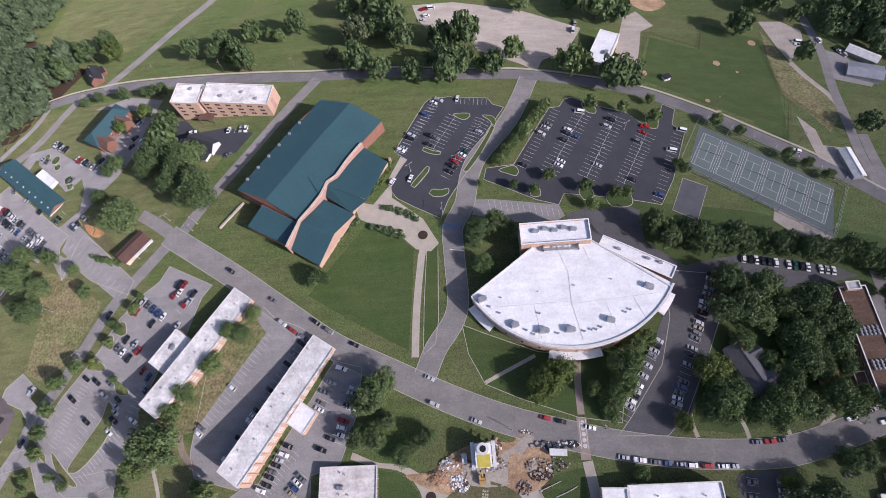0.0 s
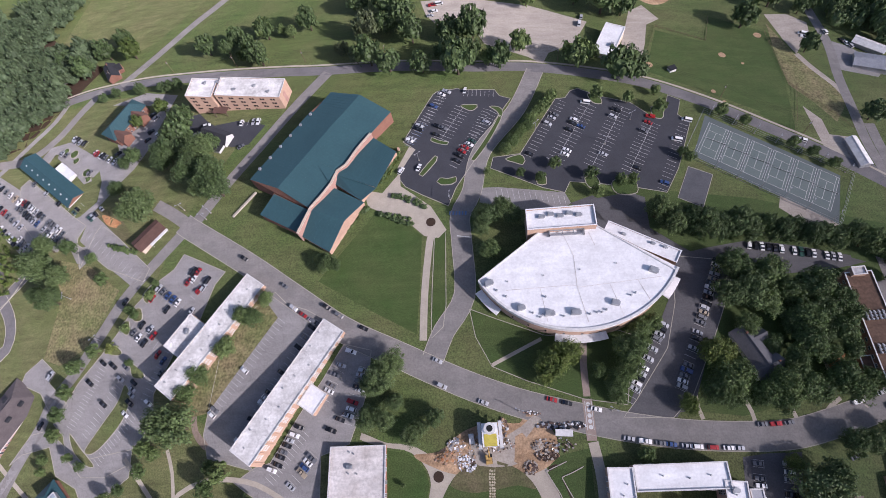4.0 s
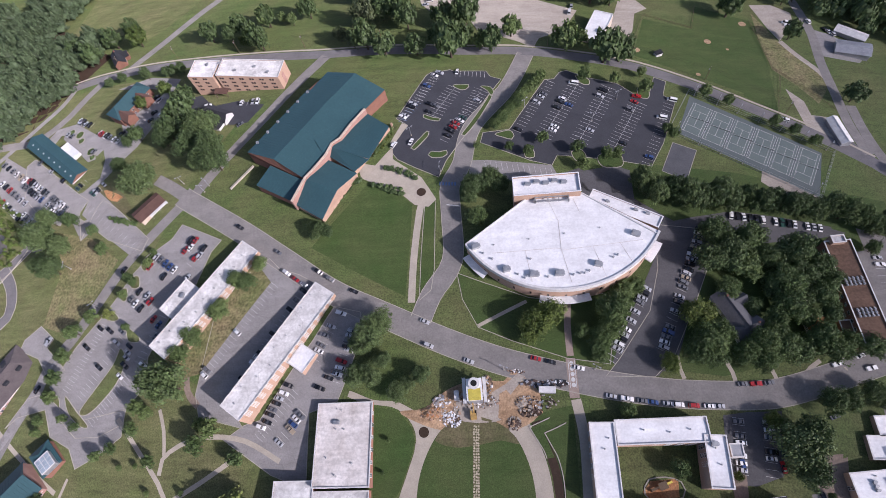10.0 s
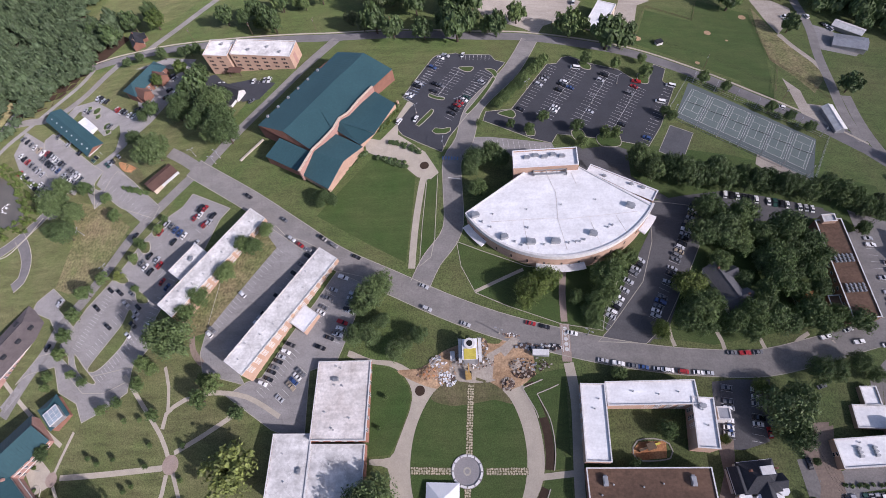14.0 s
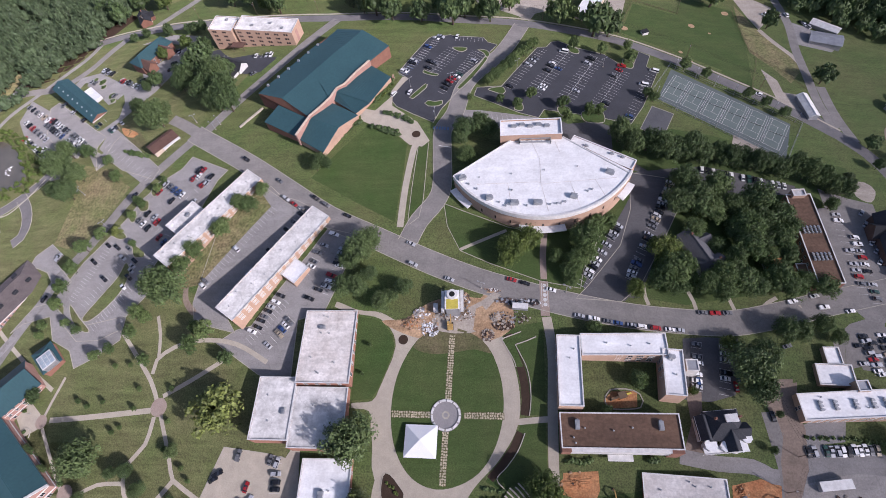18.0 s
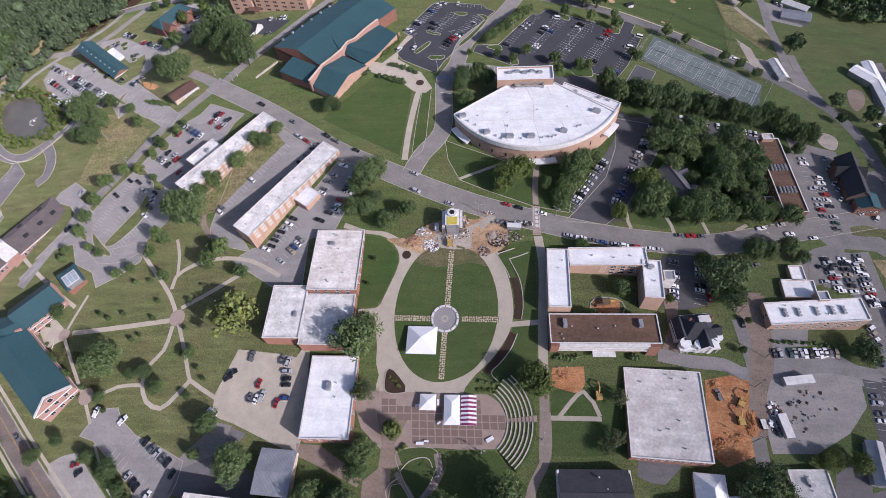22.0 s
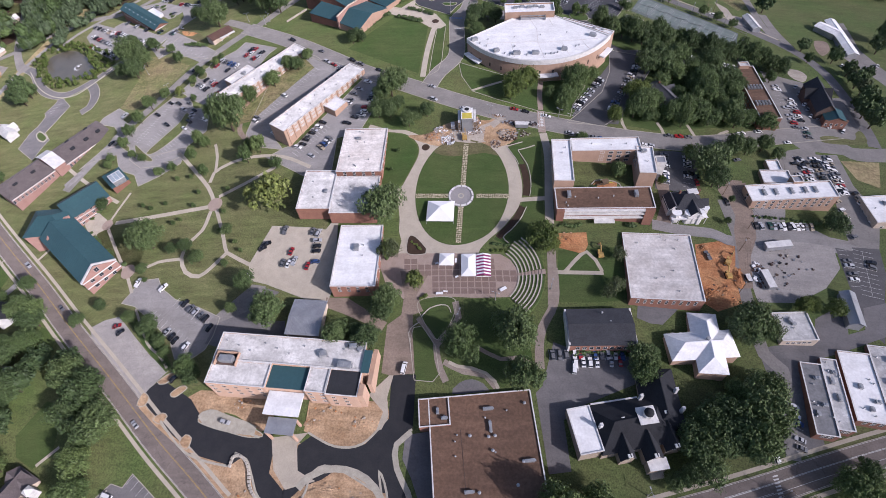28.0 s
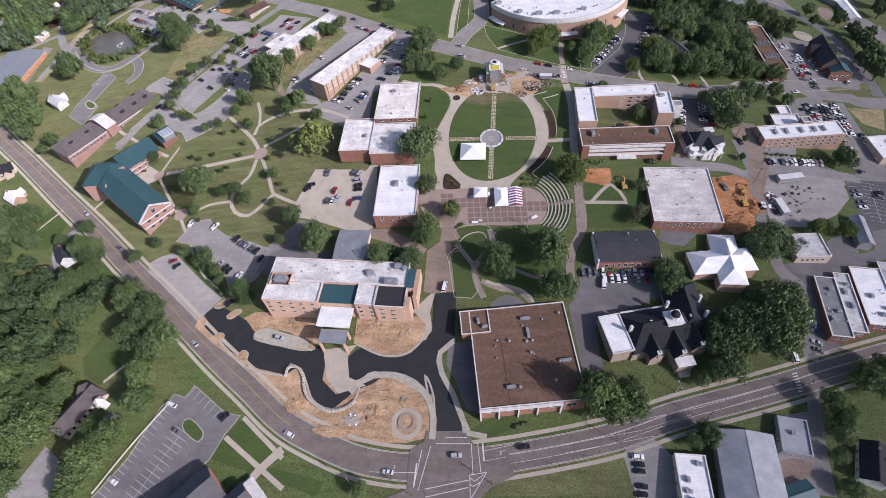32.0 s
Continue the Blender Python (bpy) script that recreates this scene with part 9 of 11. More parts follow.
for k in range(8):
    r = ring * (148 + 17 * k)
    arc = [AC + Vector((math.cos(base_a + radians(t)), math.sin(base_a + radians(t)))) * r for t in np.linspace(-2.9, 2.9, 5)]
    world_part("step", ribbon_bm(arc, -ring * 17, 0.0, -0.2, thick=0.30 + 0.27 * k), M_PAVER, seats, "brick step")


# ---- building site beside the oval ----
def rubble(name, c, rx, ry, n, label, seed, mats, size=(0.4, 1.4), mound=None, high=1.2):
    """A heap of broken pieces on a low mound; too many to count."""
    rng = random.Random(seed)
    bm = bmesh.new()
    cx, cy = c
    if mound is not None:
        rings = []
        for k in (1.0, 0.86, 0.72, 0.58, 0.44, 0.3, 0.15):
            z = high * (1 - k) ** 0.8 - 0.08
            rings.append([bm.verts.new((cx + math.cos(t) * rx * k * (w := rng.uniform(0.88, 1.1)), cy + math.sin(t) * ry * k * w, gz(cx, cy) + z * rng.uniform(0.7, 1.3))) for t in [2 * math.pi * j / 22 for j in range(22)]])
        tip = bm.verts.new((cx, cy, gz(cx, cy) + high))
        for a, b in zip(rings, rings[1:]):
            for j in range(22):
                bm.faces.new((a[j], a[(j + 1) % 22], b[(j + 1) % 22], b[j])).material_index = mound
        for j in range(22):
            bm.faces.new((rings[-1][j], rings[-1][(j + 1) % 22], tip)).material_index = mound
    for _ in range(n):
        d, t = math.sqrt(rng.random()), rng.uniform(0, 6.28)
        x, y = cx + d * rx * math.cos(t), cy + d * ry * math.sin(t)
        s = rng.uniform(*size)
        m = Matrix.Translation((x, y, gz(x, y) + (high * (1 - d) * 0.9 if mound is not None else 0.1) + s * 0.2)) @ Matrix.Rotation(rng.uniform(0, 3.1), 4, "Z") @ Matrix.Rotation(rng.uniform(-0.5, 0.5), 4, "X") @ Matrix.Diagonal((s, s * rng.uniform(0.4, 1), s * rng.uniform(0.25, 0.7), 1))
        vs = bmesh.ops.create_cube(bm, size=1.0, matrix=m)["verts"]
        k = rng.randrange(len(mats))
        for f in {f for q in vs for f in q.link_faces}:
            f.material_index = k
    return tagged(part(name, bm, mats), label, "rubble", kind="stuff")


SITE = [M_MEMBRANE, M_STEEL, M_WOOD, M_DIRT, M_BRICK, M_STONE]
rubble("rubble_heap", (-1.7, 73.9), 3.6, 3.0, 108, "heap of pale stone and rubble", 1, [M_MEMBRANE, M_STEEL, M_GRAVEL, M_DIRT], (0.35, 1.15), 3, 1.4)
rubble("rubble_heap", (-6.2, 69.4), 4.6, 3.0, 126, "heap of orange bricks and timber", 2, [M_BRICK, M_WOOD, M_CLAY, M_DIRT], (0.35, 1.15), 3, 1.2)
rubble("stone_pallets", (2.6, 66.6), 4.0, 3.2, 82, "rows of white wrapped stone pallets", 3, [M_MEMBRANE, M_MEMBRANE, M_STEEL, M_STONE], (0.56, 1.08))
rubble("building_debris", (13.3, 75.2), 7.0, 2.2, 144, "scattered building materials round the new tower", 4, SITE, (0.28, 1.08))
rubble("building_debris", (18.4, 80.1), 2.0, 4.5, 72, "stacked timber and pipes beside the scaffold", 5, SITE, (0.28, 1.30))
rubble("stone_heap", (35.8, 69.7), 5.2, 2.4, 108, "dark heap of broken stone", 6, [M_STONE, M_MULCH, M_GRAVEL, M_DIRT], (0.35, 1.15), 1, 1.0)
rubble("stone_heap", (28.8, 64.8), 3.2, 2.8, 90, "heap of pale and dark stones", 7, [M_STONE, M_GRAVEL, M_DIRT], (0.28, 1.01), 0, 0.9)
rubble("stone_heap", (32.3, 73.3), 3.0, 2.6, 54, "pale heap of sand and stone", 8, [M_GRAVEL, M_STONE, M_DIRT], (0.21, 0.72), 0, 1.2)
rubble("building_debris", (42.9, 80.8), 10.0, 1.6, 126, "row of crates and sheets beside the street", 9, [M_STEEL, M_MEMBRANE, M_STONE, M_SHINGLE], (0.35, 1.37))
rubble("building_debris", (31.5, 86.1), 4.5, 0.8, 32, "row of barriers along the street edge", 10, [M_BRICK, M_MEMBRANE, M_STONE], (0.35, 0.86))
patch("site_gravel", [(3.4, 71.8), (7.1, 77.6), (20.4, 77.7), (26.3, 81.0), (31.4, 85.3), (34.7, 84.1), (26.2, 74.4), (26.0, 67.2), (21.1, 65.5), (13.7, 65.1), (7.6, 65.8), (3.8, 68.6)], M_GRAVEL, 0.09, "pale gravel yard of the building site", "bare ground")
patch("site_dirt", [(23.3, 76.9), (26.3, 78.5), (29.5, 74.5), (28.5, 68.0), (25.1, 65.6), (22.3, 67.1)], M_DIRT, 0.105, "trampled tan dirt of the building site", "bare ground")


def tower():
    b = thing("tower_shell", 13.1, 76.4, 3)
    tagged(b, "unfinished brick tower in scaffolding with yellow sheeting", "building")
    part("core", boxes((-3.0, 3.0, -3.5, 5.0, -2, 9.2)), M_STEEL, b, "grey unfinished wall")
    part("roof_deck", boxes((-3.3, 3.3, -3.8, 5.3, 9.2, 9.5)), M_MEMBRANE, b, "white roof deck")
    part("sheeting", boxes((-2.6, 2.6, -3.7, 1.0, 9.5, 9.62)), M_SHEET, b, "yellow plastic sheeting")
    bm = bmesh.new()
    bmesh.ops.create_cone(bm, cap_ends=True, segments=24, radius1=2.4, radius2=2.4, depth=0.9, matrix=Matrix.Translation((0, 3.1, 9.95)))
    part("ring", bm, M_TRIM, b, "white round collar")
    # the collar is solid: a black disc paints the shade of its hole
    bm = bmesh.new()
    bmesh.ops.create_cone(bm, cap_ends=True, segments=20, radius1=1.3, radius2=1.3, depth=0.1, matrix=Matrix.Translation((0, 3.1, 10.43)))
    part("collar_disc", bm, M_BLACK, b, "black disc painting the shaded inside of the collar")
    for x in (-5, -3.6, 3.6, 5):
        for y in (-4.5, -1, 2.5, 6):
            part("scaffold_post", boxes((x - 0.06, x + 0.06, y - 0.06, y + 0.06, -0.5, 9)), M_GALV, b)
    for sx in (-1, 1):
        for z in (2.5, 5.0, 7.5):
            part("scaffold_plank", boxes((min(sx * 3.6, sx * 5), max(sx * 3.6, sx * 5), -4.5, 6, z, z + 0.1)), M_WOOD if z < 7 else M_TRIM, b)
            for y in (-4.5, 6):
                part("scaffold_rail", boxes((min(sx * 3.6, sx * 5), max(sx * 3.6, sx * 5), y - 0.05, y + 0.05, z + 1.0, z + 1.1)), M_GALV, b)


M_SHEET = mat("yellow_plastic_sheet", (0.62, 0.52, 0.10), 0.5, var=0.06, scale=0.8, fine=3.0)
tower()


def excavator(x, y, rot, label, dz=0.05):
    ob = thing("excavator", x, y, rot, dz)
    tagged(ob, label, "excavator", "diggers on the building sites")
    for s in (-1, 1):
        part("track", shell([(-1.9, 0.2), (-1.6, 0.0), (1.6, 0.0), (1.9, 0.2), (1.9, 0.6), (1.6, 0.85), (-1.6, 0.85), (-1.9, 0.6)], 0.6, (1,) * 8), M_BLACK, ob).location = (0, s * 1.1, 0)
    part("house", boxes((-2.0, 0.6, -1.3, 1.3, 0.95, 2.0), (-1.9, -0.6, -1.2, 1.2, 2.0, 2.3)), M_DIGGER, ob)
    cab = part("cab", boxes((0.2, 1.6, 0.3, 1.25, 1.0, 2.8)), M_DIGGER, ob)
    part("cab_window", boxes((1.58, 1.63, 0.4, 1.15, 1.6, 2.6), (0.4, 1.4, 1.24, 1.28, 1.7, 2.6)), M_GLASS, cab)
    part("boom", shell([(0.5, 1.3), (0.9, 1.2), (3.2, 3.6), (5.4, 3.2), (5.3, 3.6), (3.0, 4.2)], 0.45, (1,) * 6), M_DIGGER, ob).location = (0, -0.4, 0)
    part("stick", shell([(5.1, 3.7), (5.6, 3.5), (6.4, 1.2), (6.1, 1.1)], 0.35, (1,) * 4), M_DIGGER, ob).location = (0, -0.4, 0)
    part("bucket", shell([(6.0, 1.2), (6.6, 1.0), (6.5, 0.3), (5.8, 0.1), (5.5, 0.6)], 1.0, (1,) * 5), M_STONE, ob).location = (0, -0.4, 0)


M_DIGGER = mat("tan_yellow_machine_paint", (0.50, 0.33, 0.10), 0.5, var=0.12, scale=0.8, fine=3.0, tint=(0.38, 0.25, 0.10))
excavator(140.1, -7.7, 95, "dusty yellow excavator on orange clay")
excavator(141.7, -0.2, 60, "dusty yellow excavator beside dug earth")
excavator(11.9, 68.2, 95, "orange excavator on the gravel yard")
excavator(79.9, -1.4, 95, "yellow digger beside the excavation", 0.1)
for cx, cy, rx, ry, sd in ((137.1, -15.6, 6, 4, 21), (129.9, -17.7, 5, 4, 22), (144.9, -7.4, 3, 7, 23), (131.3, 6.8, 3, 3, 24), (65.2, 6.4, 9, 4, 25)):
    rubble("earth_heap", (cx, cy), rx, ry, 9, "rough heap of orange excavated clay", sd, [M_CLAY, M_DIRT, M_STONE], (0.3, 1.1), 0, 1.5)
for cx, cy, rx, ry, sd in ((156.1, -2.2, 3, 4, 31), (155.9, -8.4, 3, 5, 32)):
    rubble("scrap_heap", (cx, cy), rx, ry, 40, "scattered scrap in the grey yard", sd, [M_STEEL, M_MEMBRANE, M_RUST, M_STONE], (0.4, 1.6))


def trailer(x, y, rot, l, w, h, label, material):
    ob = thing("trailer", x, y, rot, 0.08)
    tagged(ob, label, "trailer")
    part("box_body", boxes((-l / 2, l / 2, -w / 2, w / 2, 0.7, h)), material, ob)
    part("roof_edge", boxes((-l / 2 - 0.05, l / 2 + 0.05, -w / 2 - 0.05, w / 2 + 0.05, h, h + 0.12)), M_TRIM, ob)
    for sx in (-0.3, 0.3):
        for sy in (-1, 1):
            share("wheel", CARS["wheel"], ob, pose(sx * l, sy * (w / 2 - 0.15), 0.33))


trailer(158.3, -9.0, 98, 10, 3.4, 3.2, "long grey site trailer in the yard", M_STEEL)
trailer(149.3, -8.8, 98, 4, 2.0, 2.2, "small dark site trailer by the street", M_SHINGLE)
trailer(43.5, 77.9, -3, 7, 2.6, 3.0, "blue-grey site trailer beside the street", M_STEEL)
trailer(5.0, 76.1, 95, 4, 2.0, 2.4, "small blue-grey van body on the site", M_STEEL)
car(132.3, 2.7, 110, 2, "pickup", 0.05)

for x, y, rot, paint_no in ((-90.3, 0.6, 30, 3), (-88.7, 2.9, 30, 3), (-74.2, -1.7, 75, 4), (-77.5, -8.0, 75, 2), (-74.5, -8.6, 75, 0), (-71.5, -7.1, 75, 1), (-80.0, 10.8, 80, 2), (-64.1, -10.1, 75, 4), (-64.7, 9.4, 75, 2), (-61.4, 8.4, 75, 1), (-157.1, -15.5, 75, 0), (-141.0, -19.1, 50, 0)):
    car(x, y, rot, paint_no)
car(-94.9, -14.5, 160, 0, "van")

# ---- low walls, hedges and shrubs ----
SHRUB = [crown_mesh("foliage", 81 + i, M_LEAF[i % 3], clumps=8, leaves=22, leaf=0.22, core=0.8) for i in range(3)]


def shrub(x, y, r=1.0, kind=0, group="clipped shrubs"):
    ob = new("shrub")
    ob.matrix_world = pose(x, y, gz(x, y) - 0.15 * r, 0, 0, trng.uniform(0, 360)) @ Matrix.Diagonal((r, r, r * 1.3, 1))
    tagged(ob, ("rounded dark green shrub in a planting bed", "rounded green shrub beside the path", "yellow-green shrub beside a wall")[kind], "shrub", group)
    share("foliage", SHRUB[kind], ob)


def shrub_row(a, b, n, r, kind=0, jitter=0.5):
    for i in range(n):
        q = Vector(a).lerp(Vector(b), (i + 0.5) / n)
        shrub(q.x + trng.uniform(-jitter, jitter), q.y + trng.uniform(-jitter, jitter), r * trng.uniform(0.75, 1.25), kind)


shrub_row((-38.1, 201.6), (-28.0, 223.0), 12, 1.4, 1)
shrub_row((-35.6, 203.4), (-28.2, 218.6), 6, 1.0, 2)
shrub_row((-31.6, 194.4), (-13.9, 185.6), 9, 1.5, 0)
shrub_row((-28.5, 194.8), (-15.6, 188.2), 5, 1.1, 1)
shrub_row((-38.0, 183.8), (-20.0, 175.9), 10, 1.5, 0)
shrub_row((-33.8, 183.5), (-21.2, 179.1), 5, 1.2, 1)
shrub_row((-60.2, 167.2), (-43.7, 188.1), 9, 0.9, 1)
shrub_row((-49.6, 184.7), (-43.6, 187.4), 4, 1.6, 0)
shrub_row((-12.8, 3.4), (-6.9, -2.5), 5, 0.8, 2)
shrub_row((27.5, 2.2), (36.2, 1.5), 6, 1.1, 1)
shrub_row((27.5, -1.2), (36.2, -1.9), 7, 0.9, 2)
shrub_row((-6.2, -27.6), (-2.5, -26.1), 3, 1.2, 2)
shrub_row((-164.7, 151.2), (-159.0, 157.5), 5, 1.3, 1)
shrub_row((-200.9, 185.1), (-176.8, 176.2), 8, 1.6, 1)
shrub_row((12.4, -117.1), (24.7, -116.0), 7, 1.0, 1)
shrub_row((21.0, -123.1), (25.8, -120.1), 6, 0.9, 0)
shrub_row((61.3, 14.0), (72.9, 14.6), 7, 1.3, 1)
shrub_row((94.5, 16.4), (99.1, 16.6), 4, 1.6, 0)


def low_wall(pts, label, width=0.35, high=0.4, material=None, closed=False):
    line = smooth_line(pts, 1.5, closed)
    return tagged(part("low_wall", ribbon_bm(line, -width / 2, width / 2, -0.05, closed, thick=high), material or M_SEAT), label, "wall", kind="structure")


low_wall([(35.0, 63.5), (37.8, 58.7), (40.4, 54.2), (41.4, 51.2)], "curved low stone wall beside the oval walk")
low_wall([(35.2, 63.4), (39.3, 65.1), (43.8, 67.0)], "straight low stone wall of a new garden")
low_wall([(50.5, 65.0), (46.0, 62.9), (41.2, 61.0)], "straight low stone wall beside a dark bed")
low_wall([(41.2, 61.0), (43.3, 56.9), (46.0, 51.3), (47.4, 44.2), (47.6, 36.9), (46.8, 31.0)], "low stone wall along the shaded lawn")
low_wall([(44.9, 24.2), (42.0, 17.3), (37.4, 10.9), (33.2, 6.1), (36.6, 2.2), (39.9, -1.7)], "low stone wall curving down to the seats")
low_wall([(-5.5, -38.6), (-8.2, -40.5), (-10.1, -43.5), (-9.1, -48.2), (-8.3, -52.7)], "low pale wall along the narrow lawn")
low_wall([(-4.8, -36.0), (-1.2, -31.9), (4.3, -30.0), (7.6, -30.8), (9.0, -33.8)], "thin pale kerb wall round the garden")
low_wall([(-119.7, 190.6), (-108.0, 204.2)], "long pale concrete ramp wall beside the hall", 1.1, 1.0, M_CONCRETE)
patch("walled_lawn", [(35.6, 63.0), (43.8, 66.6), (45.6, 62.9), (41.1, 60.7), (44.6, 51.6), (41.8, 51.2)], M_LAWN, 0.075, "dark lawn between low stone edges", "lawn")
# boulders holding the bank of the new drive
edge_line = smooth_line([(-82.4, -102.7), (-81.7, -98.4), (-77.6, -98.4), (-73.8, -102.7), (-71.5, -109.7), (-66.7, -114.6), (-59.5, -117.5), (-52.1, -116.3), (-47.8, -113.1)], 1.25)
bank = tagged(thing("block_wall", edge_line[0].x, edge_line[0].y), "retaining wall of pale split-face blocks along the new drive", "wall", kind="structure")
for a, b in zip(edge_line, edge_line[1:]):
    m, ang = (a + b) / 2, math.atan2((b - a).y, (b - a).x)
    bm = boxes((-0.55, 0.55, -0.55, 0.55, -0.3, 1.0 + trng.uniform(-0.08, 0.08)))
    bmesh.ops.transform(bm, matrix=Matrix.Translation((m.x, m.y, gz(m.x, m.y))) @ Matrix.Rotation(ang + trng.uniform(-0.06, 0.06), 4, "Z"), verts=bm.verts)
    world_part("block", bm, M_SEAT, bank)
for cx, cy, rx, ry, sd in ((-37.0, -109.4, 9, 3, 41), (-38.1, -116.5, 5, 6, 42), (-55.5, -125.4, 10, 3, 43), (-75.5, -114.3, 5, 5, 44), (-24.6, -112.8, 4, 3, 45)):
    rubble("earth_heap", (cx, cy), rx, ry, 9, "rough heap of tan excavated earth", sd, [M_DIRT, M_CLAY, M_GRAVEL], (0.3, 0.9), 0, 1.0)
rubble("gravel_heap", (-48.2, -120.6), 4.5, 3.0, 40, "spilled heap of pale grey gravel", 46, [M_GRAVEL, M_MEMBRANE, M_STEEL], (0.2, 0.8), 0, 0.7)

# ---- paint on the streets ----
def paint(parent, rows, width=0.3, lift=0.125, material=None, name="road_line"):
    for a, b in rows:
        part(name, line_bm([(a, b)], width, lift), material or M_PAINT, parent)


paint(south, [((-17.0, -132.4), (-19.5, -146.5)), ((-13.4, -130.9), (-17.6, -147.6)), ((3.4, -129.4), (4.3, -140.7)), ((6.0, -128.9), (7.4, -139.8)), ((-11.3, -129.8), (3.0, -129.4)), ((-7.5, -127.2), (1.6, -127.0)), ((-14.7, -146.9), (2.5, -143.1)), ((-14.5, -149.8), (2.5, -145.7))], 0.3, 0.24)
paint(south, [((-18.8, -137.4), (-19.4, -146.1)), ((8.0, -128.8), (8.7, -135.8))], 0.6, 0.24, name="stop_line")
paint(south, [((-35.2, -141.6), (-19.5, -141.1)), ((8.6, -132.0), (25.5, -128.1)), ((8.9, -135.8), (17.9, -133.9))], 0.16, 0.24)
paint(south, [((3.0, -141.2), (9.8, -139.9)), ((9.8, -139.9), (3.8, -149.4)), ((3.0, -141.2), (3.4, -149.4)), ((3.3, -142.3), (5.0, -143.4)), ((5.0, -143.4), (8.3, -141.0)), ((3.3, -144.6), (4.3, -145.3)), ((4.3, -145.3), (7.1, -143.7))], 0.3, 0.24)
paint(south, [((41.4, -128.4), (71.9, -121.9)), ((71.9, -121.9), (93.5, -114.6)), ((61.9, -120.2), (98.4, -111.4)), ((98.4, -111.4), (132.3, -100.5)), ((99.7, -113.9), (138.1, -101.5)), ((41.2, -131.6), (77.6, -123.7))], 0.16)
for i in range(7):
    p = Vector((139.1, -95.6)).lerp(Vector((139.6, -103.0)), i / 6)
    q = Vector((141.3, -95.0)) - Vector((139.1, -95.6))
    paint(south, [((p.x, p.y), (p.x + q.x, p.y + q.y))], 0.55, name="crossing_stripe")


def arrow(parent, c, d, lift=0.24):
    """A painted turn arrow: a bent stem and a head."""
    c, d = Vector(c), Vector(d).normalized()
    n = Vector((-d.y, d.x))
    bm = bmesh.new()
    for pts in ([(-1.6, -0.1), (0.6, -0.1), (0.6, 0.1), (-1.6, 0.1)], [(0.4, 0.1), (0.6, 0.1), (0.6, 0.8), (0.4, 0.8)], [(0.1, 0.8), (0.9, 0.8), (0.5, 1.5)]):
        bm.faces.new([bm.verts.new((*(c + d * a + n * b), 0)) for a, b in pts])
    for q in bm.verts:
        q.co.z = gz(q.co.x, q.co.y) + lift
    bmesh.ops.recalc_face_normals(bm, faces=bm.faces)
    part("turn_arrow", bm, M_PAINT, parent)


arrow(south, (-28.4, -139.9), Vector((-22.4, -139.5)) - Vector((-32.8, -140.1)))
arrow(south, (15.8, -131.9), Vector((9.9, -132.8)) - Vector((20.1, -130.8)))
for i in range(6):
    p, q = Vector((-2.4, 182.0)), Vector((6.8, 181.5))
    a = p.lerp(q, i / 6)
    b = p.lerp(q, (i + 0.55) / 6)
    paint(centre, [((a.x, a.y), (b.x, b.y))], 2.2, material=M_BLUE, name="crossing_stripe")
paint(centre, [((1.2, 169.2), (8.2, 168.1))], 0.5, name="stop_line")
paint(main_street, [((53.6, 90.7), (53.6, 78.9)), ((56.3, 90.8), (56.3, 79.0))], 0.25, 0.16)


# ---- poles and wires ----
def utility_pole(x, y, rot, h=11.0):
    ob = thing("utility_pole", x, y, rot)
    tagged(ob, "weathered wooden utility pole with a crossarm", "utility pole", "utility poles")
    bm = bmesh.new()
    bmesh.ops.create_cone(bm, cap_ends=True, segments=8, radius1=0.17, radius2=0.11, depth=h + 0.5, matrix=Matrix.Translation((0, 0, h / 2 - 0.25)))
    part("pole", bm, M_WOOD, ob)
    part("crossarm", boxes((-1.2, 1.2, -0.07, 0.07, h - 0.7, h - 0.5)), M_WOOD, ob)
    for s in (-1.1, 0, 1.1):
        part("insulator", boxes((s - 0.06, s + 0.06, -0.06, 0.06, h - 0.5, h - 0.25)), M_TRIM, ob)
    bm = bmesh.new()
    bmesh.ops.create_cone(bm, cap_ends=True, segments=10, radius1=0.28, radius2=0.28, depth=0.9, matrix=Matrix.Translation((0.35, 0.25, h - 1.9)))
    part("transformer", bm, M_STEEL, ob, "grey transformer can")
    return Vector((x, y, gz(x, y) + h - 0.25)), Vector((math.cos(radians(rot)), math.sin(radians(rot)), 0))


def pole_line(pts, h=11.0):
    tops = []
    for i, p in enumerate(pts):
        a, b = Vector(pts[max(i - 1, 0)]), Vector(pts[min(i + 1, len(pts) - 1)])
        tops.append(utility_pole(p[0], p[1], math.degrees(math.atan2((b - a).y, (b - a).x)) + 90, h))
    wires = new("power_line")
    tagged(wires, "thin black power wires sagging between poles", "power line")
    for (a, da), (b, db) in zip(tops, tops[1:]):
        for s in (-1.1, 0, 1.1):
            cu = bmesh.new()
            prev = None
            for k in range(13):
                t = k / 12
                q = (a + da * s).lerp(b + db * s, t) - Vector((0, 0, 3.2 * t * (1 - t)))
                row = [cu.verts.new(q + o) for o in (Vector((0, 0, 0.025)), Vector((0.022, 0.022, -0.02)), Vector((-0.022, -0.022, -0.02)))]
                if prev:
                    for m in range(3):
                        cu.faces.new((prev[m], prev[(m + 1) % 3], row[(m + 1) % 3], row[m]))
                prev = row
            part("wire", cu, M_BLACK, wires)


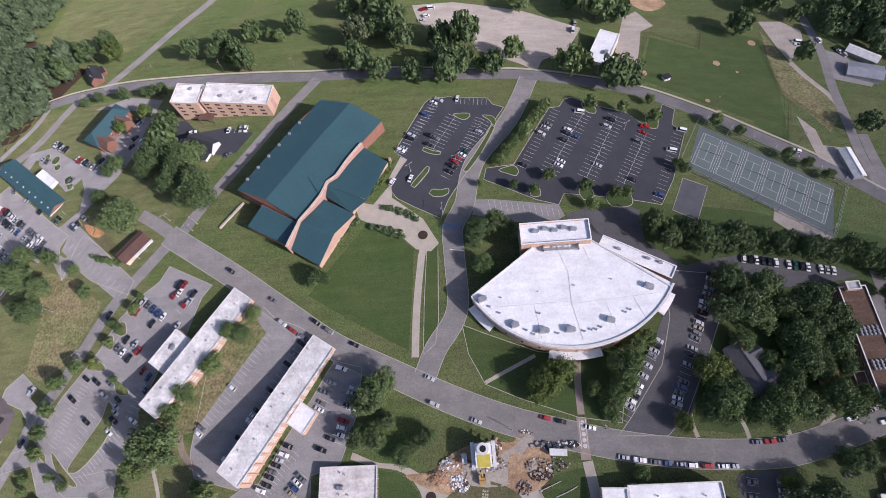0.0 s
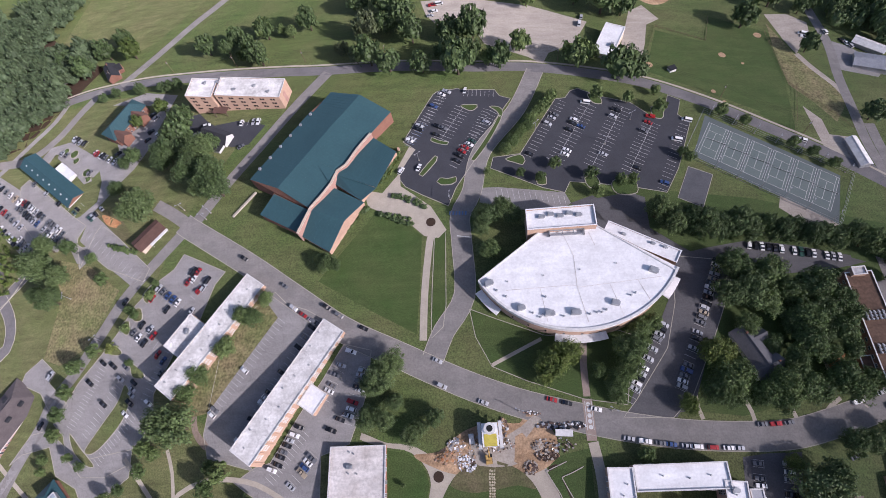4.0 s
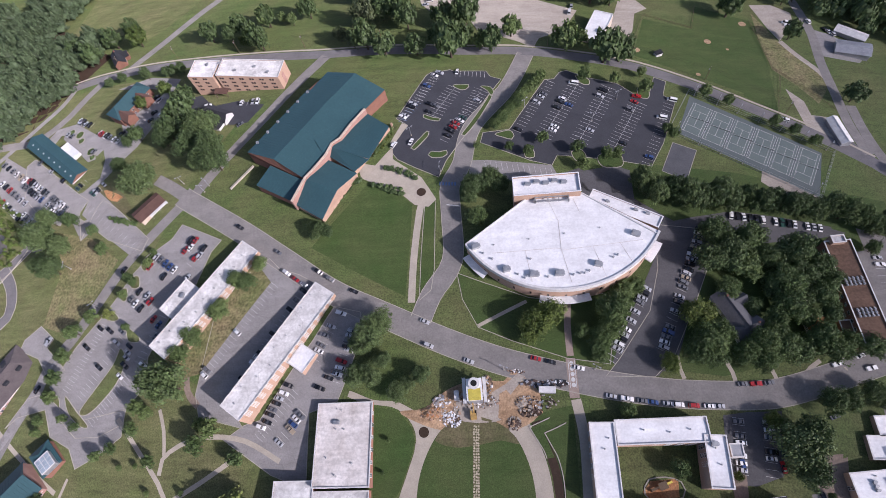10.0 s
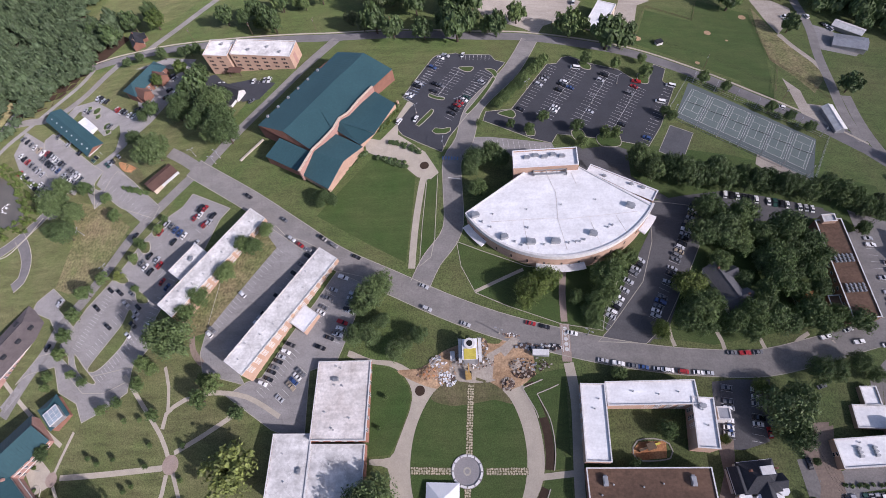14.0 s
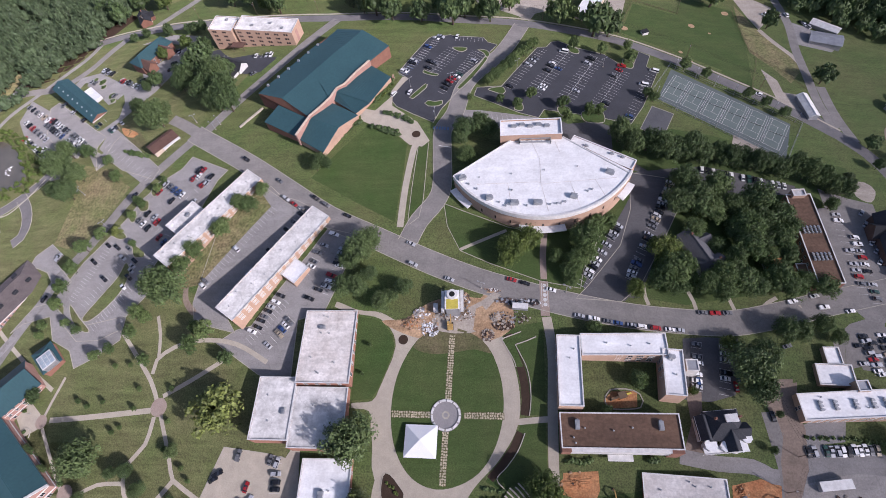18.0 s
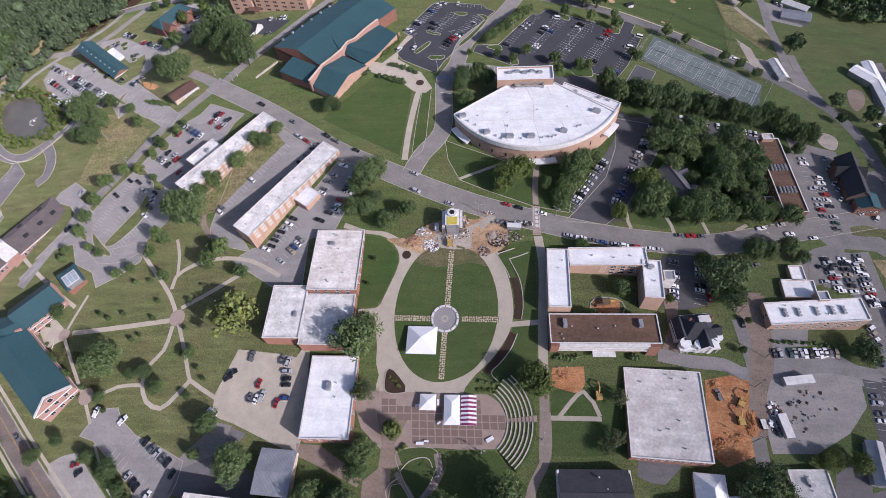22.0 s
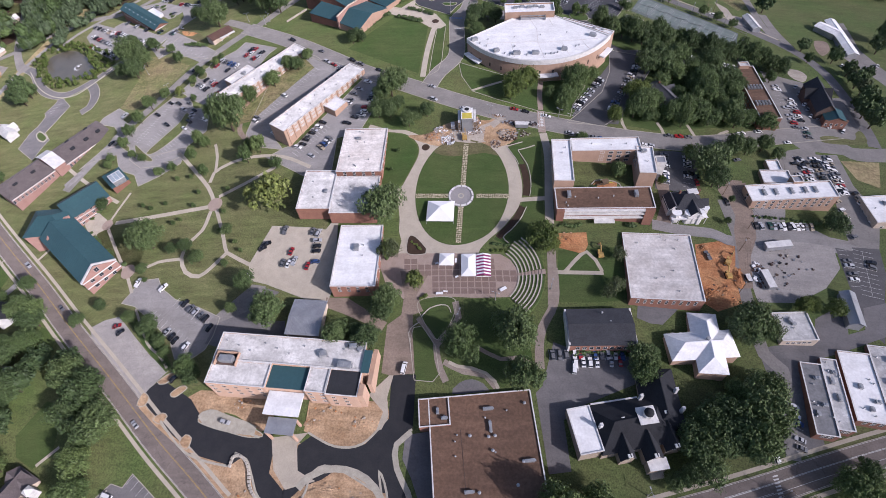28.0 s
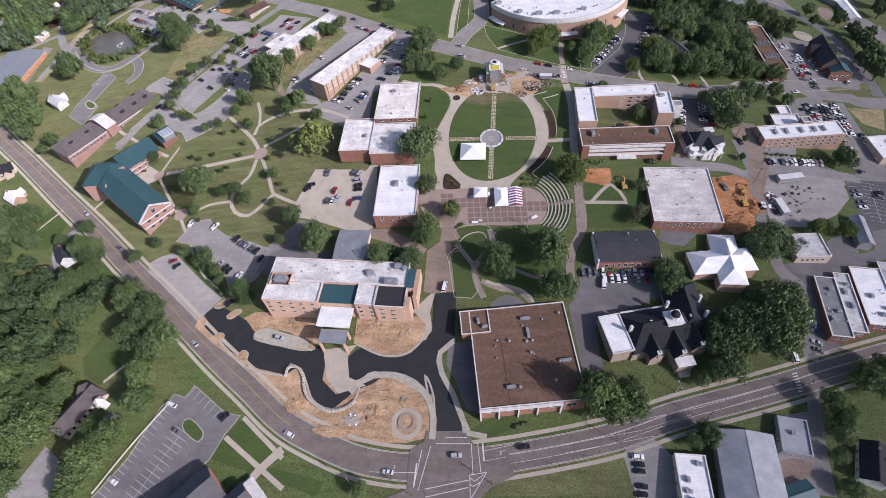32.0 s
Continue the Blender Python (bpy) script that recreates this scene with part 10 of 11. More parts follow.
pole_line([(-45.2, -146.2), (-19.4, -149.7), (12.4, -144.2), (63.6, -127.1), (98.6, -116.9), (140.8, -102.7)])
pole_line([(143.8, -16.0), (149.3, 7.2), (157.0, 21.0), (148.8, 41.6)])
pole_line([(-238, 318), (-190, 314), (-140, 306), (-92, 300), (-40, 295), (12, 291), (62, 287), (110, 277), (152, 259), (192, 234)], 10.0)
for x, y in ((89.1, -105.3), (51.2, -118.5), (12.8, -36.3), (29.4, -26.9), (55.3, -20.5), (-136.3, 191.5), (-134.2, 195.2), (-152.0, 199.6), (-218.1, 154.9), (-190.0, 129.3), (-18.2, 215.0), (-1.9, 189.6), (5.4, 219.4), (44.3, 233.2), (80.3, 223.1), (96.6, 240.5), (64.7, 86.7), (25.6, 86.9)):
    lamp_post(x, y, 7.0, trng.uniform(0, 360), 2)

# ---- pond fountain ----
f = thing("pond_fountain", -295.1, 184.4, 0, 0.12)
tagged(f, "floating fountain with a ring of white spray", "fountain")
bm = bmesh.new()
bmesh.ops.create_cone(bm, cap_ends=True, segments=12, radius1=0.6, radius2=0.4, depth=0.4, matrix=Matrix.Translation((0, 0, 0.1)))
part("float", bm, M_BLACK, f)
frng = random.Random(4)
bm = bmesh.new()
for i in range(220):
    a, r = frng.uniform(0, 6.283), 3.6 + frng.gauss(0, 0.35)
    s = frng.uniform(0.08, 0.22)
    bmesh.ops.create_cube(bm, size=s, matrix=Matrix.Translation((r * math.cos(a), r * math.sin(a), 0.05 + frng.random() * 0.15)) @ Matrix.Rotation(a, 4, "Z"))
for i in range(60):
    a, r = frng.uniform(0, 6.283), frng.uniform(0, 0.8)
    bmesh.ops.create_cube(bm, size=0.15, matrix=Matrix.Translation((r * math.cos(a), r * math.sin(a), frng.uniform(0.3, 1.6))))
part("spray", bm, M_CANVAS, f, "white water droplets")

# ---- flagstones on the oval's paths ----
M_FLAG = mat("pale_flagstone", (0.52, 0.47, 0.345), 0.9, var=0.12, scale=0.8, fine=3.0, tint=(0.36, 0.32, 0.23), each=0.22)
flags = tagged(thing("flagstone_path", *OVC), "irregular pale flagstones laid in the oval's grass paths", "paving", kind="structure")
srng = random.Random(12)
stone_mesh = []
for k in range(6):
    bm = bmesh.new()
    n = 7
    prism(bm, [(0.54 * srng.uniform(0.7, 1.15) * math.cos(6.283 * i / n), 0.42 * srng.uniform(0.75, 1.1) * math.sin(6.283 * i / n)) for i in range(n)], -0.05, 0.03)
    me = bpy.data.meshes.new("flagstone")
    bm.to_mesh(me)
    bm.free()
    me.materials.append(M_FLAG)
    stone_mesh.append(me)
for p, q in (((12.9, 64.3), (12.1, 36.2)), ((11.5, 24.4), (10.9, 2.3)), ((-12.4, 29.6), (5.5, 29.8)), ((19.0, 30.0), (36.3, 30.5))):
    p, q = Vector(p), Vector(q)
    n = int((q - p).length / 1.05)
    w = (q - p).normalized()
    for i in range(n):
        for s in (-0.9, 0.0, 0.9):
            m = p.lerp(q, (i + 0.5 + srng.uniform(-0.2, 0.2)) / n) + Vector((-w.y, w.x)) * (s + srng.uniform(-0.16, 0.16))
            ob = share("flagstone", srng.choice(stone_mesh), flags)
            ob.matrix_basis = flags.matrix_world.inverted() @ pose(m.x, m.y, gz(m.x, m.y) + 0.13, 0, 0, srng.uniform(0, 360))


# ---- streets and lots in the east ----
road("east_street", [(230, 102.5), (205.2, 89.5), (230.6, 88.7), (255.2, 87.1), (400, 118), (700, 90)], 11.0, M_ROAD, "pale asphalt street running out of the campus", kerbs=False, lift=0.07)
lot = area("full_lot", [(194.4, 76.8), (226.0, 82.6), (226.6, 59.0), (233.0, 39.0), (222.0, 12.8), (208.7, 17.4), (209.2, 33.0), (213.4, 58.9), (195.5, 59.4)], M_ROAD, "large asphalt car park crowded with cars", edge=False, lift=0.03)
area("hall_front_lot", [(158.0, 26.7), (190.4, 25.9), (201.3, 19.9), (222.3, 14.3), (220.1, 9.3), (194.6, 11.9), (156.2, 13.4)], M_GREYLOT, "asphalt lane and stalls before the residence hall", edge=False, lift=0.03)
area("mud_lane", [(147.7, 52.0), (162.2, 53.0), (156.2, 35.5), (155.6, 17.4), (148.2, 14.2), (149.9, 34.7), (147.0, 44.0)], M_MUD, "muddy brown asphalt lane beside the hall", edge=False, category="road", lift=0.03)
area("church_yard", [(220.3, 107.6), (248.3, 114.8), (251.3, 105.4), (243.9, 94.6), (226.9, 95.5), (217.3, 98.8)], M_ROAD, "grey yard before the stone church", edge=False, category="yard", lift=0.03)
area("rough_plot", [(226.3, 78.1), (250.4, 80.4), (242.1, 59.4), (230.7, 64.1)], M_DRY, "dry rough plot beside the full car park", category="field", edge=False)
b = flat_hall("store", 237.5, 40.1, 26, 18, 5, 6, M_CREAM, M_MEMBRANE, "pale store with a broad white flat roof", floors=1, bays=5, units=2, vents=3)
for a, c, n, rot in (((197.0, 73.5), (196.3, 59.0), 7, 8), ((203.2, 75.2), (204.0, 56.8), 9, 8), ((211.6, 75.5), (214.6, 54.2), 11, 10), ((215.2, 76.8), (217.4, 50.4), 12, 10), ((211.6, 46.7), (212.8, 20.9), 9, 30), ((224.6, 54.3), (227.3, 32.9), 7, 30)):
    for i in range(n):
        if crng.random() < 0.5:
            q = Vector(a).lerp(Vector(c), (i + 0.5) / n)
            car(q.x + crng.uniform(-0.3, 0.3), q.y, rot + crng.uniform(-4, 4), lift=0.05)
trailer(168.4, 10.8, 8, 12.6, 3.6, 3.6, "long pale trailer standing in the grey yard", M_STEEL)
for x, y, rot, c in ((162.8, 67.6, 20, 2), (119.8, 48.6, 90, 5), (136.0, 47.9, 95, 4), (137.4, 52.2, 95, 7), (185.5, 88.0, 12, 0), (198.0, 87.1, 12, 0), (149.4, 36.5, 100, 3)):
    car(x, y, rot, c)
trees("d", (255.6, 120.0, 8), (256.9, 110.8, 8), (268.7, 126.5, 8), (255.0, 127.3, 6), (186.0, 72.6, 4.5), (146.0, 22.7, 2.4), (151.7, 37.2, 2))
shrub_row((160.6, 29.0), (200.9, 28.8), 14, 1.2, 1)

for x, y, rot, c in CARS_BY_HALL:
    car(x, y, rot, c)
trees("m", (-131.6, -48.8, 3.4), (-136.7, -46.6, 3.2), (-127.4, -54.0, 3.6), (-112.6, -62.0, 6.0))
shrub_row((-158.5, -32.2), (-140.0, -44.6), 12, 0.9, 1)
shrub_row((-139.0, -47.0), (-125.5, -59.5), 10, 1.0, 0)
low_wall([(-153.5, -30.0), (-146.5, -40.0), (-139.5, -49.0), (-131.0, -55.0), (-125.5, -60.5)], "pale curved footpath edge through the planted strip", 1.2, 0.2, M_CONCRETE)
# ---- cars on the west terraces, standing as they are ----
for x, y, c in ((-135.1, 160.9, 4), (-137.0, 157.1, 0), (-140.1, 155.8, 4), (-137.8, 161.2, 3), (-128.7, 155.5, 3), (-130.2, 151.7, 1), (-132.7, 150.6, 4), (-157.9, 154.2, 1), (-154.7, 152.0, 2), (-151.2, 149.6, 5), (-147.8, 147.3, 5), (-144.5, 145.2, 0), (-161.1, 149.1, 4), (-150.5, 142.1, 3), (-135.4, 139.7, 1), (-164.3, 135.2, 3), (-158.5, 132.4, 1), (-155.9, 129.0, 4), (-168.7, 131.4, 2), (-165.1, 128.8, 0), (-161.0, 125.7, 3), (-151.5, 119.2, 4), (-147.6, 115.9, 5), (-147.9, 110.1, 2)):
    car(x, y, 54.8, c)
for x, y, c in ((-184.9, 117.3, 3), (-169.6, 113.9, 2), (-171.7, 108.6, 1), (-179.9, 96.7, 3), (-191.1, 107.7, 3), (-163.4, 106.3, 3), (-163.6, 103.3, 1), (-163.7, 100.5, 1), (-163.9, 96.7, 3), (-165.6, 91.4, 0), (-152.6, 96.2, 0), (-177.9, 115.3, 3)):
    car(x, y, -36, c)
car(-178.2, 149.0, 55, 3, "sedan", 0.1)
car(-218.8, 113.0, 60, 1)
for x, y, c, rot in ((-252.9, 268.1, 1, 60), (-249.2, 266.3, 1, 60), (-261.4, 260.1, 1, 60), (-257.4, 257.7, 2, 60), (-232.1, 254.3, 0, 60), (-225.0, 250.7, 3, 60), (-231.5, 239.0, 2, 60), (-212.3, 249.4, 3, 45), (-194.4, 276.3, 3, 40), (-190.7, 273.2, 1, 40), (-191.4, 262.0, 3, 40), (-192.2, 255.8, 3, 40), (-185.1, 259.1, 0, 40), (-155.8, 252.8, 1, 20), (-155.9, 250.8, 1, 20), (-150.1, 258.1, 0, 10), (-123.2, 237.3, 2, 35)):
    car(x, y, rot, c)
for x, y, rot, c, st in ((-13.2, 345.9, 10, 4, "pickup"), (-11.6, 338.8, 10, 0, "suv"), (-14.3, 334.3, 10, 1, "sedan"), (-8.9, 347.0, 10, 0, "van"), (79.3, 321.7, 80, 0, "van"), (81.5, 328.6, 80, 1, "suv"), (218.5, 314.9, 165, 0, "van"), (218.9, 312.4, 165, 0, "sedan"), (233.5, 316.8, 100, 0, "suv"), (252.4, 282.7, 160, 0, "sedan"), (255.4, 281.8, 160, 1, "suv"), (241.3, 308.8, 110, 3, "sedan"), (243.0, 307.1, 110, 0, "sedan"), (245.0, 304.7, 110, 1, "suv"), (189.5, 228.5, 160, 0, "suv")):
    car(x, y, rot, c, st)


# ---- field fences ----
def field_fence(pts, label, high=1.5, gap=8.0):
    ob = thing("fence", *pts[0])
    tagged(ob, label, "fence", "field fences")
    for a, c in zip(pts, pts[1:]):
        a, c = Vector(a), Vector(c)
        n = max(1, int((c - a).length / gap))
        for i in range(n + 1):
            q = a.lerp(c, i / n)
            world_part("fence_post", boxes((q.x - 0.07, q.x + 0.07, q.y - 0.07, q.y + 0.07, gz(q.x, q.y) - 0.2, gz(q.x, q.y) + high)), M_WOOD, ob)
        for z in (0.5, high - 0.15):
            world_part("fence_rail", ribbon_bm(dense([a, c]), -0.03, 0.03, z, thick=0.1), M_WOOD, ob)


field_fence([(111.1, 281.5), (126.7, 319.9), (155.2, 307.2), (162.8, 330.4)], "wooden post and rail fence round the field")
field_fence([(195.0, 316.3), (195.1, 288.6), (195.9, 271.0), (213.4, 250.7), (221.9, 238.3)], "wooden field fence along the tan meadow")
field_fence([(200.1, 270.2), (193.5, 251.4), (187.0, 233.0)], "tall grey fence at the corner of the field", 2.4)
low_wall([(-160.0, -153.0), (-149.1, -133.0), (-136.1, -113.1)], "low pale wall along the church car park", 0.5, 0.7)
hut = thing("field_hut", 128.2, 280.1, 20)
tagged(hut, "small white wooden hut in the field", "hut")
part("wall", boxes((-2, 2, -1.5, 1.5, -0.3, 2.2)), M_TRIM, hut)
part("roof", prism(bmesh.new(), [(-2.3, -1.8), (2.3, -1.8), (2.3, 1.8), (-2.3, 1.8)], 2.2, 2.4), M_SHINGLE, hut)
for x, y, r in ((162.5, 294.8, 2.2), (189.9, 313.6, 2.4), (115.7, 284.6, 2.4), (149.1, 263.6, 1.4), (153.5, 255.0, 1.6), (173.3, 287.8, 0.9)):
    disc("bare_patch", (x, y), r, M_DIRT, "small round bare patch worn into grass", 0.055, "bare ground")

# ---- reeds round the pond ----
BANK = [(-347.9, 198.9), (-344.9, 223.6), (-309.7, 221.1), (-270.4, 195.0), (-256.2, 179.1), (-268.9, 161.5), (-290.6, 154.8), (-316.6, 166.4)]
woods("pond_reeds", BANK + BANK[:1] + [POND[0]] + POND[:0:-1] + [POND[0]], 4.2, "dense yellow-green reeds and bushes round the pond", 14, (1.0, 2.0), M_LEAF[2], 6, 8, 0.3)
kerb(ground, [(-345.8, 190.9), (-322.4, 166.0), (-299.5, 150.6), (-280.2, 147.3), (-267.7, 157.8), (-258.5, 172.3)], 0.7, 0.3, name="pale_edging")


for i in range(15):
    q = Vector((141.4, 163.2)).lerp(Vector((184.9, 157.4)), i / 14)
    if i not in (6, 11):
        car(q.x, q.y, 80 + crng.uniform(-4, 4))
disc("planter_circle", (-9.4, 61.7), 2.2, M_MULCH, "round dark planter in the concrete walk", 0.12)

trees("s", (-171.4, 32.4, 1.5), (-165.5, 30.2, 1.5), (-156.7, 32.3, 1.4), (-147.3, 18.7, 1.5), (-143.6, 20.7, 1.4), (-138.0, 29.3, 1.5), (-137.6, 38.4, 1.6), (-118.1, 23.8, 1.5), (-117.3, 12.0, 1.6), (-106.5, 4.5, 1.6), (-102.0, -0.6, 1.4), (-152.4, -15.3, 1.7), (-119.6, 38.4, 1.5), (-154.7, 49.3, 1.6), (-146.0, 49.8, 1.5), (-23.7, -7.3, 1.6), (-24.1, 58.5, 1.3), (-26.8, 45.9, 1.2), group="saplings on the green")
path("terrace_path", [(8.9, -56.5), (12.8, -58.2), (19.2, -58.9), (25.6, -60.9), (29.4, -64.2), (30.9, -67.2)], 1.5, "thin curved pale path above the terrace", M_CONCRETE, 0.09)
patch("terrace_paving", [(11.1, -70.0), (14.1, -65.3), (19.3, -63.6), (24.6, -65.4), (27.0, -68.1)], M_MIDLOT, 0.08, "dark patterned terrace paving", "paving", rounded=True)

rubble("yard_debris", (174.0, 1.6), 11, 6, 24, "scattered scrap and pallets in the grey yard", 61, [M_STEEL, M_STONE, M_GRAVEL, M_RUST, M_SHINGLE], (0.3, 1.3))
rubble("yard_debris", (165.3, -5.5), 6, 9, 22, "rows of scrap beside the site trailers", 62, [M_STEEL, M_STONE, M_SHINGLE], (0.3, 1.3))
trees("m", (-151.2, -101.3, 6), (-146.7, -114.8, 7), (-208.8, -32.8, 8), (-203.1, -48.2, 7), (-199.6, 2.0, 2.4), (-238.0, -22.0, 4), (-195.6, -120.1, 9), (-191.7, -112.4, 7), (-156.1, -131.2, 8), (-162.4, -137.9, 8))

trees("d", (-169.4, -67.0, 9.5), (-156.3, -74.7, 10), (-145.3, -86.7, 10), (-164.1, -82.4, 9), (-148.7, -91.3, 9), (-207.3, -37.4, 8), (-206.9, -47.5, 7), (-213.1, -53.5, 8), (-215.8, -64.5, 8), (-220.9, -73.0, 9), (-200.2, -71.6, 9), (-182.1, -35.5, 3), (-78.3, -36.9, 8), (-109.3, -65.8, 5.5), (-152.6, -36.5, 4), (-143.5, -42.8, 3.4), (-131.2, -49.1, 4))
patch("shop_back_lane", [(146.2, -46.4), (173.4, -39.9), (174.2, -47.3), (158.3, -52.2), (153.5, -55.9), (147.1, -53.0)], M_MIDLOT, 0.06, "grey asphalt lane behind the shops", "pavement")
patch("shed_lot", [(176.6, -26.2), (192.4, -23.5), (188.9, -36.2), (172.7, -39.1)], M_MIDLOT, 0.05, "small asphalt yard beside the shed", "pavement")
patch("house_court", [(95.5, -23.4), (106.8, -25.0), (114.4, -25.7), (105.0, -34.9), (99.4, -34.6), (93.7, -32.3)], M_MIDLOT, 0.05, "dark gravel court between the halls", "pavement")
shrub_row((62.3, -50.5), (87.0, -48.4), 11, 1.5, 1)
for x, y, c, st in ((64.4, -55.2, 0, "van"), (67.9, -54.3, 0, "sedan"), (70.8, -54.2, 0, "suv"), (73.8, -54.1, 0, "sedan"), (80.0, -53.5, 1, "sedan"), (83.9, -53.1, 4, "sedan")):
    car(x, y, 92, c, st)

patch("arena_lot_edge", [(98.1, 136.3), (107.4, 142.3), (116.5, 143.4), (116.7, 128.6), (108.6, 107.3), (98.6, 85.7), (81.7, 86.4), (79.8, 94.3), (84.8, 111.7)], M_ARENALOT, 0.09, "dark asphalt of the arena car park", "parking lot")
play = thing("play_structure", 86.1, 41.0, 20)
tagged(play, "wooden play structure with a yellow slide on mulch", "playground")
part("deck", boxes((-1.5, 1.5, -1.2, 1.2, 1.4, 1.55)), M_WOOD, play)
for x in (-1.4, 1.4):
    for y in (-1.1, 1.1):
        part("post", boxes((x - 0.08, x + 0.08, y - 0.08, y + 0.08, -0.2, 2.9)), M_WOOD, play)
part("roof", prism(bmesh.new(), [(-1.7, -1.4), (1.7, -1.4), (1.7, 1.4), (-1.7, 1.4)], 2.9, 3.05), M_WOOD, play)
part("slide", shell([(1.5, 1.5), (4.6, 0.1), (4.6, 0.25), (1.5, 1.65)], 0.8, (1,) * 4), M_SHEET, play, "yellow plastic slide")
part("bridge", boxes((-5.0, -1.5, -0.5, 0.5, 1.3, 1.45)), M_WOOD, play)
for x in (-5.0, -4.9):
    part("post", boxes((x - 0.08, x + 0.08, -0.5, 0.5, -0.2, 2.4)), M_WOOD, play)
kerb(ground, [(79.2, 40.6), (81.3, 43.3), (88.0, 44.2), (94.1, 42.4), (93.9, 36.9), (80.8, 35.8)], 0.5, 0.3, True, name="play_area_edging")


# ---- verges and drives along the main street ----
patch("worn_verge", [(-124.6, 92.4), (-119.7, 102.7), (-112.7, 112.8), (-115.8, 115.0), (-123.7, 105.5), (-127.6, 92.5), (-126.0, 81.6), (-118.7, 74.0), (-116.9, 76.5), (-122.9, 82.5)], M_MUD, 0.06, "worn brown earth verge beside the hall", "earth", rounded=True)
area("lot_apron", [(185.5, 72.2), (195.7, 80.8), (215.1, 87.9), (211.5, 77.8), (192.2, 76.2), (187.4, 58.5), (186.1, 55.3), (183.1, 57.0)], M_ROAD, "grey asphalt apron of the crowded car park", edge=False, lift=0.05)
path("front_walk", [(102.5, 82.8), (101.3, 87.0), (101.0, 93.1)], 1.8, "pale concrete front walk from the street into the trees")
path("front_walk", [(124.3, 81.6), (123.7, 85.8), (121.8, 90.9)], 1.8, "pale concrete front walk from the street into the trees")
path("front_walk", [(142.4, 82.8), (141.2, 87.0), (139.6, 92.1)], 1.8, "pale concrete front walk from the street into the trees")
path("front_walk", [(153.6, 83.5), (158.9, 88.2), (163.9, 91.2)], 1.8, "pale concrete front walk from the street into the trees")
path("front_walk", [(174.0, 87.5), (177.6, 91.3), (181.3, 95.2)], 1.8, "pale concrete front walk from the street into the trees")
# ---- round the village church ----
trees("m", (-213.8, -100.8, 7), (-204.4, -98.6, 6), (-192.2, -107.2, 6), (-211.3, -110.0, 7), (-224.5, -103.8, 8), (-201.2, -116.0, 7), (-220.0, -114.5, 7), (-192.6, -124.5, 7))
patch("side_drive", [(-169.2, -120.9), (-164.4, -118.8), (-155.4, -127.0), (-160.2, -130.4)], M_MIDLOT, 0.05, "shaded grey drive beside the village church", "road")
area("yard_earth", [(124.4, -130.6), (137.3, -128.6), (135.6, -136.1), (123.8, -139.0)], M_MUD, "brown bare yard behind the garage", edge=False, category="yard", lift=0.05)
# ---- beyond the stone church ----
area("church_lot", [(203.6, 158.4), (218.1, 153.7), (231.6, 151.1), (231.1, 133.9), (253.3, 140.2), (252.4, 113.5), (245.7, 96.5), (223.5, 95.8), (197.5, 94.1), (202.5, 110.5), (203.9, 138.5)], M_ROAD, "broad grey car park round the stone church", edge=False, lift=0.06)
patch("gravel_patch", [(223.7, 164.4), (232.4, 165.9), (236.5, 160.6), (231.3, 152.5), (224.3, 155.3)], M_GRAVEL, 0.06, "pale gravel patch behind the church", "gravel", rounded=True)
path("church_street", [(216.0, 217.5), (228.1, 201.6), (241.6, 187.2), (250.4, 169.4), (253.7, 150.3), (254.7, 130.8), (254.9, 109.0), (253.7, 93.4)], 8.0, "grey street curving past the stone church", M_MIDLOT, lift=0.07)
patch("street_island", [(220.8, 96.4), (228.5, 99.1), (242.8, 98.3), (246.4, 105.0), (251.1, 107.1), (249.5, 96.1), (233.0, 92.4), (220.7, 92.4)], M_OLIVE, 0.09, "rough grass strip before the church", "lawn", rounded=True)
patch("depot_yard", [(281.8, 240.4), (296.8, 243.2), (292.2, 203.9), (299.1, 179.6), (308.6, 164.0), (298.1, 143.2), (287.8, 166.4), (279.4, 182.4), (273.0, 192.9)], M_ROAD, 0.05, "wide worn grey depot yard", "yard")
patch("bare_earth", [(261.2, 210.1), (270.1, 210.3), (267.8, 198.8), (258.8, 189.7), (257.2, 198.2)], M_MUD, 0.05, "patch of bare pink-brown earth", "earth", rounded=True)
path("street_spur", [(232.7, 241.9), (232.8, 225.4), (234.5, 210.1), (238.1, 195.5)], 6.0, "pale grey lane running down to the street", M_ROAD, lift=0.065)
b = building("depot_shed", 280.3, 213.4, 90, "long white depot shed with a bright metal roof", "shed")
gable_block(b, 44, 7, 4, 1.2, M_STEEL, M_MEMBRANE, seams=1.0)
trees("d", (260.7, 180.3, 6.5), (265.1, 165.9, 6), (265.0, 152.6, 8), (275.8, 162.8, 6), (264.8, 136.8, 7.5), (301.3, 200.6, 9), (312.2, 216.2, 9), (243.4, 191.6, 6), (241.9, 176.1, 4))
trees("g", (265.6, 145.7, 6), (264.2, 159.0, 5), (207.8, 156.0, 5), (218.0, 161.8, 5))
for x, y, rot in ((230.8, 106.7, 20), (238.1, 104.5, 60), (284.8, 178.5, 80), (295.7, 183.9, 60), (268.4, 178.4, 30), (222.7, 144.5, 50), (222.3, 137.4, 50), (222.6, 121.9, 50), (222.3, 115.5, 50), (222.0, 126.4, 50)):
    car(x, y, rot)
b = building("depot_shed", 273.8, 223.0, -52, "broad depot shed with a white metal roof", "shed")
gable_block(b, 15, 8, 4.5, 1.0, M_STEEL, M_MEMBRANE, seams=1.0)
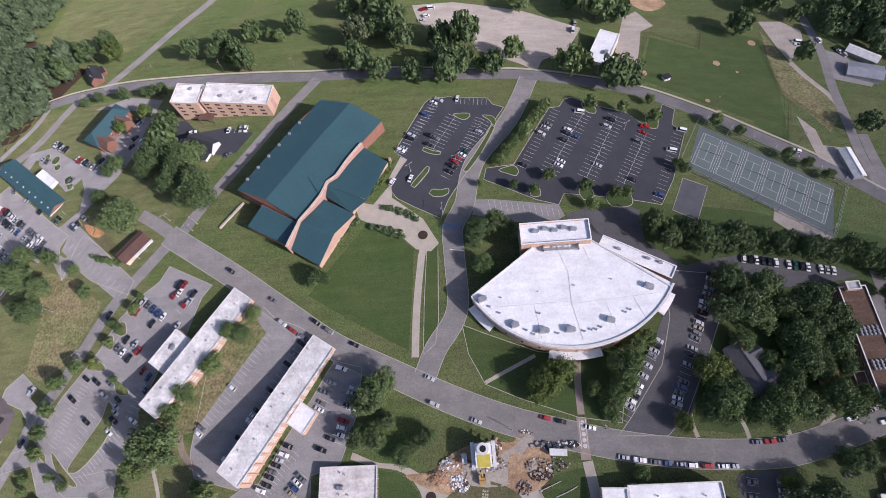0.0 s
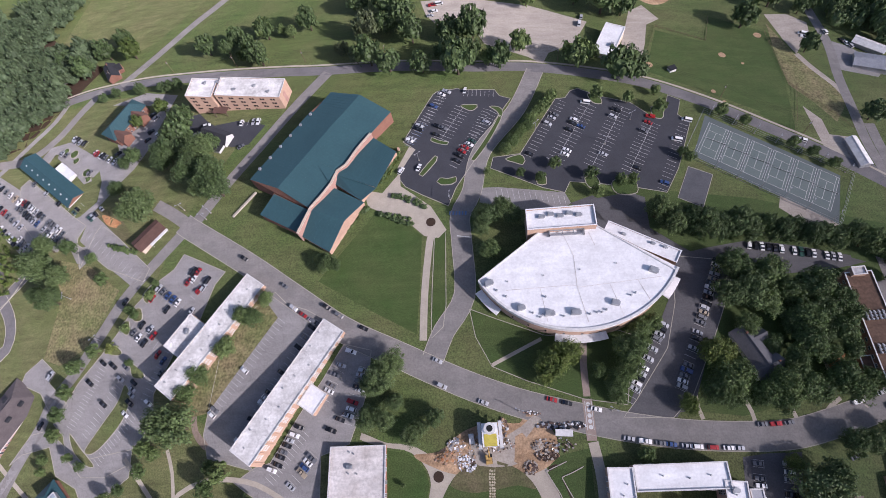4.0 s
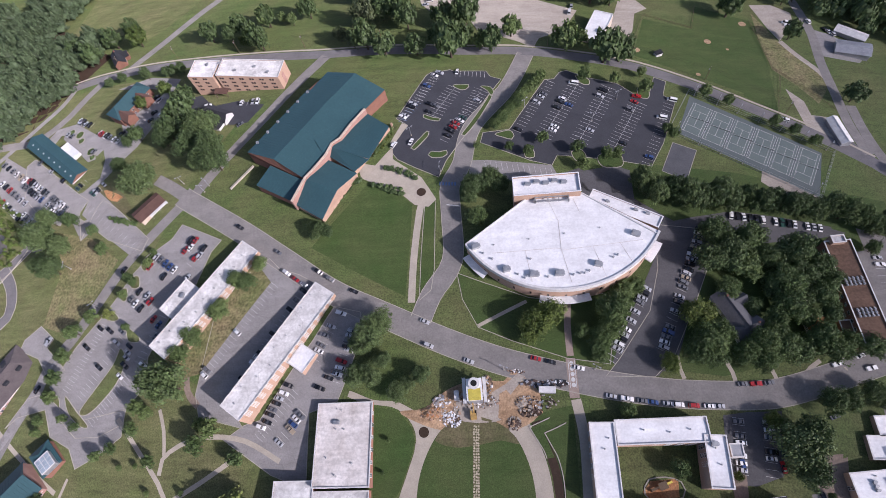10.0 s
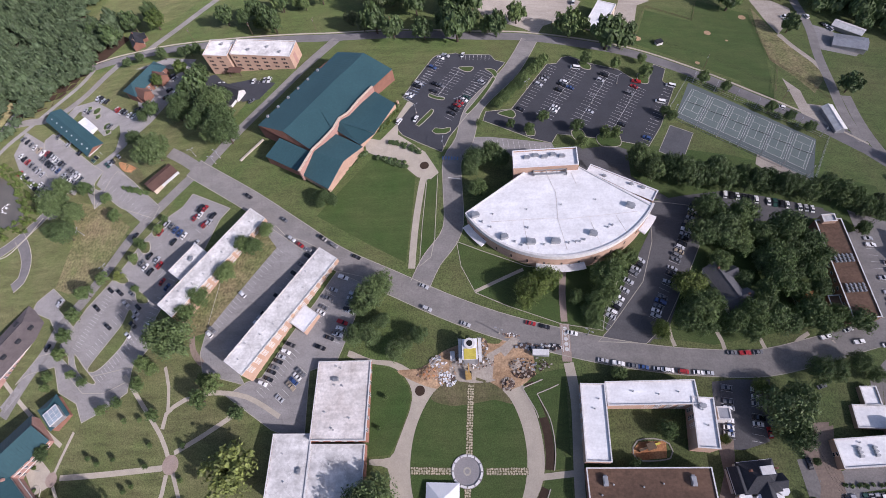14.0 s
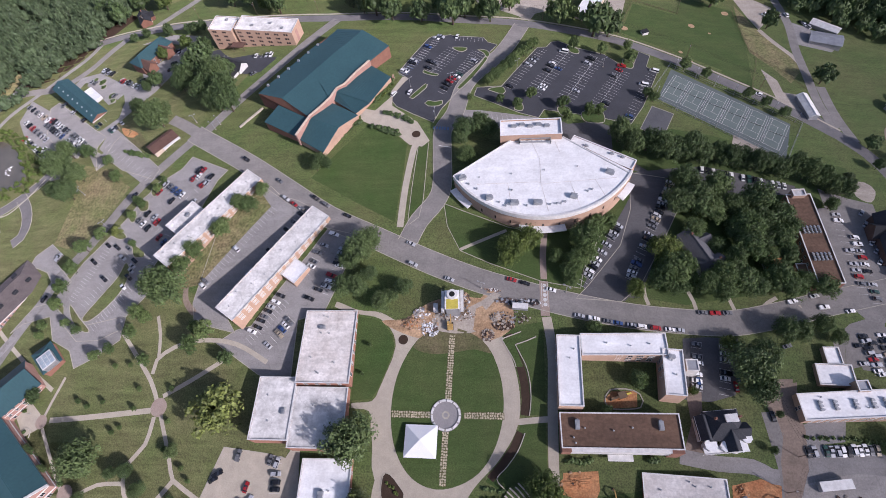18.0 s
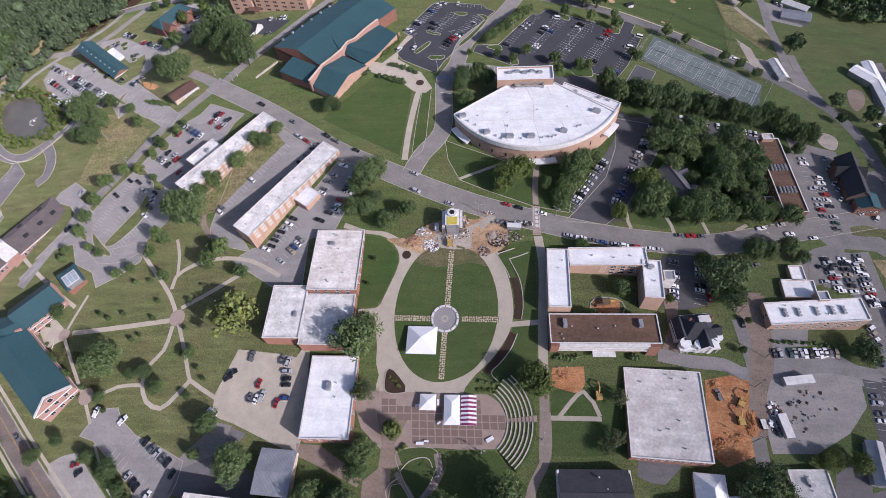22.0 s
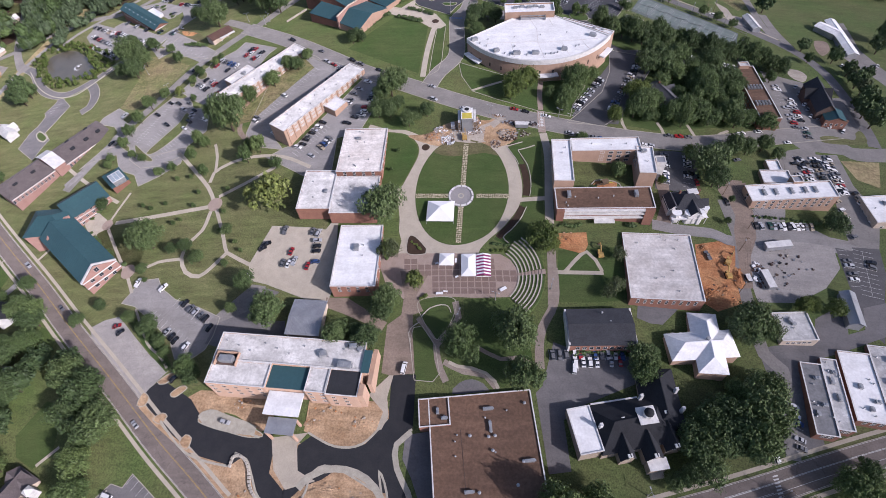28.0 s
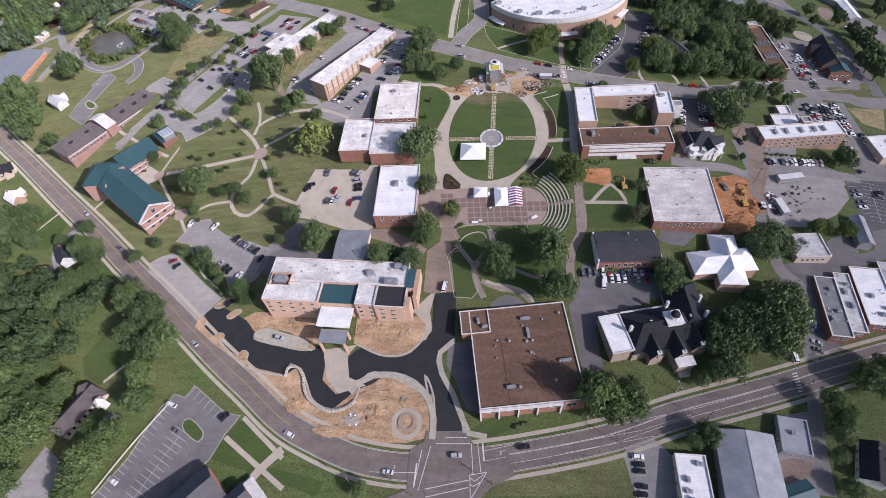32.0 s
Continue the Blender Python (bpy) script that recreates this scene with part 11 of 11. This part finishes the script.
path("valley_lane", [(-336.8, 217.6), (-327.6, 239.1), (-312.1, 255.6), (-296.4, 272.9), (-280.8, 291.0), (-273.6, 310.5)], 4.5, "straight narrow grey lane along the wood", M_GREYLOT, lift=0.065)
# ---- the low mill and the lanes above the pond ----
for x, y, rot, l, w in ((-418.7, 224.4, 40, 9, 6), (-399.8, 225.4, 75, 11, 7), (-422.4, 282.8, 60, 12, 7)):
    b = building("cottage", x, y, rot, "small white cottage among dense trees", "house", "cottages above the pond")
    gable_block(b, l, w, 3.2, 2.2, M_CREAM, M_OLDROOF)
    part("chimney", boxes((1.5, 2.1, -0.4, 0.4, 3, 6.2)), M_REDBRICK, b)
for i, (x, y) in enumerate(((-389.8, 202.2), (-386.2, 192.6), (-384.4, 197.4), (-380.9, 174.8), (-380.4, 166.7), (-454.1, 244.7), (-451.3, 248.2), (-463.5, 260.9))):
    car(x, y, (95, 88, 92, 80, 90, 20, 24, 20)[i])
trees("d", (-331.7, 161.3, 9), (-320.9, 153.8, 8), (-331.9, 150.8, 7), (-320.4, 144.9, 7), (-411.7, 205.5, 6))


def far_trees():
    """Single trees far from the flight, joined."""
    rng = random.Random(77)
    base = {}
    for kind, mesh_list in CROWNS.items():
        v, f = crown_arrays(random.Random(len(kind) + 90), 20, 34, 0.1, core=0.68)
        base[kind] = (np.array(v), np.array(f), mesh_list[0].materials[0])
    tv = np.array([q.co[:] for q in TRUNK.vertices])
    tf = [list(p.vertices) for p in TRUNK.polygons]
    for material in {m.name: m for _, _, m in base.values()}.values():
        vs, fs, mi, n = [], [], [], 0
        for x, y, r, h, kind in FAR_TREES:
            v, f, m = base[kind]
            if m.name != material.name:
                continue
            a = rng.uniform(0, 6.28)
            c, s = math.cos(a), math.sin(a)
            for vv, ff, k in ((v, f.tolist(), 0), (tv, tf, 1)):
                vs.append(np.stack([(vv[:, 0] * c - vv[:, 1] * s) * r + x, (vv[:, 0] * s + vv[:, 1] * c) * r + y, vv[:, 2] * h + gz(x, y)], 1))
                fs += [[i + n for i in q] for q in ff]
                mi += [k] * len(ff)
                n += len(vv)
        if not vs:
            continue
        me = bpy.data.meshes.new("distant_trees")
        me.from_pydata(np.concatenate(vs).tolist(), [], fs)
        me.materials.append(material)
        me.materials.append(M_BARK)
        me.polygons.foreach_set("material_index", mi)
        tagged(new("distant_trees", me), "scattered full green trees round the far fields", "trees", kind="stuff")


far_trees()

patch("dorm_strip", [(-101.7, 146.1), (-94.5, 142.1), (-86.8, 132.9), (-119.1, 90.0), (-128.6, 88.3), (-136.8, 91.2), (-140.9, 95.3), (-108.1, 137.3)], M_MEADOW, 0.16, "dry worn grass strip along the dormitory", "lawn")
for x, y, c in ((-83.7, 65.2, 0), (-81.0, 67.2, 3), (-80.0, 70.4, 3), (-78.8, 72.5, 2), (-77.2, 75.1, 3), (-76.1, 77.3, 1), (-73.8, 79.4, 0), (-71.8, 82.6, 3), (-56.9, 81.0, 3), (-52.9, 85.3, 3), (-50.1, 87.5, 2), (-47.3, 92.5, 4), (-43.8, 97.3, 0), (-55.9, 104.6, 2), (-53.3, 108.7, 1), (-48.9, 114.7, 0)):
    car(x, y, -20, c)
for x, y, r, k in ((-196.8, 11.8, 1.6, 0), (-192.7, 9.3, 1.6, 0), (-189.5, 7.3, 1.4, 1), (-185.4, 4.4, 1.4, 0), (-180.9, 0.6, 1.2, 1), (-175.4, -3.1, 1.4, 0), (-207.2, 30.8, 1.4, 1), (-204.5, 28.1, 1.2, 2), (-200.9, 18.3, 1.2, 0), (-201.7, 32.7, 1.8, 1), (-201.2, 14.8, 1.4, 0), (-169.9, -4.1, 1.6, 0)):
    shrub(x, y, r, k)
low_wall([(-208.6, 34.0), (-204.0, 27.0), (-200.7, 27.4)], "white planter edge before the brick hall")
low_wall([(-202.1, 16.8), (-201.8, 20.3), (-197.7, 19.2), (-197.4, 15.7)], "white planter edge on the forecourt")
trees("y", (-23.8, -5.1, 5))

tree(-90.4, 27.6, 13.5, "y", 17)
patch("brick_court", [(113.8, 46.3), (120.7, 45.0), (118.1, 20.7), (114.4, 15.2), (108.2, 15.7), (114.5, 31.7)], M_MUD, 0.06, "pinkish brown paving beside the white house", "pavement")
patch("muddy_street", [(152.9, 48.9), (163.6, 51.8), (161.2, 39.3), (162.6, 32.1), (160.2, 16.3), (154.2, 4.3), (151.1, -13.2), (145.3, -13.6), (147.9, 3.8), (149.3, 18.8), (152.7, 29.5)], M_MUD, 0.1, "mud-stained brown street beside the excavation", "road")

patch("arena_lot_slope", [(108.1, 153.1), (100.5, 141.6), (85.5, 114.4), (72.8, 89.9), (75.1, 85.9), (91.6, 83.7), (99.1, 92.1), (113.2, 119.7), (125.5, 149.2)], M_ARENALOT, 0.105, "dark asphalt slope of the arena car park", "parking lot")
patch("hilltop_lot_end", [(-313.9, 231.1), (-313.6, 251.9), (-281.8, 232.8), (-255.1, 184.2), (-264.4, 185.2), (-292.1, 205.3)], M_GREYLOT, 0.045, "grey end of the hilltop car park", "parking lot")
for a, c, n in (((-313.6, 246.1), (-281.8, 225.2), 6), ((-307.5, 229.8), (-273.1, 205.9), 7), ((-299.8, 214.0), (-261.0, 186.2), 9)):
    a, c = Vector(a), Vector(c)
    for i in range(n):
        q = a.lerp(c, (i + 0.5) / n)
        car(q.x, q.y, math.degrees(math.atan2((c - a).y, (c - a).x)) + 90 + crng.uniform(-3, 3))
rubble("building_debris", (14.6, 73.9), 8.5, 3.0, 162, "pale broken stone strewn before the tower", 71, [M_MEMBRANE, M_GRAVEL, M_TRIM, M_STONE, M_BRICK], (0.21, 0.79))
rubble("building_debris", (-0.4, 70.2), 7.0, 4.0, 144, "mixed pale rubble and bricks on the ground", 72, [M_MEMBRANE, M_GRAVEL, M_BRICK, M_DIRT], (0.21, 0.86))
rubble("building_debris", (39.2, 73.4), 9.0, 3.0, 108, "dark and pale stones beside the trailer", 73, [M_STONE, M_GRAVEL, M_MULCH, M_STEEL], (0.21, 0.94))

patch("hall_side_lane", [(-16.8, -13.1), (-2.0, -13.0), (-7.9, -25.5), (-4.1, -33.2), (-8.8, -35.1), (-8.4, -43.2), (-5.9, -61.9), (-16.2, -63.1), (-20.9, -62.1), (-20.7, -49.0), (-20.5, -40.1), (-14.3, -35.2), (-13.7, -25.6)], M_MUD, 0.075, "brown paved lane between the hall and garden", "pavement")
patch("back_path", [(-52.0, -26.6), (-41.0, -27.1), (-20.6, -39.0), (-22.7, -42.8), (-42.4, -34.8), (-51.2, -31.7)], M_MUD, 0.078, "brown paved path behind the student hall", "pavement")
patch("drive_verge", [(-132.4, -76.3), (-121.8, -83.9), (-113.7, -90.0), (-100.4, -97.1), (-104.8, -97.2), (-122.7, -86.5), (-133.8, -78.7)], M_DIRT, 0.13, "strip of tan dirt between street and drive", "bare ground")
patch("east_block_asphalt", [(148.7, -42.6), (153.4, -41.1), (174.3, -38.3), (177.7, -25.7), (188.7, -19.7), (188.7, -33.2), (198.8, -29.7), (201.9, -18.5), (214.2, -14.7), (207.2, -32.5), (186.0, -41.0), (165.4, -48.2), (160.5, -79.2), (146.2, -84.8), (153.0, -63.1), (150.6, -51.7)], M_MIDLOT, 0.045, "patched grey asphalt round the shops", "pavement")
trees("d", (125.8, -81.3, 12), (137.2, -73.1, 11), (117.4, -85.5, 11), (130.3, -86.5, 11), (143.2, -64.3, 9), (109.9, -87.0, 9), (139.8, -37.0, 11), (94.6, -53.9, 6))

west = bpy.data.objects["west_lot"]
islands(west, [(25.4, 243.9), (21.7, 235.9), (15.0, 223.7), (9.1, 213.7), (10.9, 212.9), (17.3, 222.2), (23.3, 234.0), (26.9, 242.9)])
stall_lines(west, (-8.0, 260.1), (-18.1, 240.8), 9, 5.0, 1)
stall_lines(west, (-18.1, 240.8), (-26.2, 226.1), 8, 5.0, 1, material=M_BLUE)
stall_lines(west, (21.3, 247.3), (8.5, 219.5), 14, 5.0, -1)
for x, y, rot, c in ((-6.3, 260.9, -30, 0), (-3.4, 262.9, -30, 1), (7.0, 263.3, 80, 0), (-8.1, 237.0, -30, 3), (-5.5, 235.7, -30, 2), (-9.2, 231.3, -30, 3), (6.3, 221.8, -35, 4), (4.7, 219.3, -35, 4), (3.2, 216.5, -35, 3)):
    car(x, y, rot, c)
patch("side_walk", [(-25.6, -71.6), (-17.3, -63.1), (-15.3, -63.0), (-17.2, -72.4), (-15.9, -80.4), (-18.4, -85.8), (-20.5, -85.8), (-18.4, -78.5)], M_CONCRETE, 0.22, "pale concrete walk beside the works hall", "pavement")

# ---- new drive details ----
patch("street_junction", [(-15.7, -124.9), (1.0, -124.5), (4.8, -129.9), (17.9, -131.0), (21.0, -140.7), (11.4, -145.4), (5.2, -152.0), (-26.4, -157.5), (-38.2, -153.7), (-22.4, -147.3), (-22.0, -132.2), (-16.3, -128.9)], M_DARKROAD, 0.215, "brown-grey asphalt junction before the new drive", "road")
patch("new_drive_mouth", [(-13.6, -113.4), (-4.3, -111.5), (-0.7, -124.6), (-12.3, -125.3)], M_FRESH, 0.2, "fresh black asphalt at the drive's mouth", "road")
path("ring_walk", [(-50.7, -109.6), (-47.6, -105.2), (-40.9, -102.1), (-31.7, -101.7), (-22.4, -104.9), (-15.7, -111.7), (-12.9, -120.0), (-13.1, -128.1)], 2.8, "curved pale concrete walk round the fountain", M_KERB, 0.24)
path("drive_walk", [(-5.6, -86.1), (-11.4, -91.4), (-10.4, -100.4), (-5.2, -109.0), (-0.9, -118.9), (2.2, -125.3), (9.7, -126.6)], 2.4, "pale concrete walk beside the new drive", M_KERB, 0.24)
patch("side_yard", [(-7.9, -87.6), (2.5, -85.6), (6.6, -117.1), (1.1, -115.9), (-4.2, -103.8), (-8.4, -96.8)], M_MIDLOT, 0.12, "grey asphalt strip beside the brown-roofed hall", "pavement")
patch("west_dirt", [(-105.8, -72.7), (-71.2, -73.6), (-65.2, -85.3), (-71.7, -87.9), (-85.0, -81.4), (-100.3, -78.0)], M_DIRT, 0.09, "trampled dirt before the works hall", "bare ground")
patch("east_dirt", [(-52.2, -87.3), (-52.0, -74.0), (-16.6, -74.2), (-16.9, -82.4), (-24.3, -91.1), (-36.3, -93.0), (-47.2, -89.2)], M_DIRT, 0.2, "churned dirt beside the new porch", "bare ground")
patch("kerbed_island", [(-103.1, -82.0), (-97.9, -79.1), (-87.0, -81.8), (-74.1, -85.9), (-74.4, -89.4), (-87.7, -88.5), (-99.6, -85.5)], M_KERB, 0.3, "pale concrete island in the new drive", "pavement", rounded=True)
car(-88.9, -84.5, -12, 1, "suv", 0.3)
for cx, cy, rx, ry, sd in ((-43.5, -79.0, 8, 4, 51), (-27.7, -83.9, 6, 4, 52), (-48.8, -83.9, 4, 3, 53), (-81.9, -76.4, 5, 2, 54)):
    rubble("earth_heap", (cx, cy), rx, ry, 14, "rough heap of tan earth before the hall", sd, [M_DIRT, M_CLAY, M_GRAVEL], (0.3, 1.0), 0, 0.9)
paint(south, [((-38.1, -141.3), (-18.8, -141.0))], 0.16, 0.24)


def far_cars():
    """The crowded cars of the far lots, too many and too small to count."""
    vs, fs, mi, mats, n = [], [], [], [], 0
    for m, a, b, L, Wd in FAR_CARS:
        rows = [(a, Matrix()), (b, Matrix())] + [(CARS["wheel"], pose(sx * L * 0.31, sy * (Wd / 2 - 0.12), 0.33)) for sx in (-1, 1) for sy in (-1, 1)]
        for me, k in rows:
            if me.materials[0] not in mats:
                mats.append(me.materials[0])
            w = m @ k
            vs += [tuple(w @ v.co) for v in me.vertices]
            for p in me.polygons:
                fs.append([i + n for i in p.vertices])
                mi.append(mats.index(me.materials[0]))
            n += len(me.vertices)
    me = bpy.data.meshes.new("distant_cars")
    me.from_pydata(vs, [], fs)
    for q in mats:
        me.materials.append(q)
    me.polygons.foreach_set("material_index", mi)
    tagged(new("distant_cars", me), "crowd of small parked cars in the far car parks", "cars", kind="stuff")


far_cars()

# ---- lanes behind the arena and the shed ----
patch("arena_back_lane", [(100.5, 156.5), (120.5, 161.5), (142.8, 166.0), (167.4, 163.0), (191.3, 158.6), (189.5, 152.7), (165.4, 156.5), (140.8, 158.7), (121.1, 154.0)], M_ARENALOT, 0.045, "dark asphalt lane behind the arena", "road")
patch("shed_lane", [(-86.0, -20.5), (-76.4, -23.4), (-88.6, -37.5), (-70.7, -38.2), (-68.0, -50.2), (-98.5, -51.3), (-109.2, -49.0), (-106.1, -38.5), (-93.1, -30.5)], M_MIDLOT, 0.05, "asphalt lane leading round the metal shed", "road")


# ---- planted beds before the hilltop office ----
patch("office_garden", [(-266.0, 266.0), (-249.5, 254.0), (-231.5, 239.5), (-228.0, 232.5), (-233.9, 231.4), (-248.3, 244.1), (-265.0, 257.0)], M_GREYLOT, 0.09, "paved forecourt with planted beds before the office", "paving")
for bx, by, br in ((-251.0, 257.6, 3.2), (-247.4, 251.6, 2.4), (-234.8, 240.0, 3.0), (-231.6, 234.6, 2.2), (-259.5, 261.5, 2.6)):
    bed = disc("planting_bed", (bx, by), br, M_LAWN, "kerbed oval bed of grass and shrubs", 0.16, "planting bed")
    kerb(bed, [(bx + br * math.cos(a), by + br * math.sin(a)) for a in [k * math.pi / 6 for k in range(12)]], 0.3, 0.2, True, lift=0.12)
    shrub(bx + 0.5, by - 0.3, 1.1, 1)
    shrub(bx - br * 0.5, by + 0.6, 0.8, 0)
strip("library_road", [(-238.0, 56.0), (-232.2, 64.1), (-224.7, 76.6), (-216.8, 91.3), (-209.5, 100.5)], 5.4, M_GREYLOT, 0.08, "grey asphalt lane along the library", "road")
patch("bare_bank", [(-217.2, 210.4), (-205.6, 206.8), (-192.7, 197.7), (-185.8, 187.9), (-193.1, 186.4), (-204.8, 192.2), (-214.6, 200.7)], M_WORN, 0.05, "worn reddish earth bank beside the small brick building", "bare ground", rounded=True)
patch("bare_bank", [(-211.4, 205.8), (-204.6, 203.7), (-194.7, 197.9), (-197.9, 195.5), (-205.8, 198.8)], M_CLAY, 0.05, "patch of raw orange earth by the trees", "bare ground", rounded=True)
